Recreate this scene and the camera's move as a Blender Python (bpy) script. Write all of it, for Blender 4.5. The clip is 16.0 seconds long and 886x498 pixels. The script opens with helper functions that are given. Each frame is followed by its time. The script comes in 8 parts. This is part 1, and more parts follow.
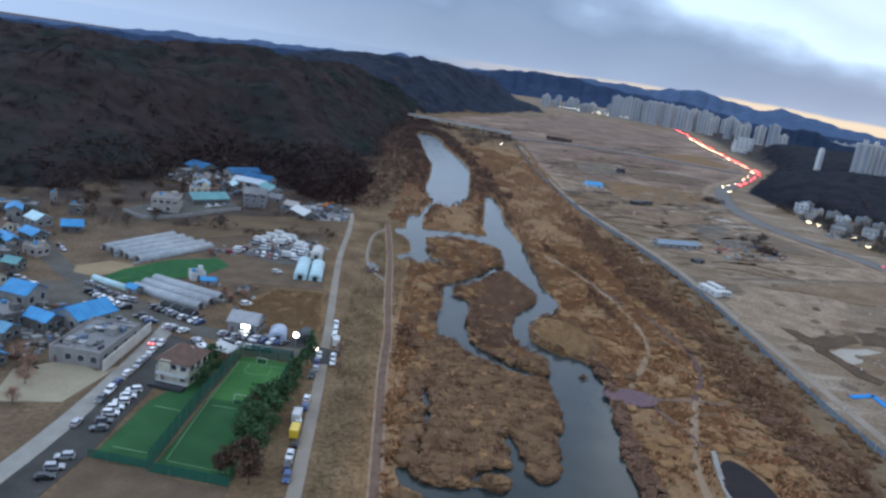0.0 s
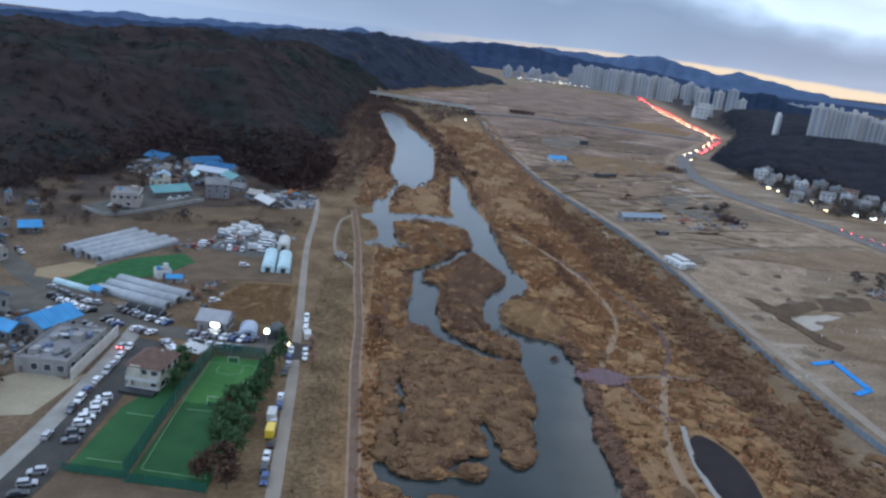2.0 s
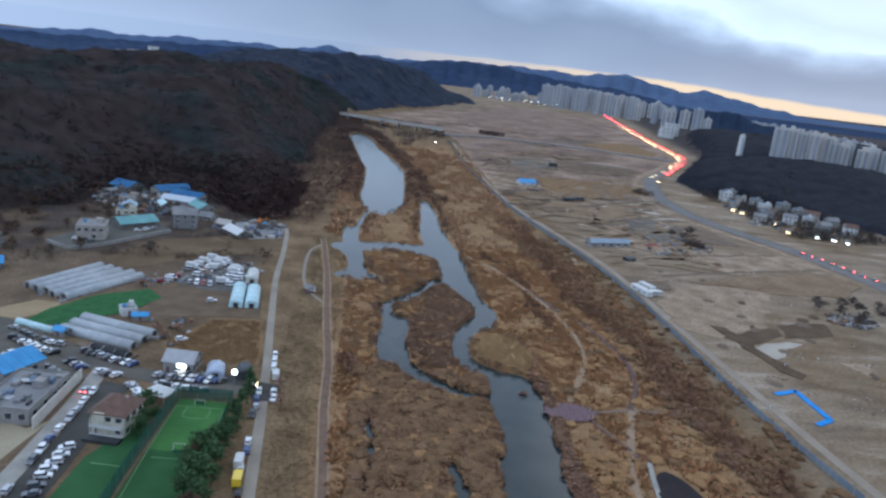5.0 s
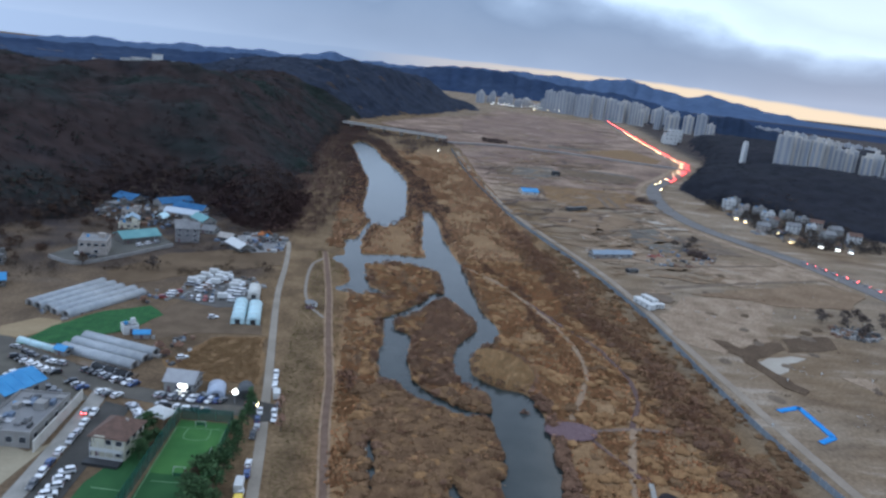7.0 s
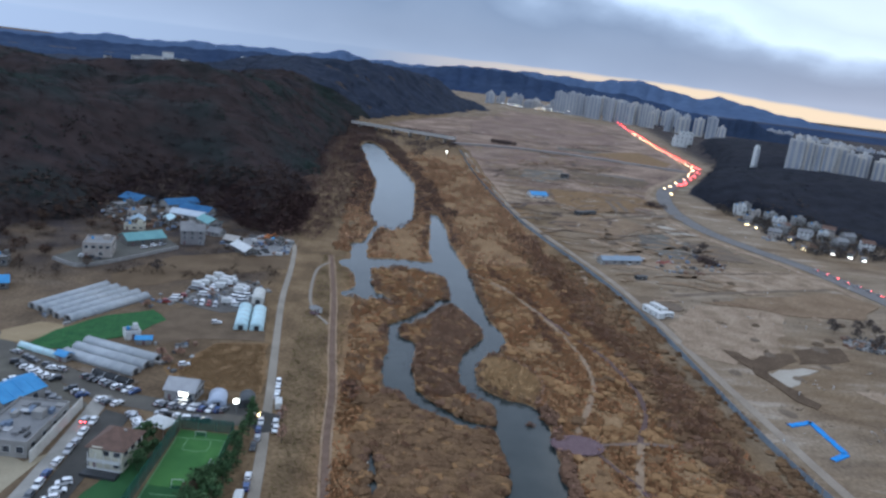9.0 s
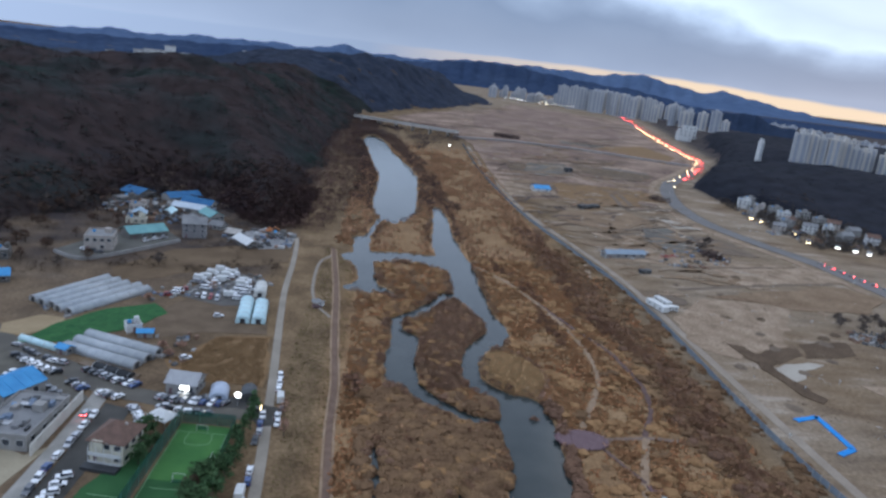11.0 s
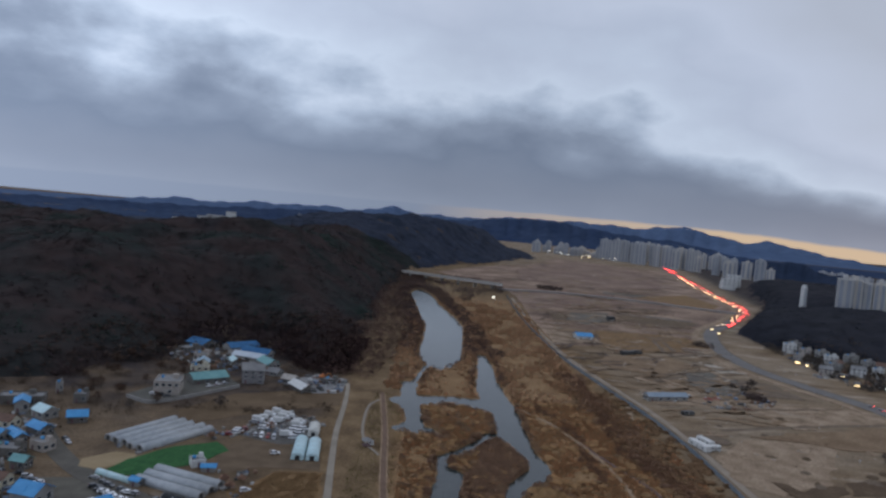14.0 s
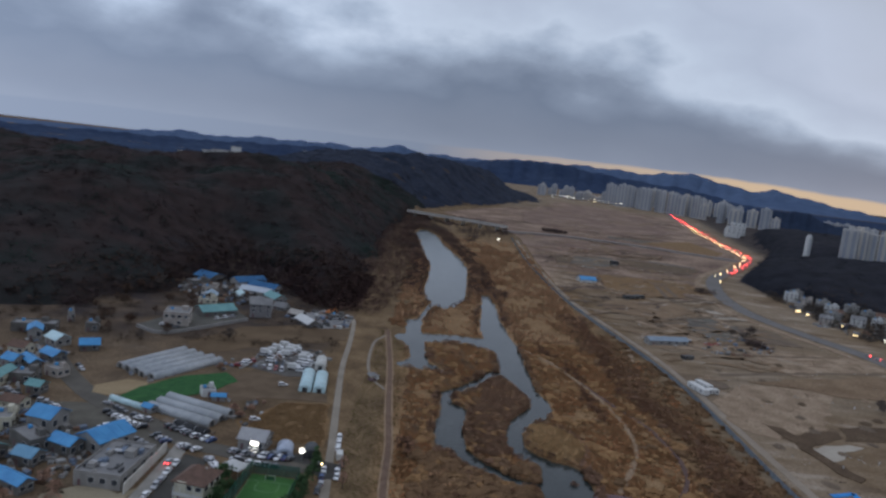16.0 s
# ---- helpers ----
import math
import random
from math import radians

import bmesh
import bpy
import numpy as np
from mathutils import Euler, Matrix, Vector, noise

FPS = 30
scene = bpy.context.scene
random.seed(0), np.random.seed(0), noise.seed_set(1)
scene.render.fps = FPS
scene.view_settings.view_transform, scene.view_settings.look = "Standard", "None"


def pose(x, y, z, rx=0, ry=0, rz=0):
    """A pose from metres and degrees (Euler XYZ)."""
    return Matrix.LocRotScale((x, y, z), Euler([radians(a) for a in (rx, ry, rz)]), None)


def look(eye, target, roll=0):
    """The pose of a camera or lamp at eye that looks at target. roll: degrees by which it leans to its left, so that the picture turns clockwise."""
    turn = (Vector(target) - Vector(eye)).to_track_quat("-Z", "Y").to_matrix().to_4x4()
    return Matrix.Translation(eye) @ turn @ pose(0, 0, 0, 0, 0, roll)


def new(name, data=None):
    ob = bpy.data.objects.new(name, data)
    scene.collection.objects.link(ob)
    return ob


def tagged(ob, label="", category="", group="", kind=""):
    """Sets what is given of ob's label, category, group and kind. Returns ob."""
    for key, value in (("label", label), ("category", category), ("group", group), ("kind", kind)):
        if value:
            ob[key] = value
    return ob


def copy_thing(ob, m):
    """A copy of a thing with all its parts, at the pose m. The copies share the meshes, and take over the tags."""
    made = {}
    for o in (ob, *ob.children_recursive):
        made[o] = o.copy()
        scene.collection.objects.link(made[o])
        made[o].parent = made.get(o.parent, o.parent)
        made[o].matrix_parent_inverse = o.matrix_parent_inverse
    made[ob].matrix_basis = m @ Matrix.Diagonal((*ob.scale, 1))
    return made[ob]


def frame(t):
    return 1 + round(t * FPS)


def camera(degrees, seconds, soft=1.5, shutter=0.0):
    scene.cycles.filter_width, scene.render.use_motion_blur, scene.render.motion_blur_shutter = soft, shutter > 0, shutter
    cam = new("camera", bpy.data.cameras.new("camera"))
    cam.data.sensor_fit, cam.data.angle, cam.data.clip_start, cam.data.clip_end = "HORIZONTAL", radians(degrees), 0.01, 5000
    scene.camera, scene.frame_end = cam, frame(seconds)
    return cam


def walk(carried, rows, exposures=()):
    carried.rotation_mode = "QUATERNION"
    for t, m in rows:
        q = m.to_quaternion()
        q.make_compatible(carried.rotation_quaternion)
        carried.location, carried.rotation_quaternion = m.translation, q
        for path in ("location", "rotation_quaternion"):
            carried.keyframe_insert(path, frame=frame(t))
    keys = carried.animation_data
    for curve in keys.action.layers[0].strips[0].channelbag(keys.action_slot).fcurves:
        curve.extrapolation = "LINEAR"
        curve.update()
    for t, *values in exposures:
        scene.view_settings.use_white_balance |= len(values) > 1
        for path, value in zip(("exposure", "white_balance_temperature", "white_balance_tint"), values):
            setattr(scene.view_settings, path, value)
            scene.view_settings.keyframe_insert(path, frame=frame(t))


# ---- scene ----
# the camera: a hand-flown craft that hangs over the valley, then backs off with its nose up
cam = camera(62.186, 16.0, soft=2.6, shutter=0.12)
PATH = [
    (0.0, pose(0.04, 3.30, 95.75, 75.572, -7.977, 0.260)),
    (0.5, pose(-0.62, 3.68, 96.49, 75.043, -7.580, -0.650)),
    (1.0, pose(-0.81, 4.04, 97.65, 74.546, -7.046, -1.391)),
    (1.5, pose(-0.68, 4.15, 98.96, 74.118, -6.612, -2.090)),
    (2.0, pose(-0.51, 4.37, 100.48, 73.921, -6.324, -2.801)),
    (2.5, pose(-0.46, 4.70, 101.96, 73.959, -6.254, -3.531)),
    (3.0, pose(-0.55, 4.89, 103.14, 74.215, -6.409, -4.130)),
    (3.5, pose(-0.55, 4.98, 104.35, 74.554, -6.499, -4.616)),
    (4.0, pose(-0.52, 4.98, 105.44, 74.853, -6.590, -4.943)),
    (6.5, pose(0.83, 5.08, 111.57, 75.821, -6.233, -4.924)),
    (7.0, pose(0.73, 6.28, 112.49, 75.732, -6.226, -4.767)),
    (7.5, pose(0.76, 7.54, 113.68, 75.693, -6.267, -4.601)),
    (8.0, pose(1.06, 8.71, 114.81, 75.620, -6.383, -4.369)),
    (10.3, pose(1.94, 12.83, 114.09, 75.567, -6.782, -3.797)),
    (10.5, pose(1.94, 12.93, 113.94, 75.147, -6.782, -3.797)),
    (10.9, pose(1.66, 13.11, 113.42, 74.212, -6.627, -3.795)),
    (11.0, pose(1.66, 13.11, 113.42, 75.142, -6.627, -3.795)),
    (11.1, pose(1.54, 12.42, 113.74, 77.377, -6.509, -3.802)),
    (11.2, pose(1.35, 11.46, 114.18, 80.533, -6.343, -3.813)),
    (11.3, pose(1.11, 10.17, 114.76, 84.741, -6.121, -3.828)),
    (11.4, pose(0.96, 9.36, 115.13, 87.371, -5.983, -3.836)),
    (11.5, pose(0.91, 9.08, 115.26, 88.292, -5.935, -3.840)),
    (12.0, pose(3.26, 5.15, 114.36, 89.663, -5.214, -3.719)),
    (12.5, pose(1.56, -3.17, 113.24, 89.066, -4.811, -3.243)),
    (13.0, pose(2.01, -8.09, 112.52, 88.277, -4.463, -2.254)),
    (13.5, pose(2.70, -11.56, 112.38, 87.652, -4.574, -1.118)),
    (14.0, pose(3.04, -13.64, 112.31, 86.883, -5.121, -0.298)),
    (14.5, pose(3.11, -14.68, 112.14, 86.127, -5.794, 0.165)),
    (15.0, pose(2.72, -14.95, 112.08, 84.847, -6.167, 0.392)),
    (15.5, pose(1.92, -14.97, 111.94, 83.341, -6.327, 0.376)),
    (16.0, pose(1.01, -14.92, 111.84, 82.220, -6.547, 0.137)),
]
walk(cam, PATH, [(0.0, -0.92, 6030, 5.5), (8.2, -0.92, 6030, 5.5), (10.4, -0.98, 6200, 8), (11.1, -0.98, 6200, 8), (11.7, -1.55, 6750, 10), (16.0, -1.7, 6750, 10)])

# ---- world: heavy evening cloud over a thin clear strip in the west ----
SUN_AZ, SUN_EL = 36.0, 9.0
world = bpy.data.worlds.new("evening_sky")
scene.world = world
world.use_nodes = True
WN, WL = world.node_tree.nodes, world.node_tree.links
WN.clear()


def wmath(op, a, b=None, clamp=False):
    nd = WN.new("ShaderNodeMath")
    nd.operation, nd.use_clamp = op, clamp
    for i, v in enumerate((a, b)):
        if v is None:
            continue
        if isinstance(v, (int, float)):
            nd.inputs[i].default_value = v
        else:
            WL.new(v, nd.inputs[i])
    return nd.outputs[0]


def wramp(value, stops):
    nd = WN.new("ShaderNodeValToRGB")
    els = nd.color_ramp.elements
    while len(els) < len(stops):
        els.new(0.5)
    for el, (p, c) in zip(els, stops):
        el.position, el.color = p, (*c, 1) if len(c) == 3 else c
    WL.new(value, nd.inputs[0])
    return nd.outputs[0]


def wmix(fac, a, b):
    nd = WN.new("ShaderNodeMix")
    nd.data_type = "RGBA"
    for v, k in ((fac, 0), (a, 6), (b, 7)):
        if isinstance(v, (int, float)):
            nd.inputs[k].default_value = v
        elif isinstance(v, tuple):
            nd.inputs[k].default_value = (*v, 1)
        else:
            WL.new(v, nd.inputs[k])
    return nd.outputs[2]


def wnoise(vector, scale, detail, rough):
    nd = WN.new("ShaderNodeTexNoise")
    nd.inputs["Scale"].default_value, nd.inputs["Detail"].default_value = scale, detail
    nd.inputs["Roughness"].default_value = rough
    WL.new(vector, nd.inputs["Vector"])
    return nd.outputs[0]


sky = WN.new("ShaderNodeTexSky")
sky.sky_type, sky.sun_disc = "NISHITA", False
sky.sun_elevation, sky.sun_rotation = radians(SUN_EL), radians(SUN_AZ)
clear = WN.new("ShaderNodeBackground")
clear.inputs[1].default_value = 0.05
WL.new(sky.outputs[0], clear.inputs[0])

coord = WN.new("ShaderNodeTexCoord")
sep = WN.new("ShaderNodeSeparateXYZ")
WL.new(coord.outputs["Generated"], sep.inputs[0])
dx, dy, dz = sep.outputs
up = wmath("MAXIMUM", dz, 0.0)
field = WN.new("ShaderNodeCombineXYZ")
WL.new(dx, field.inputs[0])
WL.new(dy, field.inputs[1])
WL.new(wmath("MULTIPLY", up, 1.9), field.inputs[2])
big = wnoise(field.outputs[0], 4.2, 3.0, 0.5)
fine = wnoise(field.outputs[0], 11.0, 5.0, 0.55)
puff = WN.new("ShaderNodeTexVoronoi")
puff.feature = "SMOOTH_F1"
puff.inputs["Scale"].default_value, puff.inputs["Smoothness"].default_value = 7.5, 0.7
bent = WN.new("ShaderNodeVectorMath")
bent.operation = "MULTIPLY_ADD"
swirl = WN.new("ShaderNodeTexNoise")
swirl.inputs["Scale"].default_value = 6.0
WL.new(field.outputs[0], swirl.inputs["Vector"])
WL.new(swirl.outputs["Color"], bent.inputs[0])
bent.inputs[1].default_value = (0.12, 0.12, 0.12)
WL.new(field.outputs[0], bent.inputs[2])
WL.new(bent.outputs[0], puff.inputs["Vector"])
# a dark bank of cloud lies low over the hills, its torn bright rim dips to the east, a pale sheet hangs above
rim = wramp(wmath("ADD", wmath("MULTIPLY", dx, 0.5), 0.5), [(v, (h, h, h)) for v, h in ((0.0, 0.17), (0.26, 0.158), (0.40, 0.146), (0.52, 0.132), (0.62, 0.134), (0.67, 0.100), (0.725, 0.064), (0.76, 0.046), (1.0, 0.044))])
ratio = wmath("DIVIDE", up, rim)
lumps = wmath("ADD", wmath("MULTIPLY", wmath("SUBTRACT", big, 0.5), 1.35), wmath("ADD", wmath("MULTIPLY", wmath("SUBTRACT", fine, 0.5), 0.8), wmath("MULTIPLY", wmath("SUBTRACT", 0.42, puff.outputs["Distance"]), 0.55)))
rough_edge = wmath("MINIMUM", wmath("MAXIMUM", wmath("SUBTRACT", wmath("MULTIPLY", ratio, 1.5), 0.2), 0.3), 1.15)
height = wmath("ADD", ratio, wmath("MULTIPLY", lumps, rough_edge))
cloud = wramp(wmath("MULTIPLY", height, 0.25), [(0.0, (0.45, 0.55, 0.76)), (0.06, (0.37, 0.465, 0.665)), (0.12, (0.31, 0.405, 0.60)), (0.18, (0.42, 0.535, 0.76)),
                                               (0.25, (0.68, 0.85, 1.15)), (0.31, (0.98, 1.175, 1.51)), (0.37, (0.90, 1.075, 1.40)), (0.46, (0.83, 0.985, 1.30)), (0.58, (0.92, 1.075, 1.40)), (1.0, (0.80, 0.92, 1.17))])
# pale sheet beneath the bellies, far off, and the warm strip towards the sunset
azim = wmath("ADD", wmath("MULTIPLY", dx, math.sin(radians(SUN_AZ))), wmath("MULTIPLY", dy, math.cos(radians(SUN_AZ))))
west = WN.new("ShaderNodeMapRange")
west.inputs[1].default_value, west.inputs[2].default_value = 0.79, 0.97
WL.new(azim, west.inputs[0])
# the cloud's base sinks towards the east
low = wmath("ADD", wmath("ADD", dz, wmath("MULTIPLY", wmath("MAXIMUM", wmath("SUBTRACT", dx, 0.36), 0.0), 0.055)), wmath("MULTIPLY", wmath("SUBTRACT", fine, 0.5), 0.008))
strip = wmath("DIVIDE", wmath("SUBTRACT", 0.0062, low), 0.0034, clamp=True)
glow = wmix(west.outputs[0], (0.39, 0.49, 0.70), (1.12, 0.88, 0.66))
lit = wmix(strip, cloud, glow)
haze = wramp(low, [(0.0, (0, 0, 0)), (0.01, (0.2, 0.2, 0.2)), (0.035, (0.5, 0.5, 0.5)), (0.075, (0, 0, 0)), (1.0, (0, 0, 0))])
lit = wmix(haze, lit, (0.36, 0.445, 0.63))
cover = WN.new("ShaderNodeBackground")
WL.new(lit, cover.inputs[0])
# the cloud is thinner and brighter towards the north-west
WL.new(wmath("ADD", 1.72, wmath("MULTIPLY", wmath("MAXIMUM", wmath("MULTIPLY", dx, -1.0), 0.0), 1.4)), cover.inputs[1])
both = WN.new("ShaderNodeMixShader")
both.inputs[0].default_value = 0.96
WL.new(clear.outputs[0], both.inputs[1])
WL.new(cover.outputs[0], both.inputs[2])
wout = WN.new("ShaderNodeOutputWorld")
WL.new(both.outputs[0], wout.inputs[0])

sun_data = bpy.data.lights.new("sun", "SUN")
sun_data.energy, sun_data.angle, sun_data.color = 0.5, radians(35), (1.0, 0.95, 0.90)
sun = new("sun", sun_data)
sun.matrix_world = look((0, 0, 0), (-math.sin(radians(SUN_AZ)) * math.cos(radians(24)), -math.cos(radians(SUN_AZ)) * math.cos(radians(24)), -math.sin(radians(24))))

# ---- materials ----
MATS = {}


def material(name, tones, scale=0.3, fine=6.0, rough=0.85, bump=0.3, metal=0.0, spread=0.12, island=0.0, glow=0.0, coat=0.0, spec=None, canopy=0.0):
    """A procedural surface: tones are base colours mixed by a broad noise, spread is the fine grain's strength,
    island the change of lightness from piece to piece."""
    if name in MATS:
        return MATS[name]
    m = bpy.data.materials.new(name)
    m.use_nodes = True
    n, l = m.node_tree.nodes, m.node_tree.links
    b = n["Principled BSDF"]
    tc = n.new("ShaderNodeTexCoord")
    geo = n.new("ShaderNodeNewGeometry")
    broad, grain = n.new("ShaderNodeTexNoise"), n.new("ShaderNodeTexNoise")
    broad.inputs["Scale"].default_value, broad.inputs["Detail"].default_value = scale, 5
    grain.inputs["Scale"].default_value, grain.inputs["Detail"].default_value = fine, 6
    l.new(geo.outputs["Position"], broad.inputs["Vector"])
    l.new(geo.outputs["Position"], grain.inputs["Vector"])
    ramp = n.new("ShaderNodeValToRGB")
    els = ramp.color_ramp.elements
    while len(els) < len(tones):
        els.new(0.5)
    for i, c in enumerate(tones):
        els[i].position = 0.3 + 0.4 * i / max(1, len(tones) - 1)
        els[i].color = (*c, 1)
    l.new(broad.outputs[0], ramp.inputs[0])
    tone = ramp.outputs[0]
    hsv = n.new("ShaderNodeHueSaturation")
    l.new(tone, hsv.inputs["Color"])
    val = n.new("ShaderNodeMapRange")
    val.inputs[1].default_value, val.inputs[2].default_value = 0.3, 0.7
    val.inputs[3].default_value, val.inputs[4].default_value = 1 - spread, 1 + spread
    l.new(grain.outputs[0], val.inputs[0])
    value = val.outputs[0]
    if island:
        isl = n.new("ShaderNodeMapRange")
        isl.inputs[3].default_value, isl.inputs[4].default_value = 1 - island, 1 + island
        l.new(geo.outputs["Random Per Island"], isl.inputs[0])
        mul = n.new("ShaderNodeMath")
        mul.operation = "MULTIPLY"
        l.new(value, mul.inputs[0])
        l.new(isl.outputs[0], mul.inputs[1])
        value = mul.outputs[0]
    l.new(value, hsv.inputs["Value"])
    l.new(hsv.outputs[0], b.inputs["Base Color"])
    b.inputs["Roughness"].default_value, b.inputs["Metallic"].default_value = rough, metal
    if spec is None and rough >= 0.88:
        spec = 0.12
    if spec is not None:
        b.inputs["Specular IOR Level"].default_value = spec
    if coat:
        b.inputs["Coat Weight"].default_value = coat
    if bump:
        bp = n.new("ShaderNodeBump")
        bp.inputs["Strength"].default_value, bp.inputs["Distance"].default_value = bump, 0.3
        l.new(grain.outputs[0], bp.inputs["Height"])
        l.new(bp.outputs[0], b.inputs["Normal"])
    if canopy:
        # leafy masses scatter light between their twigs: shade them as one soft crown
        up_dir, soft_normal = n.new("ShaderNodeCombineXYZ"), n.new("ShaderNodeMix")
        up_dir.inputs[2].default_value = 1.0
        soft_normal.data_type = "VECTOR"
        soft_normal.inputs[0].default_value = canopy
        l.new(geo.outputs["Normal"], soft_normal.inputs[4])
        l.new(up_dir.outputs[0], soft_normal.inputs[5])
        l.new(soft_normal.outputs[1], b.inputs["Normal"])
    if glow:
        l.new(hsv.outputs[0], b.inputs["Emission Color"])
        b.inputs["Emission Strength"].default_value = glow
    MATS[name] = m
    return m


def lamp_glow(name, colour, strength):
    m = bpy.data.materials.new(name)
    m.use_nodes = True
    b = m.node_tree.nodes["Principled BSDF"]
    b.inputs["Base Color"].default_value = (*colour, 1)
    b.inputs["Emission Color"].default_value = (*colour, 1)
    b.inputs["Emission Strength"].default_value = strength
    MATS[name] = m
    return m


def ground_material():
    """Dry valley floor: the cover attribute says how much of it is reed bed, bare soil and leaf litter."""
    m = bpy.data.materials.new("valley_floor")
    m.use_nodes = True
    n, l = m.node_tree.nodes, m.node_tree.links
    b = n["Principled BSDF"]
    geo = n.new("ShaderNodeNewGeometry")
    att = n.new("ShaderNodeAttribute")
    att.attribute_name = "cover"
    sepc = n.new("ShaderNodeSeparateColor")
    l.new(att.outputs["Color"], sepc.inputs[0])

    def nz(scale, detail=6, stretch=None):
        t = n.new("ShaderNodeTexNoise")
        t.inputs["Scale"].default_value, t.inputs["Detail"].default_value = scale, detail
        t.inputs["Roughness"].default_value = 0.6
        if stretch:
            mp = n.new("ShaderNodeMapping")
            mp.inputs["Scale"].default_value = stretch
            mp.inputs["Rotation"].default_value = (0, 0, radians(-20))
            l.new(geo.outputs["Position"], mp.inputs[0])
            l.new(mp.outputs[0], t.inputs["Vector"])
        else:
            l.new(geo.outputs["Position"], t.inputs["Vector"])
        return t.outputs[0]

    def rp(v, stops):
        r = n.new("ShaderNodeValToRGB")
        els = r.color_ramp.elements
        while len(els) < len(stops):
            els.new(0.5)
        for el, (p, c) in zip(els, stops):
            el.position, el.color = p, (*c, 1)
        l.new(v, r.inputs[0])
        return r.outputs[0]

    def mx(f, a, c, blend="MIX"):
        k = n.new("ShaderNodeMix")
        k.data_type, k.blend_type = "RGBA", blend
        if isinstance(f, float):
            k.inputs[0].default_value = f
        else:
            l.new(f, k.inputs[0])
        l.new(a, k.inputs[6])
        l.new(c, k.inputs[7])
        return k.outputs[2]

    wide, mid, small = nz(0.012), nz(0.06), nz(0.7)
    rows = nz(0.045, 6, (0.55, 1.5, 1))
    dry = rp(mid, [(0.3, (0.112, 0.074, 0.043)), (0.5, (0.182, 0.122, 0.069)), (0.7, (0.250, 0.171, 0.098))])
    reed = rp(mid, [(0.32, (0.195, 0.117, 0.064)), (0.5, (0.262, 0.158, 0.080)), (0.68, (0.320, 0.202, 0.108))])
    soil = rp(rows, [(0.38, (0.110, 0.075, 0.049)), (0.47, (0.212, 0.150, 0.095)), (0.58, (0.288, 0.219, 0.153)), (0.65, (0.450, 0.375, 0.300))])
    soil = mx(0.45, soil, rp(wide, [(0.38, (0.217, 0.148, 0.091)), (0.6, (0.319, 0.257, 0.194))]))
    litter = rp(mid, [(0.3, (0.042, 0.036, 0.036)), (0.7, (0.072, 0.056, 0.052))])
    col = mx(sepc.outputs[0], dry, reed)
    col = mx(sepc.outputs[1], col, soil)
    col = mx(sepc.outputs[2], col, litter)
    grain = rp(small, [(0.3, (0.55, 0.55, 0.55)), (0.7, (1.25, 1.25, 1.25))])
    col = mx(0.8, col, grain, "MULTIPLY")
    l.new(col, b.inputs["Base Color"])
    b.inputs["Roughness"].default_value = 0.95
    b.inputs["Specular IOR Level"].default_value = 0.08
    bp = n.new("ShaderNodeBump")
    bp.inputs["Strength"].default_value, bp.inputs["Distance"].default_value = 0.6, 0.6
    l.new(small, bp.inputs["Height"])
    l.new(bp.outputs[0], b.inputs["Normal"])
    return m


def water_material():
    m = bpy.data.materials.new("river_water")
    m.use_nodes = True
    n, l = m.node_tree.nodes, m.node_tree.links
    b = n["Principled BSDF"]
    geo = n.new("ShaderNodeNewGeometry")
    t = n.new("ShaderNodeTexNoise")
    t.inputs["Scale"].default_value, t.inputs["Detail"].default_value = 0.05, 5
    l.new(geo.outputs["Position"], t.inputs["Vector"])
    r = n.new("ShaderNodeValToRGB")
    r.color_ramp.elements[0].position, r.color_ramp.elements[0].color = 0.35, (0.022, 0.030, 0.030, 1)
    r.color_ramp.elements[1].position, r.color_ramp.elements[1].color = 0.65, (0.042, 0.05, 0.048, 1)
    l.new(t.outputs[0], r.inputs[0])
    l.new(r.outputs[0], b.inputs["Base Color"])
    b.inputs["Roughness"].default_value, b.inputs["IOR"].default_value = 0.12, 1.33
    w = n.new("ShaderNodeTexNoise")
    w.inputs["Scale"].default_value, w.inputs["Detail"].default_value = 1.3, 3
    l.new(geo.outputs["Position"], w.inputs["Vector"])
    bp = n.new("ShaderNodeBump")
    bp.inputs["Strength"].default_value, bp.inputs["Distance"].default_value = 0.25, 0.12
    l.new(w.outputs[0], bp.inputs["Height"])
    l.new(bp.outputs[0], b.inputs["Normal"])
    return m


ASPHALT = material("asphalt", [(0.053, 0.051, 0.047), (0.083, 0.079, 0.072)], 0.15, 3, 0.9, 0.2)
CONCRETE = material("concrete", [(0.255, 0.244, 0.221), (0.340, 0.319, 0.287)], 0.2, 4, 0.9, 0.2)
EARTH_PATH = material("trodden_earth", [(0.25, 0.165, 0.105), (0.32, 0.23, 0.155)], 0.2, 3, 0.95, 0.3)
TURF = material("green_turf", [(0.040, 0.125, 0.037), (0.075, 0.19, 0.054)], 0.12, 5, 0.9, 0.2, spread=0.18)
TURF_DARK = material("dark_green_turf", [(0.026, 0.082, 0.031), (0.043, 0.118, 0.043)], 0.12, 5, 0.9, 0.2, spread=0.18)
CROP = material("green_crop", [(0.021, 0.085, 0.030), (0.043, 0.128, 0.043)], 0.25, 2, 0.9, 0.5, spread=0.3)
PLOUGHED = material("ploughed_soil", [(0.108, 0.076, 0.050), (0.162, 0.116, 0.077)], 0.15, 1.5, 0.95, 0.5)
DRY_PLOT = material("dry_grass_plot", [(0.155, 0.092, 0.045), (0.25, 0.155, 0.078)], 0.25, 1.5, 0.95, 0.5)
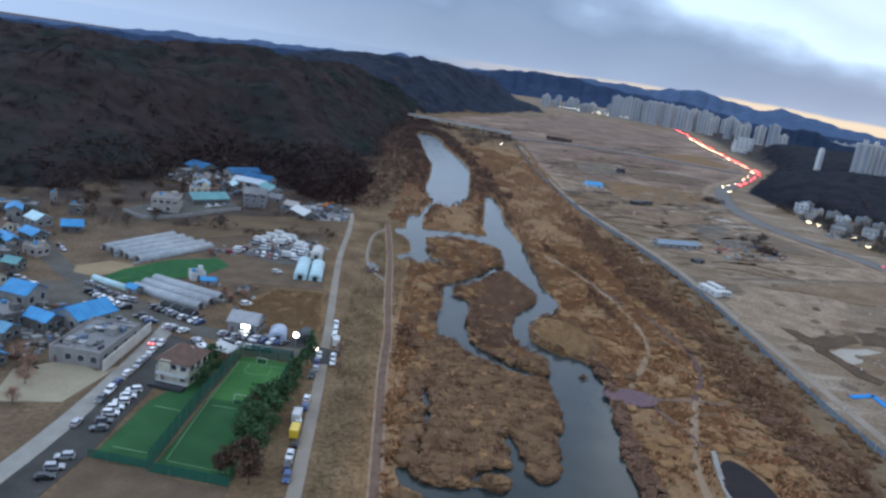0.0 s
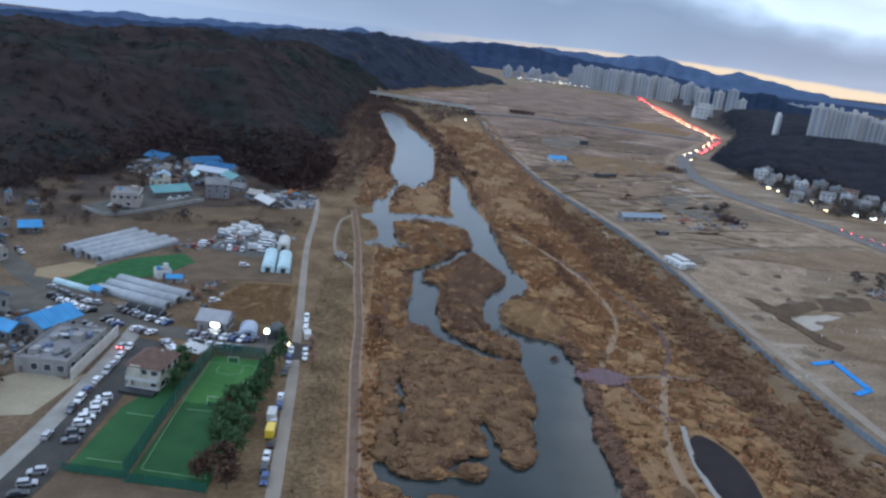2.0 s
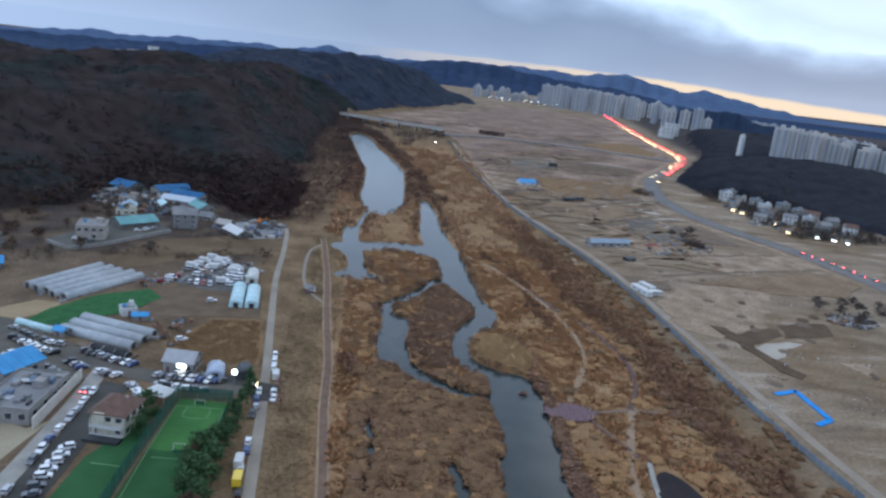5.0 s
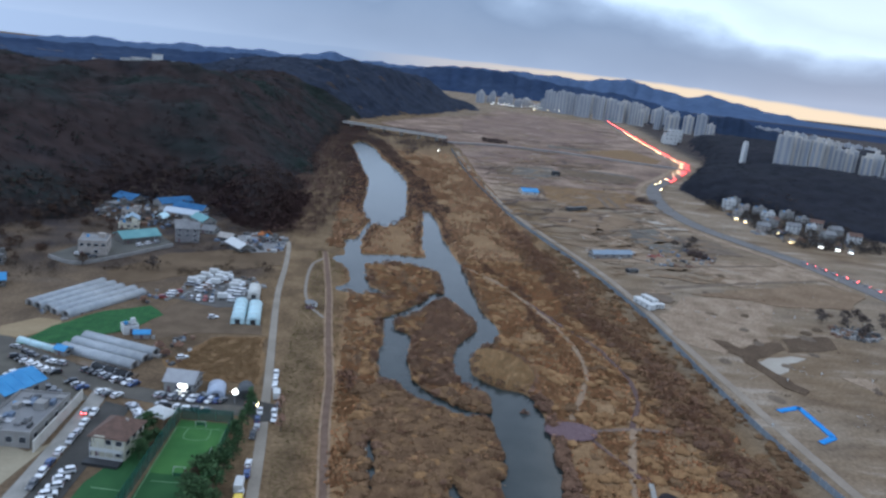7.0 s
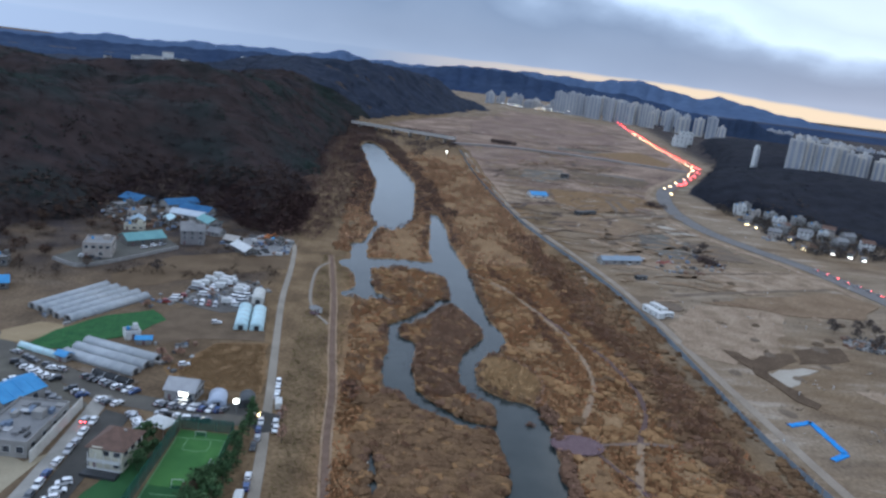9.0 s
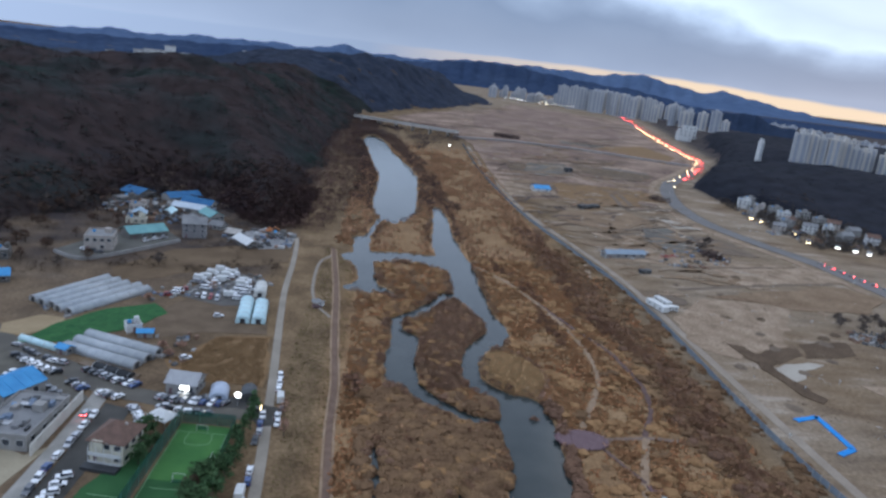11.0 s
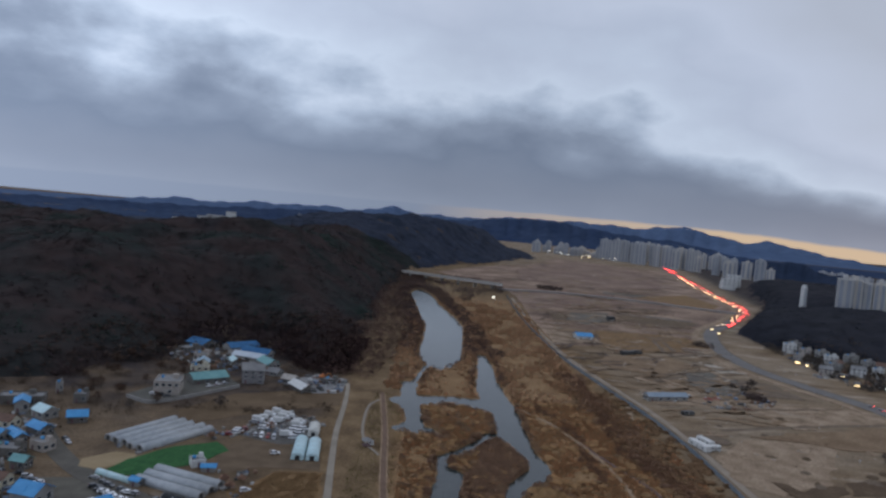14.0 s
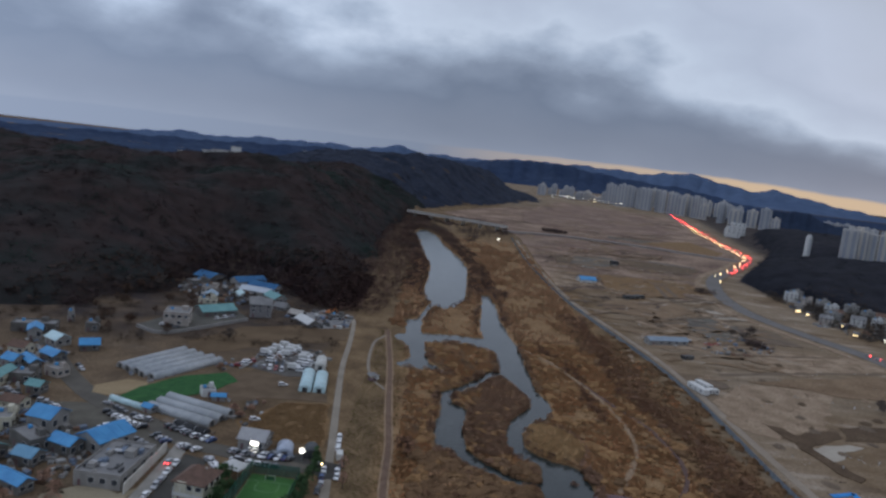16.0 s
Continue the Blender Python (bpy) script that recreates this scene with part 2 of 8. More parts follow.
PALE_SOIL = material("pale_soil", [(0.191, 0.135, 0.089), (0.279, 0.202, 0.139), (0.357, 0.269, 0.190)], 0.09, 0.8, 0.95, 0.4, spread=0.28)
SAND = material("raw_sand", [(0.353, 0.308, 0.252), (0.428, 0.382, 0.320)], 0.1, 2, 0.95, 0.3)
DARK_SOIL = material("damp_soil", [(0.13, 0.095, 0.07), (0.19, 0.145, 0.105)], 0.1, 1.5, 0.95, 0.3)
WHITE = material("white_paint", [(0.508, 0.517, 0.509), (0.607, 0.607, 0.589)], 0.6, 5, 0.6, 0.05)
CREAM = material("cream_render", [(0.468, 0.442, 0.346), (0.561, 0.535, 0.429)], 0.5, 5, 0.8, 0.1)
GREY = material("grey_render", [(0.211, 0.204, 0.195), (0.299, 0.289, 0.273)], 0.3, 4, 0.85, 0.15)
STONE = material("stone_cladding", [(0.297, 0.261, 0.231), (0.396, 0.360, 0.323)], 0.4, 3, 0.85, 0.2)
BLUE_ROOF = material("blue_sheet_roof", [(0.03, 0.215, 0.47), (0.055, 0.30, 0.58)], 0.25, 4, 0.5, 0.1)
TEAL_ROOF = material("teal_sheet_roof", [(0.10, 0.26, 0.27), (0.15, 0.34, 0.34)], 0.25, 4, 0.55, 0.1)
BROWN_ROOF = material("brown_tile_roof", [(0.10, 0.058, 0.042), (0.16, 0.09, 0.065)], 0.6, 4, 0.8, 0.4)
GREY_ROOF = material("grey_slab_roof", [(0.164, 0.164, 0.168), (0.246, 0.242, 0.238)], 0.2, 3, 0.85, 0.2)
DARK = material("dark_opening", [(0.02, 0.022, 0.025), (0.035, 0.037, 0.04)], 1, 5, 0.6, 0.0)
GLASS = material("dark_window_glass", [(0.03, 0.035, 0.045), (0.06, 0.07, 0.085)], 0.4, 2, 0.12, 0.0)
FILM = material("greenhouse_film", [(0.265, 0.291, 0.313), (0.372, 0.395, 0.409)], 0.35, 3, 0.35, 0.1)
STEEL = material("galvanised_steel", [(0.38, 0.39, 0.40), (0.5, 0.5, 0.51)], 1, 6, 0.45, 0.05, metal=0.6)
TIMBER = material("dark_timber", [(0.114, 0.063, 0.070), (0.152, 0.092, 0.098)], 0.5, 4, 0.8, 0.2)
TARP = material("blue_tarp", [(0.012, 0.20, 0.56), (0.025, 0.27, 0.66)], 0.3, 3, 0.75, 0.3, spec=0.2)

# ---- the valley floor, hills and water ----
def seg_dist(px, py, line):
    """Distance of points from a polyline of (x, y), and how far along its nearest point lies (0 to len - 1)."""
    best, along = np.full(px.shape, 1e9), np.zeros(px.shape)
    for i in range(len(line) - 1):
        (ax, ay), (bx, by) = line[i][:2], line[i + 1][:2]
        vx, vy = bx - ax, by - ay
        u = np.clip(((px - ax) * vx + (py - ay) * vy) / (vx * vx + vy * vy), 0, 1)
        d = np.hypot(px - ax - u * vx, py - ay - u * vy)
        near = d < best
        best, along = np.where(near, d, best), np.where(near, i + u, along)
    return best, along


def inside(px, py, ring):
    c = np.zeros(px.shape, bool)
    for (ax, ay), (bx, by) in zip(ring, ring[1:] + ring[:1]):
        hit = ((ay > py) != (by > py)) & (px < (bx - ax) * (py - ay) / ((by - ay) if by != ay else 1e-9) + ax)
        c ^= hit
    return c


def smooth(v, a, b):
    u = np.clip((v - a) / (b - a), 0, 1)
    return u * u * (3 - 2 * u)


def waves(px, py, size, seed, octaves=4):
    """Cheap smooth noise, about -1 to 1: sums of turned sines."""
    rng = np.random.RandomState(seed)
    out, amp = np.zeros(px.shape), 0.6
    for _ in range(octaves):
        for _ in range(3):
            a, ph, k = rng.rand() * 6.283, rng.rand() * 6.283, (0.7 + 0.6 * rng.rand()) / size
            warp = 1.3 * np.sin((px * math.sin(a) - py * math.cos(a)) * k * 1.7 + ph * 2)
            out += amp * 0.5 * np.sin(6.283 * k * (px * math.cos(a) + py * math.sin(a)) + ph + warp)
        size, amp = size * 0.47, amp * 0.55
    return out


# arms of the river: (x, y, half width) along each
RIVER = {
    "lake": [(-14, 985, 6), (-11, 942, 13.5), (-1, 853, 14), (11, 757, 18.2), (18, 693, 18.2), (16.7, 626, 17.2), (14.3, 570, 17), (13.3, 535, 14.5), (13.7, 511, 8), (13.8, 503, 3)],
    "lake_link": [(4, 509, 1.8), (0.7, 486, 1.5), (-1.5, 467, 1.6), (-4.5, 454, 1.8)],
    "west_arm": [(-6.5, 453, 4.8), (-5.4, 427, 4.8), (-5, 405, 5.6), (-1.7, 387, 4.8), (-0.5, 371, 5), (-0.5, 360, 6)],
    "west_foot": [(-7.6, 356, 4.2), (0.3, 358, 7.2), (7.3, 355, 5), (12.6, 349, 2.6)],
    "cross_arm": [(-5, 411, 10.5), (1.7, 413, 10.5), (14, 418, 9), (27, 418, 9.4), (36.5, 415, 12), (46, 411, 13)],
    "east_arm": [(46.6, 564, 2.8), (47.4, 533, 4.8), (46.4, 504, 6.4), (45.3, 475, 7.2), (46.5, 441, 8.8), (48.3, 414, 9.6), (51, 392, 8), (50.5, 375, 8.2), (50.4, 360, 8), (53.2, 341, 6), (56.4, 326, 4.4), (58.3, 315, 5), (58.3, 307, 5.2)],
    "meander": [(58.2, 307, 5.6), (52.8, 298, 5.2), (46.5, 287, 4.4), (43, 278, 3.8), (42, 269, 3.8), (43, 259, 4), (46.6, 253, 4), (51.5, 248, 5), (56.4, 243, 9)],
    "pool": [(57.6, 241, 9), (57.2, 231, 9.4), (57, 221, 9), (56, 208, 8.8), (54.6, 193, 9), (53, 177, 10), (51.9, 166, 11.2), (50.7, 154, 13), (48, 130, 14), (46, 60, 16), (46, -400, 16)],
    "stream": [(15, 317, 3), (24.5, 328, 3.2), (30.5, 337, 3), (39.5, 356, 3.4)],
    "pond_arm": [(14.5, 318, 2), (14.5, 304, 2.8), (17.7, 296, 6), (16.8, 282, 6), (15.3, 269, 5.8), (16.2, 259, 6), (18.2, 253, 5), (21.6, 247, 3.4), (26.7, 240, 3.7), (32.1, 234.6, 3.7), (37.3, 230.4, 3.2), (42.4, 229.4, 2), (48, 229.6, 2.2)],
    "low_pool": [(2.6, 162, 1.6), (5, 157, 2.4), (10, 153.6, 3.6), (17, 153, 4.2), (22, 154, 5), (30, 150, 8)],
    "low_reach": [(21.2, 162.6, 1.5), (26.4, 166, 3.4), (31, 164.5, 5.8), (35, 157, 7), (42, 158, 8)],
    "low_inlet": [(31, 188, 1), (31.3, 182, 1.8), (31.7, 173, 3)],
    "creek": [(6.7, 210, 0.8), (7.7, 202, 1.1), (8.1, 189, 1.2), (7.9, 179, 1.1), (6.6, 170, 0.8)],
}
WATER_Z = -0.9
HILL_FOOT = [(-900, 250), (-300, 330), (-184, 385), (-186, 420), (-150, 438), (-172, 520), (-160, 585), (-118, 560), (-86, 468), (-46, 458), (-47, 562), (-46, 700), (-48, 820), (-46, 1024), (-42, 1245), (40, 1460), (142, 1640), (270, 1950), (280, 2200), (-900, 2200)]
DOMES = [(-430, 830, 330, 330, 48), (-190, 880, 190, 280, 52), (-690, 930, 290, 360, 54), (-130, 1650, 290, 460, 69), (22, 1860, 165, 420, 60), (-520, 1500, 320, 330, 10), (-120, 1150, 160, 320, 53), (-280, 640, 150, 150, 44)]
RIGHT_FOOT = [(486, 1075), (415, 935), (348, 815), (336, 722), (376, 708), (408, 670), (428, 610), (470, 540), (1300, 560), (1700, 1500), (1000, 1750), (680, 1580), (600, 1370), (545, 1180)]
RIGHT_DOMES = [(560, 850, 170, 180, 27), (440, 830, 90, 120, 21), (730, 1370, 190, 210, 26), (640, 1150, 120, 150, 26), (740, 700, 240, 160, 24), (1050, 1450, 350, 300, 20)]


def hill_height(x, y):
    # the foot of the hill wanders in and out
    xw = x + (13 * waves(x, y, 120, 33, 2) + 5 * waves(x, y, 40, 34, 2)) * smooth(y, 560, 660)
    left = inside(xw, y, HILL_FOOT)
    d, _ = seg_dist(xw, y, HILL_FOOT[:-1])
    h = np.zeros(x.shape)
    for cx, cy, rx, ry, top in DOMES:
        q = ((x - cx) / rx) ** 2 + ((y - cy) / ry) ** 2
        h = np.maximum(h, top * np.exp(-0.9 * q ** 1.25)) + 0.10 * np.minimum(h, top * np.exp(-0.9 * q))
    gully = 1 + 0.24 * waves(x, y, 210, 5, 4)
    h = h * gully * smooth(d, 0, 130) * left + 7 * smooth(d, 0, 40) * left
    r = np.zeros(x.shape)
    for cx, cy, rx, ry, top in RIGHT_DOMES:
        q = ((x - cx) / rx) ** 2 + ((y - cy) / ry) ** 2
        r = np.maximum(r, top * np.clip(1.15 * np.exp(-1.1 * q ** 1.3) - 0.15, 0, 1))
    e, _ = seg_dist(x, y, RIGHT_FOOT + RIGHT_FOOT[:1])
    r = (r * (1 + 0.08 * waves(x, y, 120, 8, 3)) + 4) * smooth(e, 0, 26) * inside(x, y, RIGHT_FOOT)
    return h, r


def river_edge(x, y):
    """Metres outside the water's edge; negative in the water."""
    best = np.full(x.shape, 1e9)
    wob = 1.1 * waves(x, y, 16, 3, 3)
    for arm in RIVER.values():
        d, s = seg_dist(x, y, arm)
        half = np.interp(s, np.arange(len(arm)), [p[2] for p in arm])
        best = np.minimum(best, d - half + wob * np.minimum(1, half / 4))
    return best


def ground_height(x, y):
    left, right = hill_height(x, y)
    edge = river_edge(x, y)
    corridor = smooth(x, -26, -14) * (1 - smooth(x, 118, 135)) * (1 - smooth(y, 1000, 1250))
    z = 0.25 * waves(x, y, 30, 11, 3) * corridor - 0.35 * corridor
    bed = np.interp(edge, [-6, -1.5, 0, 1.0, 5], [-2.4, -1.7, WATER_Z, -0.4, 0])
    z = np.where(edge < 5, np.minimum(z, 0) * smooth(edge, 0, 5) + bed, z)
    return z + left + right


def spread(a, b, step, far, grow):
    """Even steps from a to b, growing out to far on either side."""
    mid = list(np.arange(a, b, step))
    lo, hi, s = [a], [b], step
    while hi[-1] < far:
        s *= grow
        hi.append(hi[-1] + s)
        lo.append(lo[-1] - s)
    return np.array(lo[:0:-1] + mid + hi)


GX = spread(-75, 165, 1.4, 4900, 1.055)
GY = spread(125, 470, 1.5, 4900, 1.035)
GY = GY[GY > -1500]
gx, gy = np.meshgrid(GX, GY)
gz = ground_height(gx, gy)


def grid_mesh(name, x, y, z):
    h, w = x.shape
    me = bpy.data.meshes.new(name)
    co = np.stack([x, y, z], -1).reshape(-1, 3)
    i = np.arange(h * w).reshape(h, w)
    quads = np.stack([i[:-1, :-1], i[:-1, 1:], i[1:, 1:], i[1:, :-1]], -1).reshape(-1, 4)
    me.from_pydata(co.tolist(), [], quads.tolist())
    me.polygons.foreach_set("use_smooth", np.ones(len(quads), bool))
    return me


floor_mesh = grid_mesh("ground", gx, gy, gz)
hl, hr = hill_height(gx, gy)
edge = river_edge(gx, gy)
reed_w = smooth(gx, -16, -4) * (1 - smooth(gx + 14 * waves(gx, gy, 60, 2, 2), 108, 135)) * (1 - smooth(gy + 30 * waves(gx, gy, 70, 12, 2), 880, 1010))
soil_w = smooth(gx, 130, 150) * (0.9 + 0.25 * waves(gx, gy, 90, 4, 3)) + 0.25 * smooth(-gx, 60, 90) * (1 - smooth(gy, 420, 500))
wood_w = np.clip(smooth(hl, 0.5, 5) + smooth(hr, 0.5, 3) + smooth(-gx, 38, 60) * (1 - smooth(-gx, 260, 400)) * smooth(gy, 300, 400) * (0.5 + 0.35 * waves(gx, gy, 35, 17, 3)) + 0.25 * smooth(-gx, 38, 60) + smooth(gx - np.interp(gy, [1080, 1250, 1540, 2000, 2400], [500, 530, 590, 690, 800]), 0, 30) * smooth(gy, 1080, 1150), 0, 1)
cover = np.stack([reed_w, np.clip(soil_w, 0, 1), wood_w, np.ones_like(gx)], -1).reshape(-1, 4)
att = floor_mesh.color_attributes.new("cover", "FLOAT_COLOR", "POINT")
att.data.foreach_set("color", cover.ravel().astype(np.float32))
floor_mesh.materials.append(ground_material())
ground = tagged(new("ground", floor_mesh), "dry winter valley floor of reed beds, bare soil and wooded slopes", "ground", kind="structure")

bm = bmesh.new()
bmesh.ops.create_grid(bm, x_segments=4, y_segments=8, size=1)
for v in bm.verts:
    v.co = (v.co.x * 90 + 30, v.co.y * 720 + 310, WATER_Z)
wm = bpy.data.meshes.new("water")
bm.to_mesh(wm)
bm.free()
wm.materials.append(water_material())
tagged(new("water", wm), "still grey river water between reed beds", "water", kind="structure")

# ---- building helpers ----
def mesh_of(name, bm, mat, smooth_faces=False):
    me = bpy.data.meshes.new(name)
    if smooth_faces:
        for f in bm.faces:
            f.smooth = True
    bm.to_mesh(me)
    bm.free()
    me.materials.append(mat)
    return me


def part(name, bm, mat, parent, label="", at=None):
    """One mesh object under a thing or under a part."""
    me = bm if isinstance(bm, bpy.types.Mesh) else mesh_of(name, bm, mat)
    ob = new(name, me)
    ob.parent = parent
    if at is not None:
        ob.matrix_basis = at
    if label:
        ob["label"] = label
    return ob


def thing(name, x, y, z, rz, label, category, group=""):
    return tagged(place(new(name), pose(x, y, z, 0, 0, rz)), label, category, group)


def place(ob, m):
    ob.matrix_basis = m
    return ob


def box(bm, x0, x1, y0, y1, z0, z1, bevel=0.0):
    """Adds a box to bm, with its long edges eased when bevel is given."""
    r = bmesh.ops.create_cube(bm, size=1)
    for v in r["verts"]:
        v.co = (x0 + (v.co.x + 0.5) * (x1 - x0), y0 + (v.co.y + 0.5) * (y1 - y0), z0 + (v.co.z + 0.5) * (z1 - z0))
    if bevel:
        edges = list({e for v in r["verts"] for e in v.link_edges})
        bmesh.ops.bevel(bm, geom=edges, offset=bevel, segments=1, affect="EDGES")
    return bm


def one_box(*dims, bevel=0.0):
    return box(bmesh.new(), *dims, bevel=bevel)


def rod(bm, a, b, r0, r1=None, sides=6):
    """A tapered round bar from a to b."""
    a, b = Vector(a), Vector(b)
    r1 = r0 if r1 is None else r1
    turn = (b - a).to_track_quat("Z", "Y").to_matrix()
    rings = []
    for p, r in ((a, r0), (b, r1)):
        rings.append([bm.verts.new(p + turn @ Vector((r * math.cos(6.2832 * i / sides), r * math.sin(6.2832 * i / sides), 0))) for i in range(sides)])
    for i in range(sides):
        j = (i + 1) % sides
        bm.faces.new((rings[0][i], rings[0][j], rings[1][j], rings[1][i]))
    bm.faces.new(rings[1])
    bm.faces.new(rings[0][::-1])
    return bm


def curve_line(pts, step):
    """A smooth line through pts, in even steps."""
    p = [Vector(q[:2]) for q in pts]
    p = [2 * p[0] - p[1]] + p + [2 * p[-1] - p[-2]]
    out = []
    for i in range(1, len(p) - 2):
        n = max(1, int((p[i + 1] - p[i]).length / step))
        for k in range(n):
            u = k / n
            a, b, c, d = p[i - 1:i + 3]
            out.append(0.5 * ((2 * b) + (c - a) * u + (2 * a - 5 * b + 4 * c - d) * u * u + (3 * b - a - 3 * c + d) * u ** 3))
    return out + [p[-2]]


def heights(points):
    a = np.array([(q[0], q[1]) for q in points], float)
    return ground_height(a[:, 0], a[:, 1])


def strip(name, pts, half, mat, label, category, lift=0.12, step=4.0, kind="structure", offset=0.0, ragged=0.0):
    """A road, path or line laid along pts: a slab that follows the ground, with real edges."""
    line = curve_line(pts, step)
    rng = random.Random(len(pts) * 7 + len(name))
    rows = []
    for i, q in enumerate(line):
        t = (line[min(i + 1, len(line) - 1)] - line[max(i - 1, 0)]).normalized()
        nrm = Vector((-t.y, t.x))
        wide = half if not isinstance(half, tuple) else half[0] + (half[1] - half[0]) * i / len(line)
        h1, h2 = wide + ragged * rng.uniform(-1, 1), wide + ragged * rng.uniform(-1, 1)
        rows.append([q + nrm * (offset + s) for s in (h1, h1 * 0.34, -h2 * 0.34, -h2)])
    z = heights([q for r in rows for q in r]).reshape(-1, 4)
    top = z.max(1) + lift
    verts, faces = [], []
    for r, zt, zr in zip(rows, top, z):
        verts.append((*r[0], min(zr[0], zt) - 0.6))
        verts += [(*q, max(zt - 0.25, zz + lift) if lift else zz) for q, zz in zip(r, zr)]
        verts.append((*r[3], min(zr[3], zt) - 0.6))
    for i in range(len(rows) - 1):
        for k in range(5):
            a = i * 6 + k
            faces.append((a, a + 6, a + 7, a + 1))
    me = bpy.data.meshes.new(name)
    me.from_pydata(verts, [], faces)
    me.materials.append(mat)
    return tagged(new(name, me), label, category, kind=kind)


def patch(name, ring, mat, label, category="ground", z=0.09, kind="structure", wobble=0.0):
    """A plot of ground: a low slab over the ring of corners, its edge a little uneven."""
    bm = bmesh.new()
    rng = random.Random(int(abs(ring[0][0]) * 10))
    pts = []
    for (ax, ay), (bx, by) in zip(ring, ring[1:] + ring[:1]):
        n = max(1, int(math.hypot(bx - ax, by - ay) / 6)) if wobble else 1
        for k in range(n):
            u = k / n
            pts.append((ax + (bx - ax) * u + rng.uniform(-wobble, wobble), ay + (by - ay) * u + rng.uniform(-wobble, wobble)))
    base = max(0.0, float(heights(pts).max()))
    top = [bm.verts.new((x, y, base + z)) for x, y in pts]
    low = [bm.verts.new((x, y, base - 0.7)) for x, y in pts]
    f = bm.faces.new(top)
    for i in range(len(top)):
        j = (i + 1) % len(top)
        bm.faces.new((top[j], top[i], low[i], low[j]))
    bm.normal_update()
    if f.normal.z < 0:
        bmesh.ops.reverse_faces(bm, faces=bm.faces[:])
    bmesh.ops.triangulate(bm, faces=[f])
    return tagged(new(name, mesh_of(name, bm, mat)), label, category, kind=kind)


# ---- distant mountains, roads, plots ----
def mountain_range(name, r0, depth, profile, mat, seed, label, side=(-50, 60), least=15):
    """A far range: a ridge with two slopes, its height along the compass from the profile of (azimuth, degrees of rise)."""
    az = np.radians(np.linspace(*side, 420))
    el = np.interp(np.degrees(az), [p[0] for p in profile], [p[1] for p in profile])
    s = np.degrees(az)
    el = el + 0.03 * np.sin(s * 1.3 + seed) + 0.05 * np.sin(s * 2.3 + 2 * seed) + 0.03 * np.sin(s * 5.7 + seed)
    ridge = np.maximum(113 + r0 * np.tan(np.radians(el)), least)
    fr = np.array([-1.0, -0.7, -0.4, -0.18, 0.0, 0.4, 1.0])
    hh = np.array([0.0, 0.3, 0.66, 0.9, 1.0, 0.6, 0.0])
    x = np.outer(r0 + depth * fr, np.sin(az))
    y = np.outer(r0 + depth * fr, np.cos(az))
    spur = 1 + 0.16 * np.outer([0, 1, 1, 0.6, 0, 1, 0], np.sin(s * 5.1 + seed) + 0.6 * np.sin(s * 11.3))
    z = np.outer(hh, ridge) * spur - 2
    me = grid_mesh(name, x, y, z)
    me.materials.append(mat)
    return tagged(new(name, me), label, "mountains", kind="structure")


# aerial haze is painted in: the slopes' base colours are haze blue
FAR_HAZE = material("far_haze_slope", [(0.072, 0.108, 0.185), (0.094, 0.135, 0.22)], 0.004, 0.02, 1.0, 0, spread=0.1, spec=0.0)
MID_HAZE = material("hazy_wooded_slope", [(0.030, 0.047, 0.090), (0.046, 0.066, 0.112)], 0.005, 0.03, 1.0, 0, spread=0.15, spec=0.0)
mountain_range("backdrop_far", 4500, 450, [(-50, -1.6), (-34, -1.6), (-29, -1.45), (-26, -1.5), (-23, -1.2), (-20, -0.85), (-17, -0.95), (-14, -0.7), (-10.5, -0.62), (-8, -0.55), (-6, -0.62), (-4.6, -0.4), (-3.7, -0.05), (-2.6, -0.35), (-1.2, -0.5), (1.5, -0.52), (4, -0.4), (6.5, -0.12), (9.5, -0.1), (12.5, -0.02), (15.8, -0.18), (16.8, 0.15), (18.3, 0.26), (19.8, 0.05), (21, -0.2), (23.2, -0.48), (24.3, -0.25), (26, -0.45), (29, -0.95), (34, -1.5), (60, -1.6)], FAR_HAZE, 1.0, "hazy blue mountain range on the horizon")
mountain_range("backdrop_mid", 3500, 400, [(-50, -1.6), (-30, -1.55), (-18, -1.35), (-10, -0.95), (-5, -0.8), (0, -0.9), (3, -0.55), (6.8, -0.1), (10, -0.25), (14, -0.7), (18, -0.85), (21, -1.25), (24, -1.75), (27, -2.0), (60, -2.0)], MID_HAZE, 2.3, "dark hazy wooded ridge beyond the town")

# the nearer hills carry a darker painted haze-blue too
mountain_range("backdrop_near", 2750, 320, [(-50, -1.9), (-36, -1.85), (-30, -2.0), (-22, -2.05), (-12, -1.9), (-6, -2.1), (-2, -2.2)], material("dark_haze_slope", [(0.034, 0.052, 0.096), (0.048, 0.070, 0.118)], 0.006, 0.04, 1.0, 0, spread=0.15, spec=0.0), 3.1, "dark haze-tinted wooded foothills behind the village hill", (-50, -2))
mountain_range("backdrop_hill", 2450, 190, [(19, -2.7), (21, -2.5), (23, -1.98), (24.2, -1.72), (25.9, -1.5), (26.8, -1.6), (27.9, -2.0), (29.4, -2.15), (30.2, -2.45), (31.8, -2.6), (36, -2.7)], material("dusky_haze_slope", [(0.022, 0.033, 0.058), (0.032, 0.044, 0.072)], 0.008, 0.05, 1.0, 0, spread=0.15, spec=0.0), 4.4, "dusky haze-blue wooded hill between the apartment quarters", (19, 36), 2)
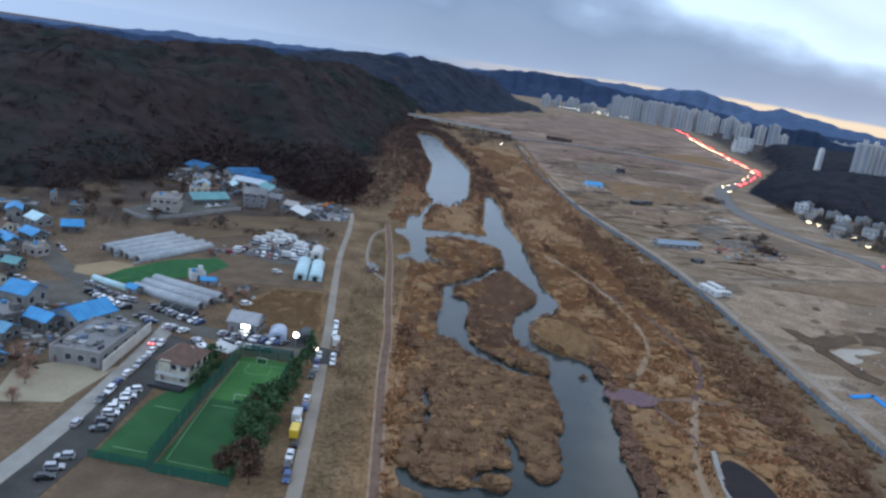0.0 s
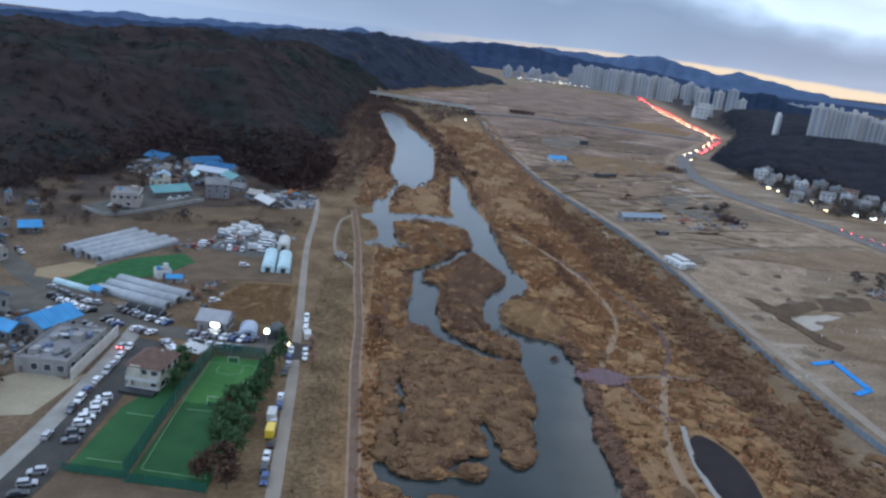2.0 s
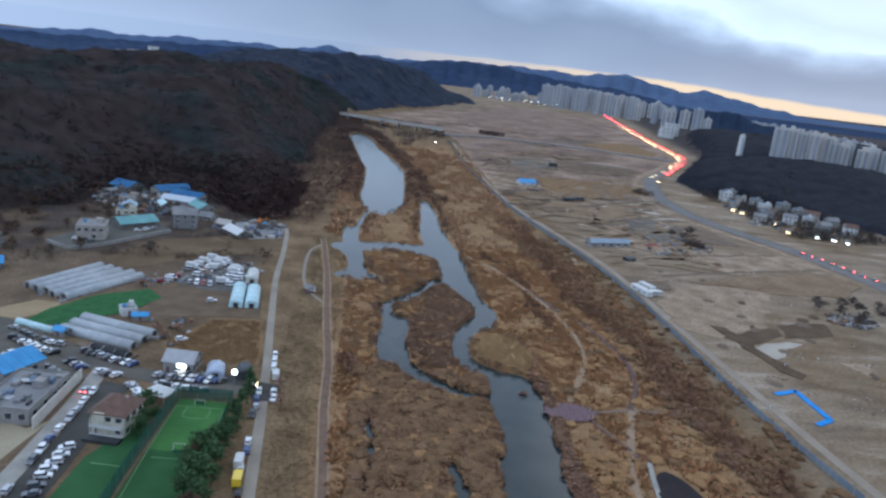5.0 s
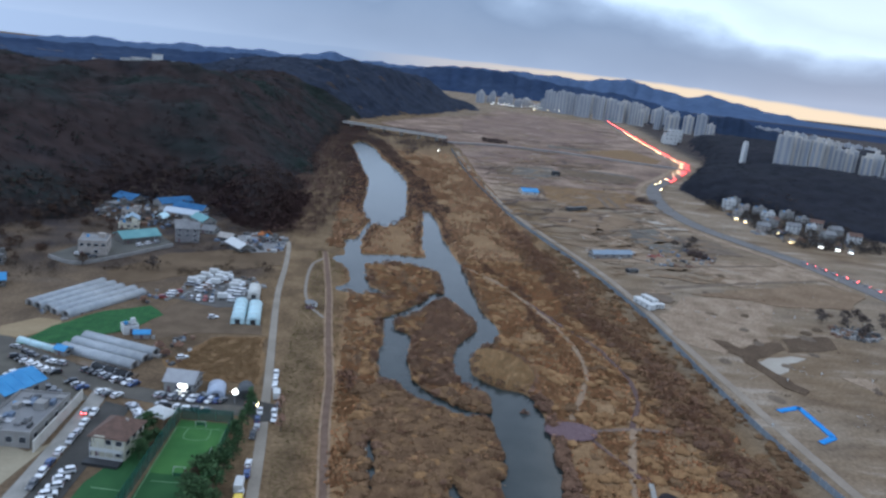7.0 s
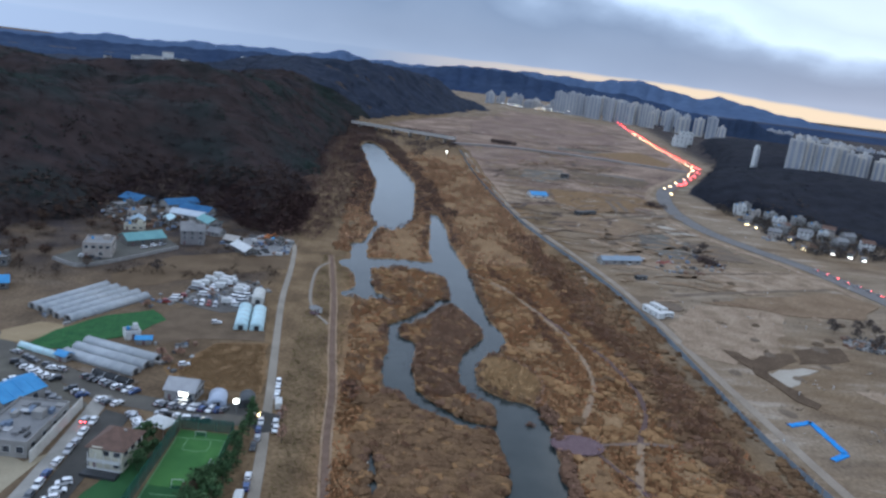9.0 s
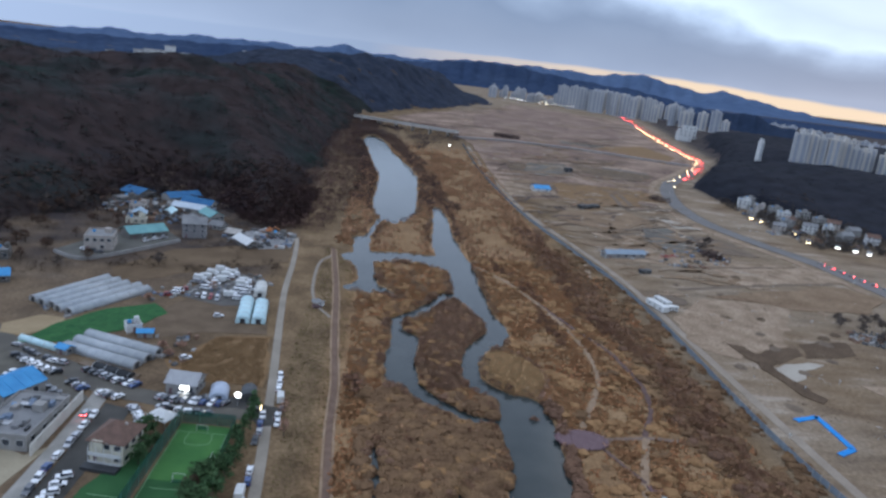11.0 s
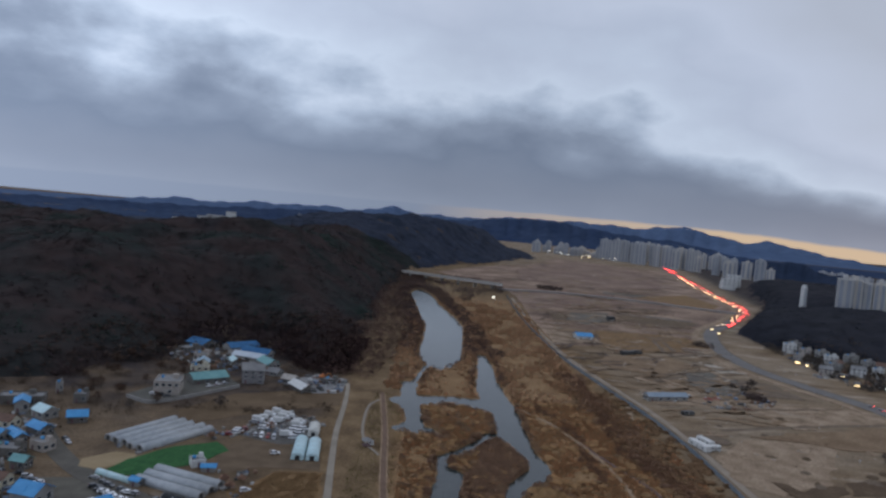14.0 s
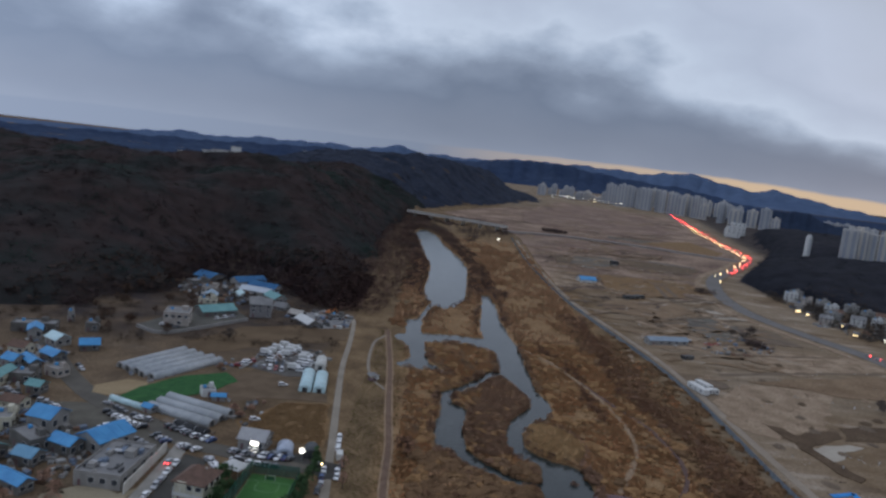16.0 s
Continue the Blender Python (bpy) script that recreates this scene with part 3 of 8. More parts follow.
strip("levee_road", [(-44, 436), (-41.8, 420), (-39.2, 383), (-37.1, 337), (-32, 283), (-28, 244), (-26.2, 224), (-24, 200), (-22, 172), (-20, 143), (-17, 90), (-14, 20), (-12, -80)], (1.2, 2.0), material("worn_pale_concrete", [(0.228, 0.198, 0.160), (0.314, 0.273, 0.224)], 0.08, 3, 0.9, 0.15), "narrow pale concrete road along the top of the levee", "road", lift=0.14)
strip("cross_road", [(-23, 222), (-33, 222), (-46, 222.5), (-60, 227), (-78, 232), (-95, 244), (-112, 254), (-128, 266), (-150, 290), (-180, 330)], 4.2, material("village_asphalt", [(0.092, 0.085, 0.074), (0.131, 0.118, 0.100)], 0.15, 3, 0.9, 0.2), "grey asphalt village road lined with parked cars", "road", lift=0.10)
strip("lot_lane", [(-78, 231), (-77.5, 215), (-77.5, 195), (-78, 172), (-79.5, 150), (-82, 128), (-86, 80), (-90, 0)], 2.5, CONCRETE, "pale concrete lane beside the walled yard", "road", lift=0.11)
patch("car_park", [(-74.5, 222), (-66, 219), (-66, 200), (-66.4, 186), (-66.8, 175), (-67.3, 151), (-69.5, 134), (-74, 118), (-80, 118), (-77, 150), (-74.5, 180)], ASPHALT, "dark asphalt car park", "pavement", z=0.13)
patch("village_yard", [(-78, 222), (-96, 224), (-108, 214), (-126, 204), (-150, 218), (-160, 250), (-120, 258), (-96, 240)], material("yard_gravel", [(0.085, 0.079, 0.067), (0.144, 0.131, 0.107)], 0.15, 2, 0.9, 0.3), "grey gravel yard between the village houses", "pavement", z=0.05)
patch("sandy_yard", [(-79.5, 196), (-84, 191), (-94, 196), (-104, 186), (-100, 168), (-84, 172)], material("tan_sand", [(0.295, 0.248, 0.172), (0.353, 0.304, 0.218)], 0.1, 2, 0.95, 0.2), "tan sandy yard below the concrete wall", "ground", z=0.12)
patch("forecourt", [(-62, 226), (-30, 224), (-30, 232), (-62, 231)], ASPHALT, "asphalt forecourt before the shop and tents", "pavement", z=0.12)
# sports turf and plots on the village side
patch("turf_small", [(-66.5, 150), (-53, 148.5), (-53, 196), (-58, 196), (-64.5, 178)], TURF_DARK, "short green artificial turf of the small pitch", "pitch", z=0.16)
patch("turf_large", [(-50.6, 184), (-34.4, 182), (-34.2, 212), (-49.5, 213)], TURF, "bright green artificial turf of the large pitch with worn white lines", "pitch", z=0.18)
# the lower end is given a darker green than the road end
patch("turf_lower", [(-52.3, 147.5), (-34.6, 145.5), (-34.4, 181.9), (-50.6, 183.9)], TURF_DARK, "darker turf at the lower end of the large pitch", "pitch", z=0.178)
patch("dirt_plot", [(-67, 149), (-34.6, 144.5), (-33, 120), (-68, 120)], PLOUGHED, "bare dark dirt plot below the pitches", "ground", z=0.1, wobble=0.6)
patch("crop_plot", [(-119, 260), (-114, 279), (-102, 299), (-86, 309), (-78.5, 299), (-86, 282), (-103, 265)], CROP, "dark green vegetable plot between greenhouses", "ground", z=0.2, wobble=0.5)
patch("tan_plot", [(-131, 276), (-122, 287), (-113, 286), (-110, 279), (-120, 266), (-128, 268)], material("tan_plot_soil", [(0.264, 0.195, 0.113), (0.320, 0.242, 0.148)], 0.1, 2, 0.95, 0.2), "tan levelled plot by the greenhouses", "ground", z=0.15, wobble=0.3)
patch("dry_plot", [(-66, 255), (-60, 262), (-55, 280), (-35, 283), (-30.5, 246), (-31, 240), (-48, 241), (-62, 245)], DRY_PLOT, "rusty dry grass plot beside the levee", "ground", z=0.12, wobble=0.8)
patch("ploughed_plot", [(-84, 296), (-76, 318), (-52, 312), (-38, 300), (-37, 286), (-60, 283), (-74, 274)], PLOUGHED, "brown ploughed plot", "ground", z=0.1, wobble=0.8)
patch("brown_plot", [(-110, 330), (-88, 350), (-60, 372), (-42, 384), (-42, 420), (-80, 402), (-100, 390), (-118, 352)], material("brown_winter_plot", [(0.097, 0.064, 0.038), (0.160, 0.111, 0.068)], 0.06, 1.5, 0.95, 0.4), "brown winter field below the hillside village", "ground", z=0.1, wobble=1.0)
patch("terrace", [(-151, 366), (-136, 358), (-123, 371), (-102, 404), (-112, 418), (-140, 402)], material("terrace_grit", [(0.095, 0.092, 0.082), (0.14, 0.132, 0.115)], 0.1, 2, 0.95, 0.3), "low grey gritted terrace below the hamlet", "ground", z=1.6)
strip("terrace_wall", [(-151, 366), (-136, 358), (-123, 371), (-102, 404)], 0.3, GREY, "pale concrete retaining wall of the hamlet terrace", "wall", lift=1.75, step=3)
patch("truck_yard", [(-82, 322), (-66, 362), (-48, 350), (-43, 318), (-60, 313)], material("grey_hardstanding", [(0.105, 0.098, 0.092), (0.16, 0.15, 0.14)], 0.1, 2, 0.95, 0.3), "grey hardstanding full of parked vans", "pavement", z=0.14)
patch("machine_yard", [(-84, 424), (-60, 404), (-44, 412), (-45, 444), (-66, 448)], GREY_ROOF, "grey works yard at the foot of the wooded hill", "pavement", z=0.14)
# walks in the reed beds
TRACK = [(-21, 420), (-17, 380), (-13.9, 344), (-10.4, 288), (-7.4, 248), (-6.6, 216), (-4.6, 181), (-2.5, 140), (0, 60), (0, -60)]
strip("footpath", TRACK, 1.0, material("red_brown_path", [(0.135, 0.088, 0.064), (0.19, 0.125, 0.092)], 0.3, 3, 0.95, 0.2), "red-brown earth footpath along the foot of the levee", "path", lift=0.1)
for off in (1.45, -1.45):
    strip("path_edge", TRACK, 0.34, EARTH_PATH, "pale trodden edge of the earth footpath", "path", lift=0.11, offset=off, ragged=0.12)
strip("loop_path", [(-20.6, 406), (-26, 389), (-25.5, 350), (-21.5, 326), (-14, 311)], 0.75, material("pale_path", [(0.216, 0.184, 0.149), (0.274, 0.235, 0.192)], 0.3, 3, 0.95, 0.2), "pale curved footpath to the pavilion", "path", lift=0.1)
strip("east_path", [(54, 414), (61, 409), (70, 394), (76, 383), (86, 348), (93, 316), (94.5, 285), (91, 264), (83, 245), (76, 229)], 1.15, EARTH_PATH, "winding earth path through tall reeds", "path", lift=0.1, ragged=0.2)
strip("deck_path", [(96.5, 225), (88.4, 203), (82.9, 185.6), (80.7, 174), (79.9, 163), (80.6, 152), (83, 130)], 1.2, EARTH_PATH, "pale earth path leading past the viewing deck", "path", lift=0.1, ragged=0.2)
strip("boardwalk_path", [(82, 222.5), (97, 225), (109, 224.5), (124, 226.5)], 0.8, material("grey_boards", [(0.160, 0.112, 0.090), (0.216, 0.153, 0.120)], 0.4, 3, 0.9, 0.2), "weathered straight path across the reeds", "path", lift=0.12)
strip("dark_trail", [(85, 356), (91, 337), (98, 317), (106, 294), (108.5, 268), (106, 248), (96, 225.5)], 1.0, material("dark_trail_earth", [(0.104, 0.066, 0.059), (0.144, 0.094, 0.081)], 0.3, 3, 0.95, 0.2), "dark earth trail through the reeds", "path", lift=0.08, ragged=0.3)
strip("deck_side_path", [(79.5, 216), (82, 209), (87.5, 198)], 0.6, material("dark_trail_earth", []), "narrow dark earth path from the deck to the pond", "path", lift=0.09, ragged=0.2)
strip("creek_path", [(5.2, 212), (6.0, 202), (6.4, 189), (6.2, 179)], 0.6, SAND, "pale bank edge of the small creek", "path", lift=0.1)
patch("west_path_stub", [(-33, 222), (-28, 228), (-22, 226), (-22, 216), (-27, 214)], ASPHALT, "asphalt mouth of the village road", "road", z=0.2)
# roads and plots of the building land
strip("site_road", [(113, 985), (111, 800), (113, 700), (120, 575), (133, 490), (143, 430), (147.5, 380), (149, 330), (150, 290), (151.5, 250), (153, 215), (155, 180), (160, 100), (165, -50)], 2.0, material("gravel_road", [(0.24, 0.195, 0.15), (0.32, 0.265, 0.21)], 0.1, 2, 0.95, 0.2), "grey gravel service road along the site fence", "road", lift=0.1)
strip("spur_road", [(132, 441), (125, 408), (117, 389)], 1.6, PALE_SOIL, "short pale spur of gravel road", "road", lift=0.12)
strip("main_road", [(700, 2300), (640, 2000), (553, 1540), (497, 1235), (470, 1075), (395, 930), (325, 815), (288, 700), (282, 610), (298, 545), (316, 496), (326, 430), (335, 340), (350, 150)], 7.6, material("worn_grey_asphalt", [(0.138, 0.131, 0.128), (0.185, 0.174, 0.166)], 0.05, 1.5, 0.9, 0.1), "wide asphalt trunk road curving round the wooded hill", "road", lift=0.3, step=8)
strip("road_drain", [(470, 1075), (395, 930), (325, 815), (288, 700), (282, 610), (298, 545), (316, 496), (326, 430), (335, 340)], 0.8, DARK_SOIL, "dark drain along the edge of the trunk road", "road", lift=0.34, step=8, offset=8.3, ragged=0.3)
strip("main_road_verge", [(640, 2000), (540, 1540), (484, 1235), (455, 1075), (378, 930), (308, 815), (270, 700), (264, 610), (281, 545), (300, 492), (310, 430)], 3.5, PALE_SOIL, "pale bare verge of the trunk road", "road", lift=0.2, step=8, ragged=0.8)
strip("farm_track", [(175, 400), (217, 418), (262, 434), (298, 446)], 2.0, DARK_SOIL, "dark muddy track across the building land", "road", lift=0.1, ragged=0.7)
strip("far_track", [(100, 1074), (130, 1078), (187, 1095), (270, 1086), (350, 1060), (422, 1030), (452, 1018)], 3.6, material("embankment_grey", [(0.22, 0.20, 0.19), (0.30, 0.27, 0.25)], 0.05, 1, 0.95, 0.2), "grey embankment road past the bridge", "road", lift=2.6, step=8)
strip("field_track", [(146, 949), (220, 883), (279, 802)], 2.5, PALE_SOIL, "pale track between the far fields", "road", lift=0.15, ragged=0.7)
HEATH = material("purple_heath", [(0.148, 0.095, 0.076), (0.209, 0.139, 0.108), (0.264, 0.190, 0.141)], 0.02, 0.4, 0.95, 0.3, spread=0.3)
ASH = material("ash_grey_soil", [(0.115, 0.10, 0.085), (0.16, 0.145, 0.122)], 0.05, 0.6, 0.95, 0.3, spread=0.25)
WET_MUD = material("wet_mud", [(0.088, 0.060, 0.040), (0.130, 0.090, 0.060)], 0.08, 0.8, 0.95, 0.4, spread=0.25, spec=0.06)
RUSSET = material("russet_soil", [(0.172, 0.113, 0.069), (0.241, 0.167, 0.106)], 0.06, 0.8, 0.95, 0.3, spread=0.3)
for nm, pts, half, mat, lab in [
        ("scrape", [(231, 587), (241, 548)], 2.2, PALE_SOIL, "pale scraped strip of soil"), ("scrape", [(249, 616), (263, 583)], 2.6, PALE_SOIL, "pale scraped strip of soil"),
        ("scrape", [(181, 529), (197, 493)], 1.3, PALE_SOIL, "pale scraped strip of soil"), ("scrape", [(160, 527), (172, 511)], 2.2, PALE_SOIL, "pale scraped strip of soil"),
        ("scrape", [(159, 388), (175, 390)], 0.9, PALE_SOIL, "pale scraped strip of soil"), ("scrape", [(225, 417), (240, 420)], 0.8, PALE_SOIL, "pale scraped strip of soil"),
        ("scrape", [(251, 448), (268, 450)], 1.0, PALE_SOIL, "pale scraped strip of soil"), ("scrape", [(246, 457), (261, 462)], 0.9, PALE_SOIL, "pale scraped strip of soil"),
        ("scrape", [(220, 791), (250, 792), (274, 786)], 2.0, PALE_SOIL, "pale scraped strip of soil"), ("scrape", [(199, 473), (215, 477), (237, 486)], 1.4, PALE_SOIL, "pale scraped strip of soil"),
        ("furrow", [(227, 709), (219, 648)], 2.0, DARK_SOIL, "dark furrow across the ochre field"), ("furrow", [(236, 708), (231, 656)], 2.0, DARK_SOIL, "dark furrow across the ochre field"),
        ("furrow", [(217, 629), (246, 648), (275, 663)], 1.8, DARK_SOIL, "dark ditch beside the fields"), ("furrow", [(176, 540), (230, 574), (262, 590)], 1.0, DARK_SOIL, "dark ditch beside the fields"),
        ("furrow", [(150, 690), (185, 640), (200, 625)], 1.3, DARK_SOIL, "dark ditch beside the fields"), ("furrow", [(170, 470), (200, 455), (235, 462), (290, 480)], 0.8, DARK_SOIL, "dark wheel track on the pale plots")]:
    strip(nm, pts, half, mat, lab, "ground", lift=0.5, step=4, ragged=0.9)
plots = [
    ("bare_plot", [(152, 347), (182, 386), (238, 391), (197, 322), (165, 302), (150, 311)], PALE_SOIL, "broad pale bare building plot"),
    ("damp_plot", [(166, 305), (178, 312), (190, 317.5), (203, 322), (200, 313), (196, 307.5), (186, 302.5), (176.5, 297)], WET_MUD, "dark damp soil on the building land"),
    ("damp_plot_far", [(207, 326), (222, 333.5), (237, 337), (233, 325), (229, 317), (214, 312), (201, 308.5)], WET_MUD, "dark heap-strewn soil plot"),
    ("sand_plot", [(173.5, 293.5), (186, 299), (199, 304.5), (204, 302.5), (193, 294), (187, 285), (179.5, 282)], SAND, "triangle of freshly spread pale sand"),
    ("pale_plot", [(121, 725), (168, 721), (166, 671), (116, 649)], PALE_SOIL, "pale levelled square on the far building land"),
    ("pale_strip_plot", [(240, 615), (259, 598), (267, 581), (239, 577)], SAND, "small pale sandy strip"),
    ("gravel_plot", [(179, 522), (194, 486), (186, 479), (173, 509)], PALE_SOIL, "pale gravel strip"),
    ("rubble_plot", [(210.5, 281), (220, 282), (224, 275), (218, 267.5), (213, 273.5)], PALE_SOIL, "pale strip of rubble"),
    ("works_plot", [(153, 489), (201, 477), (221, 477), (196, 456), (151, 453)], PALE_SOIL, "pale works yard on the building land"),
    ("wide_plot", [(222, 471), (296, 482), (312, 455), (300, 448), (218, 421)], PALE_SOIL, "wide pale bare field beside the trunk road"),
    ("dry_field", [(183, 634), (218, 616), (207, 596), (174, 606)], DRY_PLOT, "dry ochre field strip"),
    ("stubble_field", [(146, 853), (220, 883), (210, 827), (141, 797)], PLOUGHED, "brown stubble field"),
    ("ochre_field", [(196, 753), (274, 749), (280, 690), (200, 690)], DRY_PLOT, "dry ochre field by the trunk road"),
    ("dark_field", [(230, 900), (330, 880), (300, 820), (240, 830)], PLOUGHED, "dark brown field in the distance"),
    ("stripe_field", [(230, 560), (270, 545), (276, 500), (225, 500)], DARK_SOIL, "dark brown fallow strip"),
    ("far_field", [(150, 1100), (280, 1060), (300, 960), (160, 1000)], PLOUGHED, "wide brown winter field below the bridge"),
    ("heath_field", [(181, 1545), (300, 1830), (440, 2010), (500, 1690), (478, 1400), (334, 1258), (239, 1245), (153, 1285)], HEATH, "wide purple-brown heath beyond the bridge"),
    ("heath_strip", [(132, 1094), (223, 1156), (307, 1150), (365, 1100), (319, 1001), (210, 952), (137, 898), (116, 945)], HEATH, "purple-brown fallow land below the bridge"),
    ("slate_plot", [(174, 881), (227, 904), (217, 831), (178, 794), (157, 809)], ASH, "dark ash-grey levelled plot"),
    ("ochre_plot", [(177, 746), (261, 758), (241, 662), (190, 634), (163, 648)], DRY_PLOT, "dry ochre field with dark furrows"),
    ("olive_plot", [(210, 561), (237, 572), (243, 549), (236, 509), (215, 488), (207, 506), (194, 521)], ASH, "dull grey-green fallow plot"),
    ("russet_plot", [(154, 602), (214, 631), (228, 596), (187, 542), (156, 552), (141, 570)], RUSSET, "russet dry grass plot behind the fence"),
    ("churned_plot", [(189, 391), (233, 413), (297, 437), (314, 419), (282, 386), (240, 381), (217, 390)], RUSSET, "churned brown soil beside the muddy track"),
    ("mud_ramp", [(169, 319), (174, 319), (177, 300), (179, 284), (182, 272), (184, 265), (180, 262), (176, 267), (173, 279), (171.5, 292), (169.5, 307)], WET_MUD, "long muddy wheel ramp past the sand"),
    ("damp_ring", [(158, 379), (161, 373), (167, 372), (172, 376), (172, 383), (167, 387), (161, 386)], DARK_SOIL, "round damp patch beside the cabins"),
    ("pale_far_field", [(330, 1150), (440, 1250), (450, 1120), (400, 1030)], DRY_PLOT, "dry field below the apartment towers"),
]
# fallow brown, with the purple cast of distance haze mixed into it
patch("far_plain", [(118, 640), (180, 660), (268, 640), (270, 700), (300, 800), (376, 930), (452, 1075), (480, 1235), (530, 1540), (600, 1900), (345, 2080), (240, 1750), (90, 1500), (10, 1300), (60, 1180), (112, 1100), (122, 985), (116, 800)], material("far_fallow", [(0.120, 0.078, 0.060), (0.227, 0.154, 0.114), (0.354, 0.255, 0.186)], 0.02, 0.25, 0.95, 0.3, spread=0.35), "wide purplish-brown fallow plain towards the town", "ground", z=0.012)
for i, (nm, ring, mat, lab) in enumerate(plots):
    patch(nm, ring, mat, lab, "ground", z=0.14 + 0.012 * i, wobble=1.6)
rng = random.Random(21)
for i in range(60):
    cx, cy = rng.uniform(165, 420), rng.uniform(420, 1900)
    if cx > 200 + cy * 0.12:
        continue
    a, b, tilt = rng.uniform(14, 45), rng.uniform(2, 9) * (1 + cy / 900), rng.uniform(-0.35, 0.1)
    ring = [(cx + u * a * math.cos(tilt) - v * b * math.sin(tilt), cy + u * a * math.sin(tilt) + v * b * math.cos(tilt)) for u, v in ((-1, -1), (1, -1), (0.9, 1), (-1, 0.9))]
    if heights(ring).max() > 0.3:
        continue
    patch("field_strip", ring, rng.choice([PALE_SOIL, PLOUGHED, DRY_PLOT, DARK_SOIL] if cy < 700 else [HEATH, ASH, PLOUGHED, RUSSET]), "narrow winter field strip on the plain", "ground", z=0.03 + 0.0017 * i, wobble=1.5)


def scratches(name, n, mat, label, seed, long, wide, y0, y1, lift):
    """Wheel tracks, scrapes and ditches over the building land: many thin ragged flakes in one mesh."""
    rs, verts, faces = random.Random(seed), [], []
    while len(faces) < n:
        y = y0 * (y1 / y0) ** rs.random()
        x = rs.uniform(150 if y < 500 else 122, min(300, 190 + y * 0.12) if y < 900 else 0.36 * y - 40)
        if float(heights([(x, y)])[0]) > 0.2:
            continue
        a = rs.gauss(0.18, 0.25) if rs.random() < 0.75 else rs.uniform(0, 3.14)
        u, v = rs.uniform(*long) * (0.6 + y / 900), rs.uniform(*wide) * (0.6 + y / 700)
        b0, k = len(verts), 9
        for i in range(k):
            w = v * math.sin(math.pi * (i + 0.5) / k) * rs.uniform(0.4, 1.2)
            s = u * (2 * i / (k - 1) - 1)
            drift = v * 0.8 * math.sin(i * 0.9 + u)
            for side in (w + drift, drift - w):
                verts.append((x + s * math.cos(a) - side * math.sin(a), y + s * math.sin(a) + side * math.cos(a), lift))
        faces += [(b0 + 2 * i, b0 + 2 * i + 1, b0 + 2 * i + 3, b0 + 2 * i + 2) for i in range(k - 1)]
    me = bpy.data.meshes.new(name)
    me.from_pydata(verts, [], faces)
    me.materials.append(mat)
    return tagged(new(name, me), label, "ground", kind="stuff")


scratches("dark_scrapes", 1700, material("dark_scrape_soil", [(0.085, 0.060, 0.048), (0.135, 0.098, 0.075)], 0.05, 0.5, 0.95, 0.2, spread=0.25), "dark ditches and wheel ruts on the building land", 3, (3, 16), (0.5, 1.8), 520, 1900, 0.42)
scratches("pale_scrapes", 1300, material("pale_scrape_soil", [(0.276, 0.220, 0.168), (0.386, 0.321, 0.254)], 0.05, 0.5, 0.95, 0.2, spread=0.2), "pale scraped soil and rubble streaks on the building land", 4, (2, 11), (0.35, 1.3), 440, 1700, 0.45)
scratches("russet_scrapes", 1300, RUSSET, "russet dry grass strips on the building land", 5, (5, 24), (1.2, 4.0), 420, 1900, 0.40)

# ---- vegetation ----
def soup(name, centres, radius, height, count, mat, label, category, seed, flat=0.5, blade=False, kind="stuff", ragged=1.0):
    """Many small leafy or twiggy clumps in one mesh: each centre gets count ragged triangles."""
    rs = np.random.RandomState(seed)
    c = np.repeat(np.asarray(centres, float), count, 0)
    r, h = np.repeat(np.asarray(radius, float), count), np.repeat(np.asarray(height, float), count)
    n = len(c)
    a, q = rs.rand(n) * 6.283, np.sqrt(rs.rand(n))
    if blade:
        base = c + np.stack([np.cos(a) * q * r, np.sin(a) * q * r, np.zeros(n)], 1)
        lean = rs.randn(n, 2) * 0.25 * h[:, None]
        side = rs.rand(n) * 6.283
        half = r * (0.25 + 0.3 * rs.rand(n))
        d = np.stack([np.cos(side) * half, np.sin(side) * half, np.zeros(n)], 1)
        tip = base + np.concatenate([lean, (h * (0.6 + 0.5 * rs.rand(n)))[:, None]], 1)
        tri = np.stack([base - d, base + d, tip], 1)
    else:
        t = rs.rand(n)
        swell = np.sqrt(np.clip(1 - (2 * t - 0.75) ** 2 / 1.6, 0.05, 1))
        mid = c + np.stack([np.cos(a) * q * r * swell, np.sin(a) * q * r * swell, h * (0.12 + 0.8 * t)], 1)
        e = rs.randn(n, 3, 3) * (r * 0.34 * ragged)[:, None, None]
        e[:, :, 2] *= flat
        e[:, 2, 2] += 0.6 * flat * r
        tri = mid[:, None, :] + e
    me = bpy.data.meshes.new(name)
    me.from_pydata(tri.reshape(-1, 3).tolist(), [], np.arange(3 * n).reshape(-1, 3).tolist())
    me.materials.append(mat)
    return tagged(new(name, me), label, category, kind=kind) if label else new(name, me)


REED = material("dry_reed", [(0.455, 0.228, 0.105), (0.553, 0.285, 0.136), (0.631, 0.336, 0.172)], 0.05, 0.6, 0.95, 0, spread=0.2, island=0.1, spec=0.1, canopy=0.9)
RUSTY = material("rusty_reed", [(0.502, 0.223, 0.107), (0.629, 0.293, 0.136)], 0.05, 0.6, 0.95, 0, spread=0.2, island=0.1, spec=0.1, canopy=0.9)
SCRUB = material("bare_scrub", [(0.283, 0.164, 0.116), (0.448, 0.263, 0.184)], 0.05, 0.6, 0.95, 0, spread=0.2, island=0.1, spec=0.1, canopy=0.85)
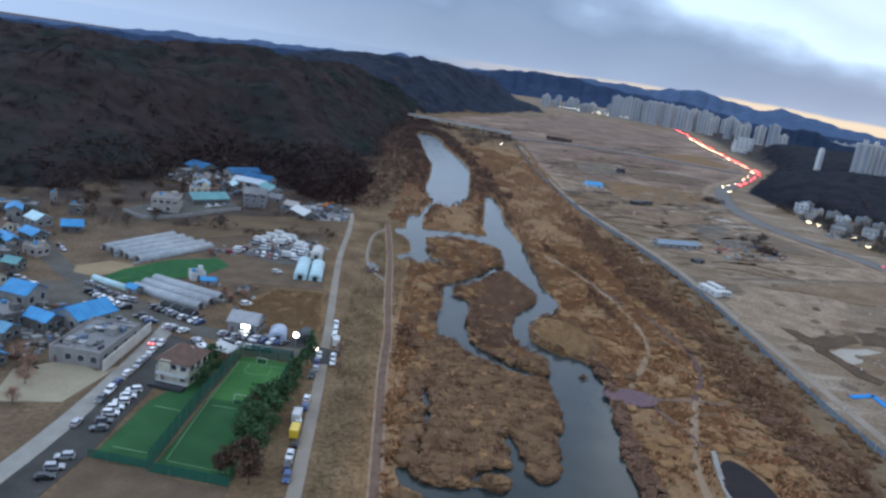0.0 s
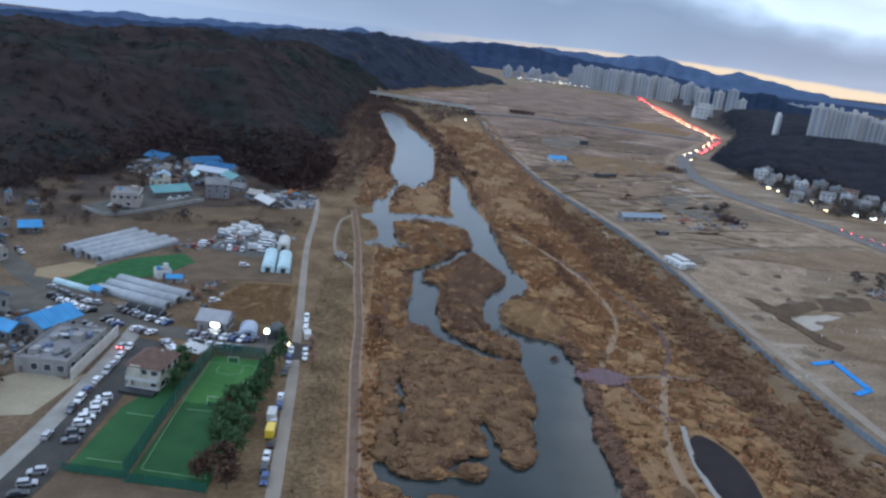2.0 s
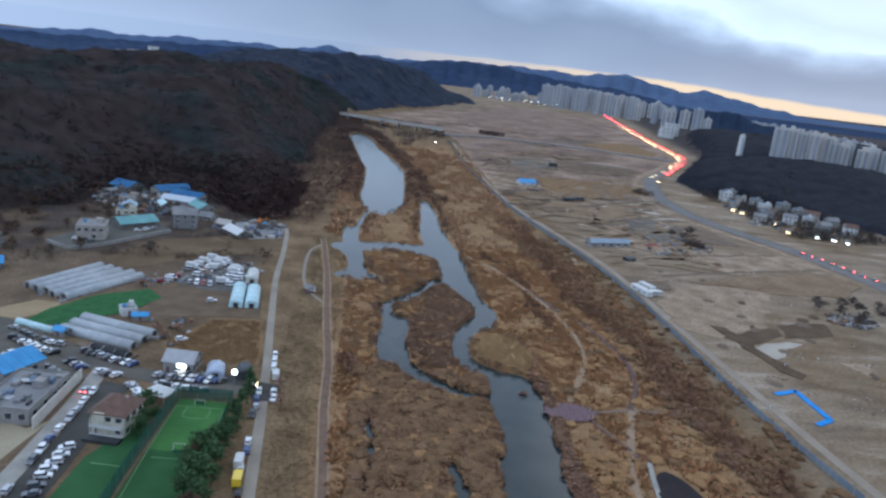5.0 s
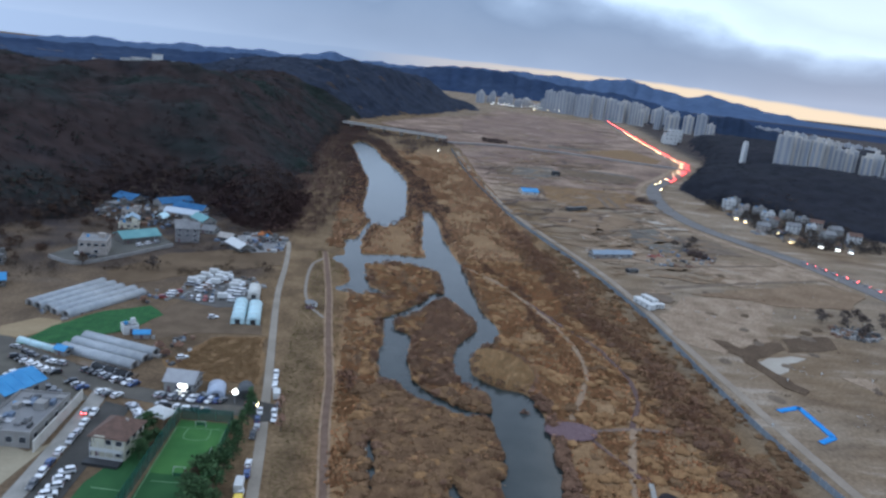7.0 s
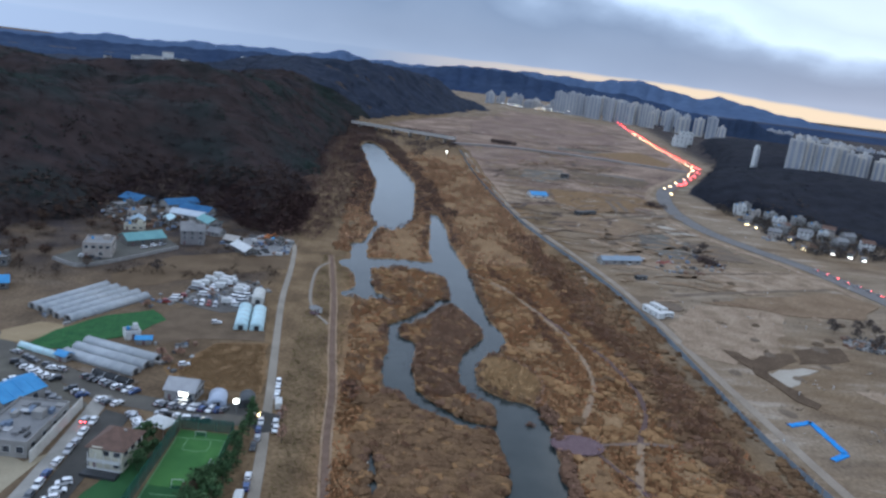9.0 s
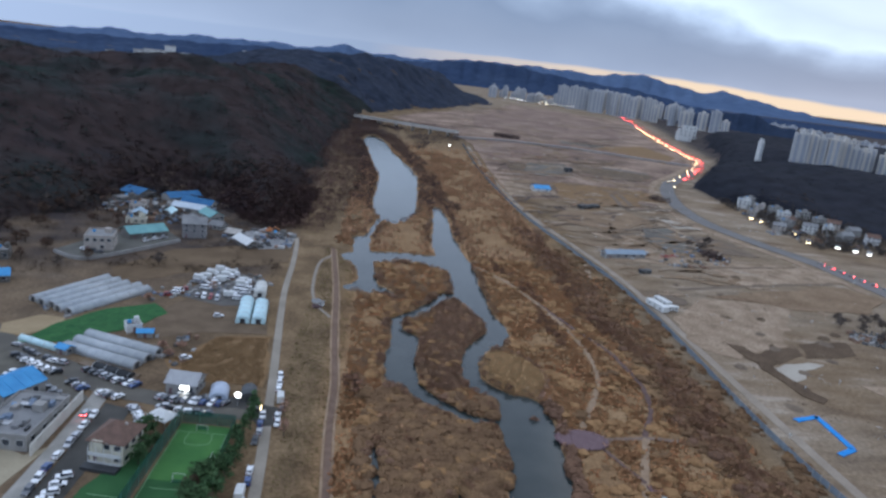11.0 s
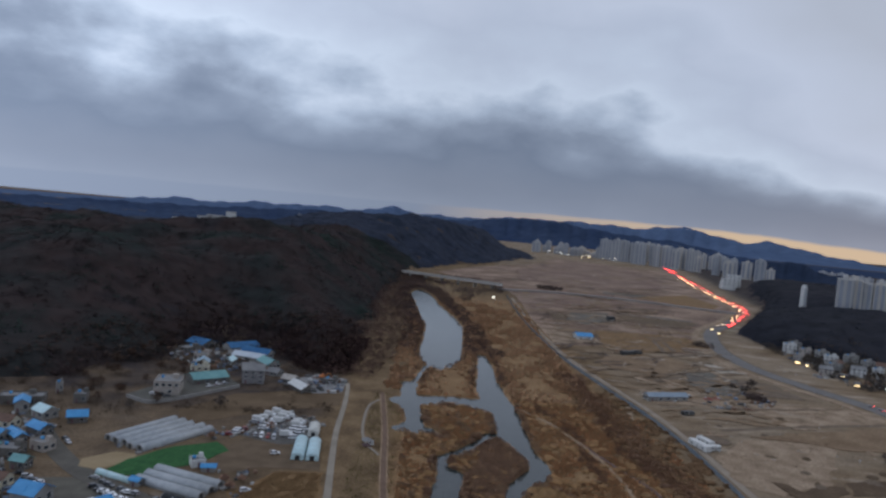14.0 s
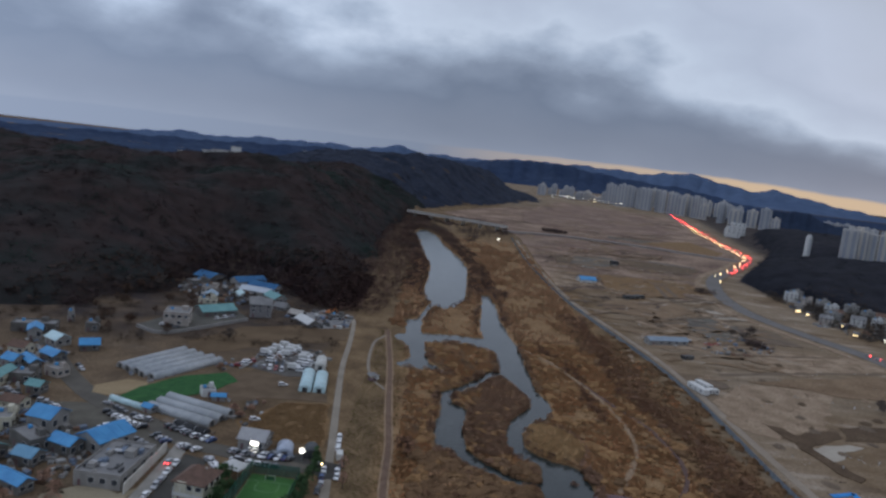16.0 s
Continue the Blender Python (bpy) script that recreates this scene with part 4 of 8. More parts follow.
# bare browns and pine greens, with a cool cast of distance haze painted in
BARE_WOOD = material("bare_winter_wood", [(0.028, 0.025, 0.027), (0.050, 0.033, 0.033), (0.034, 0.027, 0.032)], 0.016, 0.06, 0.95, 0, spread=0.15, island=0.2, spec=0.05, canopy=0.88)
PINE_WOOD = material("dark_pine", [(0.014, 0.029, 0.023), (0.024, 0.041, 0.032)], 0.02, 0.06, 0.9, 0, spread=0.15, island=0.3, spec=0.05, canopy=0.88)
HEDGE = material("evergreen_leaf", [(0.037, 0.076, 0.034), (0.076, 0.128, 0.054)], 0.3, 1.5, 0.85, 0, spread=0.2, island=0.45, spec=0.1)
BROWN_LEAF = material("brown_clinging_leaf", [(0.064, 0.039, 0.028), (0.094, 0.058, 0.04)], 0.3, 1.5, 0.9, 0, spread=0.2, island=0.4, spec=0.1, canopy=0.6)
DARK_TWIG = material("dark_twig", [(0.075, 0.062, 0.056), (0.115, 0.092, 0.08)], 0.3, 1.5, 0.95, 0, spread=0.2, island=0.3, spec=0.05)
BARK = material("grey_bark", [(0.06, 0.05, 0.042), (0.10, 0.085, 0.07)], 2, 8, 0.95, 0.3)

PATHS = [[(-21, 420), (-13.9, 344), (-10.4, 288), (-7.4, 248), (-6.6, 216), (-4.6, 181), (-2.5, 140)], [(54, 414), (61, 409), (70, 394), (76, 383), (86, 348), (93, 316), (94.5, 285), (91, 264), (83, 245), (76, 229)], [(96.5, 225), (88.4, 203), (82.9, 185.6), (80.7, 174), (79.9, 163), (80.6, 152), (83, 130)], [(82, 224), (97, 225), (128, 231)], [(64, 220), (83, 220)], [(-20.6, 406), (-26, 389), (-25.5, 350), (-21.5, 326), (-14, 311)], [(85, 356), (91, 337), (98, 317), (106, 294), (108.5, 268), (106, 248), (96, 225.5)], [(80, 216), (82, 209), (87.5, 198)]]


def mounds_of(name, x, y, z, radius, height, mat, label, category, seed):
    """Rounded bushes and reed tussocks: each a lumpy dome of its own shape, all in one mesh."""
    rs = np.random.RandomState(seed)
    n, k = len(x), 9
    levels = ((1.0, -0.15), (0.96, 0.38), (0.70, 0.78), (0.30, 0.98))
    rings = []
    for q, up_ in levels:
        a = np.arange(k) * 6.2832 / k + rs.rand(n, 1) * 6.28
        r = radius[:, None] * q * (0.72 + 0.56 * rs.rand(n, k))
        rings.append(np.stack([x[:, None] + r * np.cos(a), y[:, None] + r * np.sin(a), z[:, None] + height[:, None] * up_ * (0.8 + 0.4 * rs.rand(n, k))], -1))
    v = np.stack(rings, 1).reshape(-1, 3)
    base = (np.arange(n) * 4 * k)[:, None]
    i = np.arange(k)
    quads = np.concatenate([np.stack([i + l * k, (i + 1) % k + l * k, (i + 1) % k + (l + 1) * k, i + (l + 1) * k], 1) for l in range(3)])
    faces = (base[:, :, None] + quads[None]).reshape(-1, 4).tolist() + (base + 3 * k + i[None]).tolist()
    me = bpy.data.meshes.new(name)
    me.from_pydata(v.tolist(), [], faces)
    me.polygons.foreach_set("use_smooth", np.ones(len(faces), bool))
    me.materials.append(mat)
    return tagged(new(name, me), label, category, kind="stuff")


def scatter(x0, x1, y0, y1, n, seed):
    rs = np.random.RandomState(seed)
    return x0 + rs.rand(n) * (x1 - x0), y0 + rs.rand(n) * (y1 - y0), rs


def clear_of_paths(x, y, gap):
    ok = np.ones(x.shape, bool)
    for p in PATHS:
        ok &= seg_dist(x, y, p)[0] > gap
    ok &= ~inside(x, y, [(64, 219), (74, 228), (84, 222), (73, 212)])
    ok &= ((x - 92.5) / 8.4) ** 2 + ((y - 168) / 23.5) ** 2 > 1
    return ok


def bed(name, x0, x1, y0, y1, n, seed, mat, label, size, tall, count, want, gap=1.4, blade=True, category="reeds", shore=1.4, ragged=0.62):
    x, y, rs = scatter(x0, x1, y0, y1, n, seed)
    e = river_edge(x, y)
    ok = (e > shore) & clear_of_paths(x, y, gap) & want(x, y, e, rs)
    x, y = x[ok], y[ok]
    s = (0.7 + 0.6 * rs.rand(len(x)))
    soup(name, np.stack([x, y, ground_height(x, y) - 0.05], 1), size * s, tall * s, count, mat, label, category, seed, blade=blade, ragged=ragged)


def clumpy(scale, seed, level):
    return lambda x, y, e, rs: waves(x, y, scale, seed, 3) + 0.35 * rs.randn(len(x)) > level


bed("reeds", -4, 112, 135, 430, 26000, 31, REED, "tall dry golden reeds covering the river flats", 1.15, 0.9, 5, clumpy(34, 6, -0.15))
bed("rusty_reeds", -4, 132, 135, 430, 15000, 32, RUSTY, "rust-brown reeds between the golden ones", 1.15, 0.8, 5, clumpy(40, 9, 0.1))
bed("far_reeds", -20, 112, 430, 1000, 15000, 33, material("far_reed", [(0.42, 0.218, 0.113), (0.56, 0.309, 0.169), (0.657, 0.383, 0.223)], 0.02, 0.4, 0.95, 0, spread=0.2, island=0.08, spec=0.1, canopy=0.85), "distant dry russet reeds along the river", 1.8, 1.9, 4, lambda x, y, e, rs: (waves(x, y, 60, 6, 3) + 0.35 * rs.randn(len(x)) > -0.05) & (y < 860 + 40 * rs.randn(len(x))))
bed("levee_grass", -25, -6, 135, 420, 9000, 34, material("levee_grass_blade", [(0.194, 0.142, 0.063), (0.161, 0.147, 0.053), (0.264, 0.193, 0.087)], 0.06, 0.6, 0.95, 0, spread=0.2, island=0.1, spec=0.1, canopy=0.92), "short dry grass on the levee slope", 0.6, 0.22, 4, lambda x, y, e, rs: (rs.rand(len(x)) > 0.3) & (x > np.interp(y, [135, 223, 283, 420], [-17, -21, -27, -36])), category="grass")
ISLE = lambda x, y, e, rs: (x < 49) & (waves(x, y, 22, 4, 3) + 0.3 * rs.randn(len(x)) > -0.55)
GOLD_SCRUB = material("golden_scrub", [(0.465, 0.251, 0.135), (0.634, 0.362, 0.205)], 0.06, 0.6, 0.95, 0, spread=0.2, island=0.1, spec=0.1, canopy=0.8)
DARK_SCRUB = material("dark_brown_scrub", [(0.191, 0.101, 0.065), (0.302, 0.162, 0.102)], 0.06, 0.6, 0.95, 0, spread=0.2, island=0.12, spec=0.1, canopy=0.8)
ISLE_SCRUB = material("mottled_bare_scrub", [(0.337, 0.210, 0.131), (0.483, 0.301, 0.186), (0.614, 0.398, 0.230)], 0.17, 0.6, 0.95, 0, spread=0.15, island=0.1, spec=0.1, canopy=0.9)
def bushes(name, x0, x1, y0, y1, n, seed, mat, label, size, tall, want, shore=0.8, gap=1.3):
    x, y, rs = scatter(x0, x1, y0, y1, n, seed)
    e = river_edge(x, y)
    ok = (e > shore) & clear_of_paths(x, y, gap) & want(x, y, e, rs)
    x, y = x[ok], y[ok]
    k = 0.55 + 0.9 * rs.rand(len(x)) ** 1.5
    mounds_of(name, x, y, ground_height(x, y), size * k, tall * k * (0.8 + 0.4 * rs.rand(len(x))), mat, label, "scrub", seed)


def off_spit(x, y):
    return ((x - 56) / 14) ** 2 + ((y - 267) / 23) ** 2 > 1


def bush_skin(name, tones):
    return material(name, tones, 0.14, 1.6, 0.95, 0, spread=0.22, island=0.1, spec=0.06, canopy=0.82)


BUSH_BROWN = bush_skin("brown_bush", [(0.128, 0.075, 0.042), (0.163, 0.097, 0.054), (0.210, 0.126, 0.064)])
BUSH_GOLD = bush_skin("golden_bush", [(0.230, 0.129, 0.061), (0.321, 0.186, 0.088)])
BUSH_DARK = bush_skin("dark_bush", [(0.127, 0.073, 0.049), (0.194, 0.112, 0.071)])
bushes("brown_bushes", 3, 50, 148, 246, 2500, 35, BUSH_BROWN, "rounded bare bushes in brown and straw tones on the river islands", 2.1, 0.95, lambda x, y, e, rs: (x < 49) & (waves(x, y, 26, 4, 3) > -0.7))
bushes("gold_bushes", 3, 62, 148, 420, 3000, 135, BUSH_GOLD, "rounded golden reed tussocks on the river islands", 1.8, 0.9, lambda x, y, e, rs: (x < 50) & (waves(x, y, 19, 8, 2) + 0.2 * rs.randn(len(x)) > 0.25))
bushes("dark_bushes", 3, 62, 148, 420, 2600, 136, BUSH_DARK, "dark brown bushes in hollows and along the river banks", 1.5, 1.3, lambda x, y, e, rs: (x < 62) & off_spit(x, y) & ((waves(x, y, 15, 17, 2) > 0.85) | ((e < 2.6) & (waves(x, y, 30, 5, 2) > 0.1))), shore=0.5)
bushes("belt_bushes", 84, 142, 130, 520, 3600, 137, BUSH_DARK, "dark rounded scrub in the belt before the site fence", 1.8, 1.0, lambda x, y, e, rs: (np.abs(x - np.interp(y, [130, 230, 300, 400, 520], [122, 123, 121, 113, 105]) + 5 * waves(x, y, 45, 3, 2)) < 6.5 + 5 * waves(x, y, 30, 8, 2)) & (x < 139))
bushes("belt_brown_bushes", 84, 142, 130, 520, 3600, 140, BUSH_BROWN, "brown rounded scrub at the edges of the belt", 1.8, 0.8, lambda x, y, e, rs: (np.abs(x - np.interp(y, [130, 230, 300, 400, 520], [122, 123, 121, 113, 105]) + 5 * waves(x, y, 45, 3, 2)) < 10 + 5 * waves(x, y, 30, 8, 2)) & (x < 139))
bushes("flat_bushes", 62, 118, 140, 430, 3400, 138, BUSH_GOLD, "low golden tussocks over the eastern reed bed", 1.9, 0.65, lambda x, y, e, rs: off_spit(x, y) & (waves(x, y, 30, 26, 3) + 0.2 * rs.randn(len(x)) > 0.35))
bushes("flat_brown_bushes", 62, 134, 140, 430, 2400, 139, BUSH_BROWN, "low brown tussocks over the eastern reed bed", 1.8, 0.7, lambda x, y, e, rs: off_spit(x, y) & (waves(x, y, 24, 28, 3) + 0.2 * rs.randn(len(x)) > 0.85))
bushes("fence_bushes", 118, 146, 140, 470, 2600, 142, BUSH_BROWN, "brown rounded scrub reaching up to the site fence", 1.6, 0.9, lambda x, y, e, rs: (x < np.interp(y, [140, 215, 290, 380, 430, 470], [149, 147, 144, 141, 136, 130])) & (waves(x, y, 26, 44, 3) + 0.2 * rs.randn(len(x)) > 0.1))
bushes("bank_bushes", 56, 78, 130, 246, 1500, 141, BUSH_DARK, "dark scrub fringe along the east bank of the river", 1.5, 1.3, lambda x, y, e, rs: (x > 57) & off_spit(x, y) & (e < 4.2 + 1.6 * waves(x, y, 22, 6, 2)), shore=0.4)
bed("scrub", 5, 50, 150, 242, 700, 35, ISLE_SCRUB, "wispy bare twigs among the island bushes", 1.6, 1.6, 12, ISLE, blade=False, category="scrub", ragged=0.2, shore=0.7)
bed("golden_scrub", 5, 62, 155, 420, 2400, 64, GOLD_SCRUB, "rounded golden bushes among the brown scrub", 1.5, 1.5, 40, lambda x, y, e, rs: ISLE(x, y, e, rs) & (waves(x, y, 13, 8, 2) + 0.2 * rs.randn(len(x)) > 0.55), blade=False, category="scrub", ragged=0.27)
bed("dark_scrub", 5, 62, 155, 420, 2600, 65, DARK_SCRUB, "dark brown bushes along the banks and hollows", 1.5, 2.1, 80, lambda x, y, e, rs: (x < 60) & ((e < 3.2) | (waves(x, y, 12, 17, 2) > 0.62)) & (rs.rand(len(x)) > 0.6), blade=False, category="scrub", ragged=0.27, shore=0.3)
bed("island_scrub", -8, 62, 235, 420, 2000, 36, ISLE_SCRUB, "bare brown scrub along the river banks", 1.5, 1.4, 80, lambda x, y, e, rs: (e < 3.2) | (waves(x, y, 20, 14, 3) > 0.6), blade=False, category="scrub", ragged=0.27, shore=0.6)
bed("bank_scrub", 60, 80, 150, 260, 900, 37, SCRUB, "dark scrub fringe on the river bank", 1.1, 1.6, 11, lambda x, y, e, rs: e < 4.5, blade=False, category="scrub", shore=0.5)
bed("fence_scrub", 88, 142, 130, 480, 8000, 38, material("belt_scrub", [(0.208, 0.112, 0.064), (0.312, 0.172, 0.096)], 0.05, 0.6, 0.95, 0, spread=0.2, island=0.14, spec=0.1, canopy=0.8), "long dark belt of bare scrub before the site fence", 1.4, 1.8, 16, lambda x, y, e, rs: (np.abs(x - np.interp(y, [130, 230, 300, 400, 480], [120, 122, 121, 113, 106]) + 5 * waves(x, y, 45, 3, 2)) < 7.5 + 4 * waves(x, y, 30, 8, 2)) & (rs.rand(len(x)) > 0.3) & (x < 139), blade=False, category="scrub", gap=1.0)
bed("lakeside_scrub", -62, 80, 450, 1180, 14000, 39, material("reddish_bare_scrub", [(0.097, 0.057, 0.047), (0.149, 0.088, 0.07)], 0.03, 0.6, 0.95, 0, spread=0.2, island=0.18, spec=0.1, canopy=0.85), "reddish bare thicket round the long pool", 2.0, 3.2, 10, lambda x, y, e, rs: (((e < 22 + 9 * waves(x, y, 60, 3, 2)) & ((y > 560) | (e < 4))) | ((x < np.interp(y, [440, 520, 1000], [-34, -20, -8])) & (rs.rand(len(x)) > 0.2))) & (x < 66), blade=False, category="thicket")
PALE_REED = material("pale_island_reed", [(0.662, 0.393, 0.188), (0.827, 0.524, 0.265)], 0.08, 0.6, 0.95, 0, spread=0.15, island=0.12, spec=0.1, canopy=0.85)
bed("island_reeds", 42, 71, 245, 288, 4200, 46, PALE_REED, "dense pale golden reeds on the rounded spit in the river", 0.9, 1.7, 6, lambda x, y, e, rs: ((x - 56.5) / 12.5) ** 2 + ((y - 266) / 20) ** 2 < 1)
bed("spit_scrub", 50, 76, 246, 294, 900, 47, SCRUB, "dark scrub rim behind the rounded spit", 1.0, 1.5, 12, lambda x, y, e, rs: (np.abs(((x - 56.5) / 13) ** 2 + ((y - 266) / 21) ** 2 - 1.12) < 0.14) & (x > 60), blade=False, category="scrub")
MIDDLE_ISLE = [(30.5, 335), (42.3, 350), (53.9, 330), (51.9, 302), (42.1, 277), (37, 251), (26.4, 249), (21.5, 267), (25, 296), (32.2, 317)]
bed("mauve_scrub", 20, 55, 248, 352, 5200, 88, material("mauve_brown_scrub", [(0.351, 0.206, 0.135), (0.492, 0.290, 0.185)], 0.06, 0.6, 0.95, 0, spread=0.2, island=0.08, spec=0.1, canopy=0.9), "soft mauve-brown bare scrub covering the middle island", 1.2, 1.5, 7, lambda x, y, e, rs: inside(x, y, MIDDLE_ISLE) & (waves(x, y, 30, 12, 2) > -0.75), category="scrub", shore=0.6)
for nm, cx, cy, rx, ry in [("far_thicket", 190, 1157, 20, 30), ("site_thicket", 232, 487, 6, 8), ("site_thicket", 273, 700, 9, 14)]:
    bed(nm, cx - rx, cx + rx, cy - ry, cy + ry, 260 if rx > 10 else 60, 48 + cx, material("dark_thicket", [(0.06, 0.043, 0.04), (0.09, 0.064, 0.056)], 0.05, 0.3, 0.95, 0, spread=0.15, island=0.15, spec=0.05, canopy=0.5), "dark bare thicket standing alone on the plain", 2.6, 3.6, 12, lambda x, y, e, rs: ((x - cx) / rx) ** 2 + ((y - cy) / ry) ** 2 < 1, blade=False, category="thicket")
bed("heath_thicket", -44, 112, 720, 1220, 5200, 61, material("purple_bare_scrub", [(0.076, 0.054, 0.05), (0.119, 0.083, 0.076)], 0.02, 0.4, 0.95, 0, spread=0.2, island=0.16, spec=0.1, canopy=0.85), "purple-brown bare thicket below the far bridge", 2.6, 3.0, 10, lambda x, y, e, rs: (waves(x, y, 80, 21, 3) + 0.25 * rs.randn(len(x)) > 0.05) & (x < np.interp(y, [720, 860, 960, 1040], [10, 42, 60, 112])), blade=False, category="thicket", shore=3)
bed("hamlet_scrub", -178, -82, 440, 592, 1500, 62, BARE_WOOD, "dark bare trees closing round the hamlet", 2.6, 4.2, 14, lambda x, y, e, rs: (y > np.interp(x, [-178, -150, -125, -104, -82], [478, 500, 505, 492, 470])) & (rs.rand(len(x)) > 0.1), blade=False, category="scrub")
bed("foot_thicket", -106, -44, 446, 575, 1700, 90, material("dark_red_thicket", [(0.040, 0.024, 0.023), (0.060, 0.036, 0.033)], 0.03, 0.3, 0.95, 0, spread=0.15, island=0.2, spec=0.05, canopy=0.85), "dark reddish bare trees at the foot of the hill above the works yard", 2.5, 4.0, 14, lambda x, y, e, rs: (y > np.interp(x, [-106, -92, -80, -62, -44], [515, 492, 462, 450, 462])) & (rs.rand(len(x)) > 0.1), blade=False, category="thicket", shore=6)
bed("yard_hedges", -178, -84, 425, 520, 420, 63, BROWN_LEAF, "russet hedges and bushes between the hamlet houses", 1.6, 2.2, 11, lambda x, y, e, rs: waves(x, y, 18, 5, 2) > 0.35, blade=False, category="hedge")
bed("town_trees", 335, 440, 545, 735, 2600, 66, material("dark_town_tree", [(0.05, 0.042, 0.038), (0.08, 0.065, 0.055)], 0.05, 0.4, 0.95, 0, spread=0.15, island=0.15, spec=0.05, canopy=0.5), "dark bare trees between the roadside houses", 2.4, 4.2, 14, lambda x, y, e, rs: (waves(x, y, 30, 9, 2) + 0.3 * rs.randn(len(x)) > -0.1) & (x > np.interp(y, [545, 600, 735], [346, 342, 345])), blade=False, category="trees")
for nm, line, half, seed in [("reed_hollow", [(105, 514), (112, 454), (108, 385), (105, 346), (112, 322)], 4.2, 67), ("reed_hollow", [(112, 332), (117, 294), (120.5, 269), (121, 240), (124, 205), (127, 170)], 4.0, 68), ("reed_hollow", [(70, 420), (84, 380), (82, 340), (86, 300)], 2.2, 69)]:
    bed(nm, 60, 140, 160, 520, 5200, seed, DARK_SCRUB, "dark brown scrub filling a hollow in the reeds", 1.5, 1.9, 60, lambda x, y, e, rs: seg_dist(x + 4 * waves(x, y, 40, 6, 2), y, line)[0] < half * (0.55 + 0.6 * rs.rand(len(x))), blade=False, category="scrub", ragged=0.3)
bed("site_weeds", 158, 320, 200, 620, 2400, 40, material("dry_weeds", [(0.15, 0.115, 0.08), (0.22, 0.17, 0.115)], 0.05, 0.6, 0.95, 0, spread=0.2, island=0.3, spec=0.1), "scattered dry weeds on the building land", 0.9, 0.6, 6, clumpy(45, 19, 0.45), blade=False, category="weeds")
bed("plain_scrub", 150, 420, 500, 1300, 1500, 41, SCRUB, "scattered dark bushes over the plain", 2.2, 2.2, 9, lambda x, y, e, rs: (waves(x, y, 150, 29, 3) + 0.2 * rs.randn(len(x)) > 0.7) & (x < 200 + y * 0.14), blade=False, category="scrub")


bed("field_scrub", -235, -44, 330, 480, 2600, 42, material("hedge_scrub", [(0.059, 0.041, 0.028), (0.098, 0.066, 0.043)], 0.05, 0.6, 0.95, 0, spread=0.2, island=0.25, spec=0.1, canopy=0.8), "dark brown scrub and hedges between the hillside plots", 1.7, 1.9, 11, lambda x, y, e, rs: (waves(x, y, 40, 33, 3) + 0.3 * rs.randn(len(x)) > 0.25) & ~inside(x, y, [(-155, 355), (-132, 352), (-98, 398), (-86, 430), (-110, 445), (-150, 405)]) & (hill_height(x, y)[0] < 6) & ((y > 352) | (x < -135)) & ~inside(x, y, [(-84, 424), (-60, 400), (-40, 410), (-42, 448), (-66, 452)]), blade=False, category="scrub")
bed("village_shrubs", -200, -97, 176, 345, 1700, 89, material("hedge_scrub", []), "dark bare shrubs and hedges between the village houses", 1.5, 2.2, 14, lambda x, y, e, rs: (waves(x, y, 20, 37, 2) + 0.3 * rs.randn(len(x)) > 0.2) & inside(x, y, [(-150, 205), (-112, 178), (-98, 186), (-105, 204), (-98, 212), (-110, 228), (-135, 240), (-146, 262), (-152, 300), (-150, 330), (-195, 345), (-200, 250)]) & (seg_dist(x, y, [(-95, 244), (-112, 254), (-128, 266), (-150, 290), (-180, 330)])[0] > 5), blade=False, category="shrubs")
bed("rubble", 158, 330, 230, 900, 2800, 43, material("pale_rubble", [(0.40, 0.37, 0.33), (0.52, 0.49, 0.45)], 0.2, 2, 0.95, 0, spread=0.2, island=0.3), "pale scattered rubble and litter on the building land", 1.1, 0.35, 6, clumpy(38, 23, 0.6), blade=False, category="rubble")
bed("dark_tufts", 156, 420, 230, 1300, 5600, 44, material("dark_tuft", [(0.07, 0.05, 0.036), (0.11, 0.08, 0.055)], 0.2, 2, 0.95, 0, spread=0.2, island=0.3), "dark tufts and clods over the building land", 1.2, 0.5, 6, lambda x, y, e, rs: (waves(x, y, 55, 27, 3) + 0.3 * rs.randn(len(x)) > 0.55) & (x < 200 + y * 0.13), blade=False, category="tufts")

bed("plot_grass", -66, -30, 238, 284, 5200, 45, material("rusty_plot_grass", [(0.316, 0.188, 0.091), (0.464, 0.293, 0.149)], 0.15, 0.8, 0.95, 0, spread=0.2, island=0.2, spec=0.1, canopy=0.85), "rusty knee-high dry grass on the plot beside the levee", 0.7, 0.5, 5, lambda x, y, e, rs: inside(x, y, [(-65, 256), (-59, 262), (-54, 279), (-36, 282), (-31.5, 247), (-32, 241), (-48, 242), (-61, 246)]) & (waves(x, y, 14, 7, 2) > -0.5), category="grass")


def canopy_shell(name, x0, x1, y0, y1, step, which, tones, lift, label, seed):
    """The closed roof of a wood: a lumpy skin over the hill, under the single crowns."""
    x, y = np.meshgrid(np.arange(x0, x1, step), np.arange(y0, y1, step))
    hh = hill_height(x, y)[which]
    z = hh + lift * smooth(hh, 0.7, 5) + 0.8 * waves(x, y, 2.6 * step, seed, 2) * smooth(hh, 3, 8) - 1.5 * (1 - smooth(hh, 0.3, 1.5))
    me = grid_mesh(name, x, y, z)
    me.materials.append(material(name + "_skin", tones, 0.011, 0.06, 0.95, 0.0, spread=0.3, spec=0.05, canopy=0.8))
    return tagged(new(name, me), label, "woodland", kind="stuff")


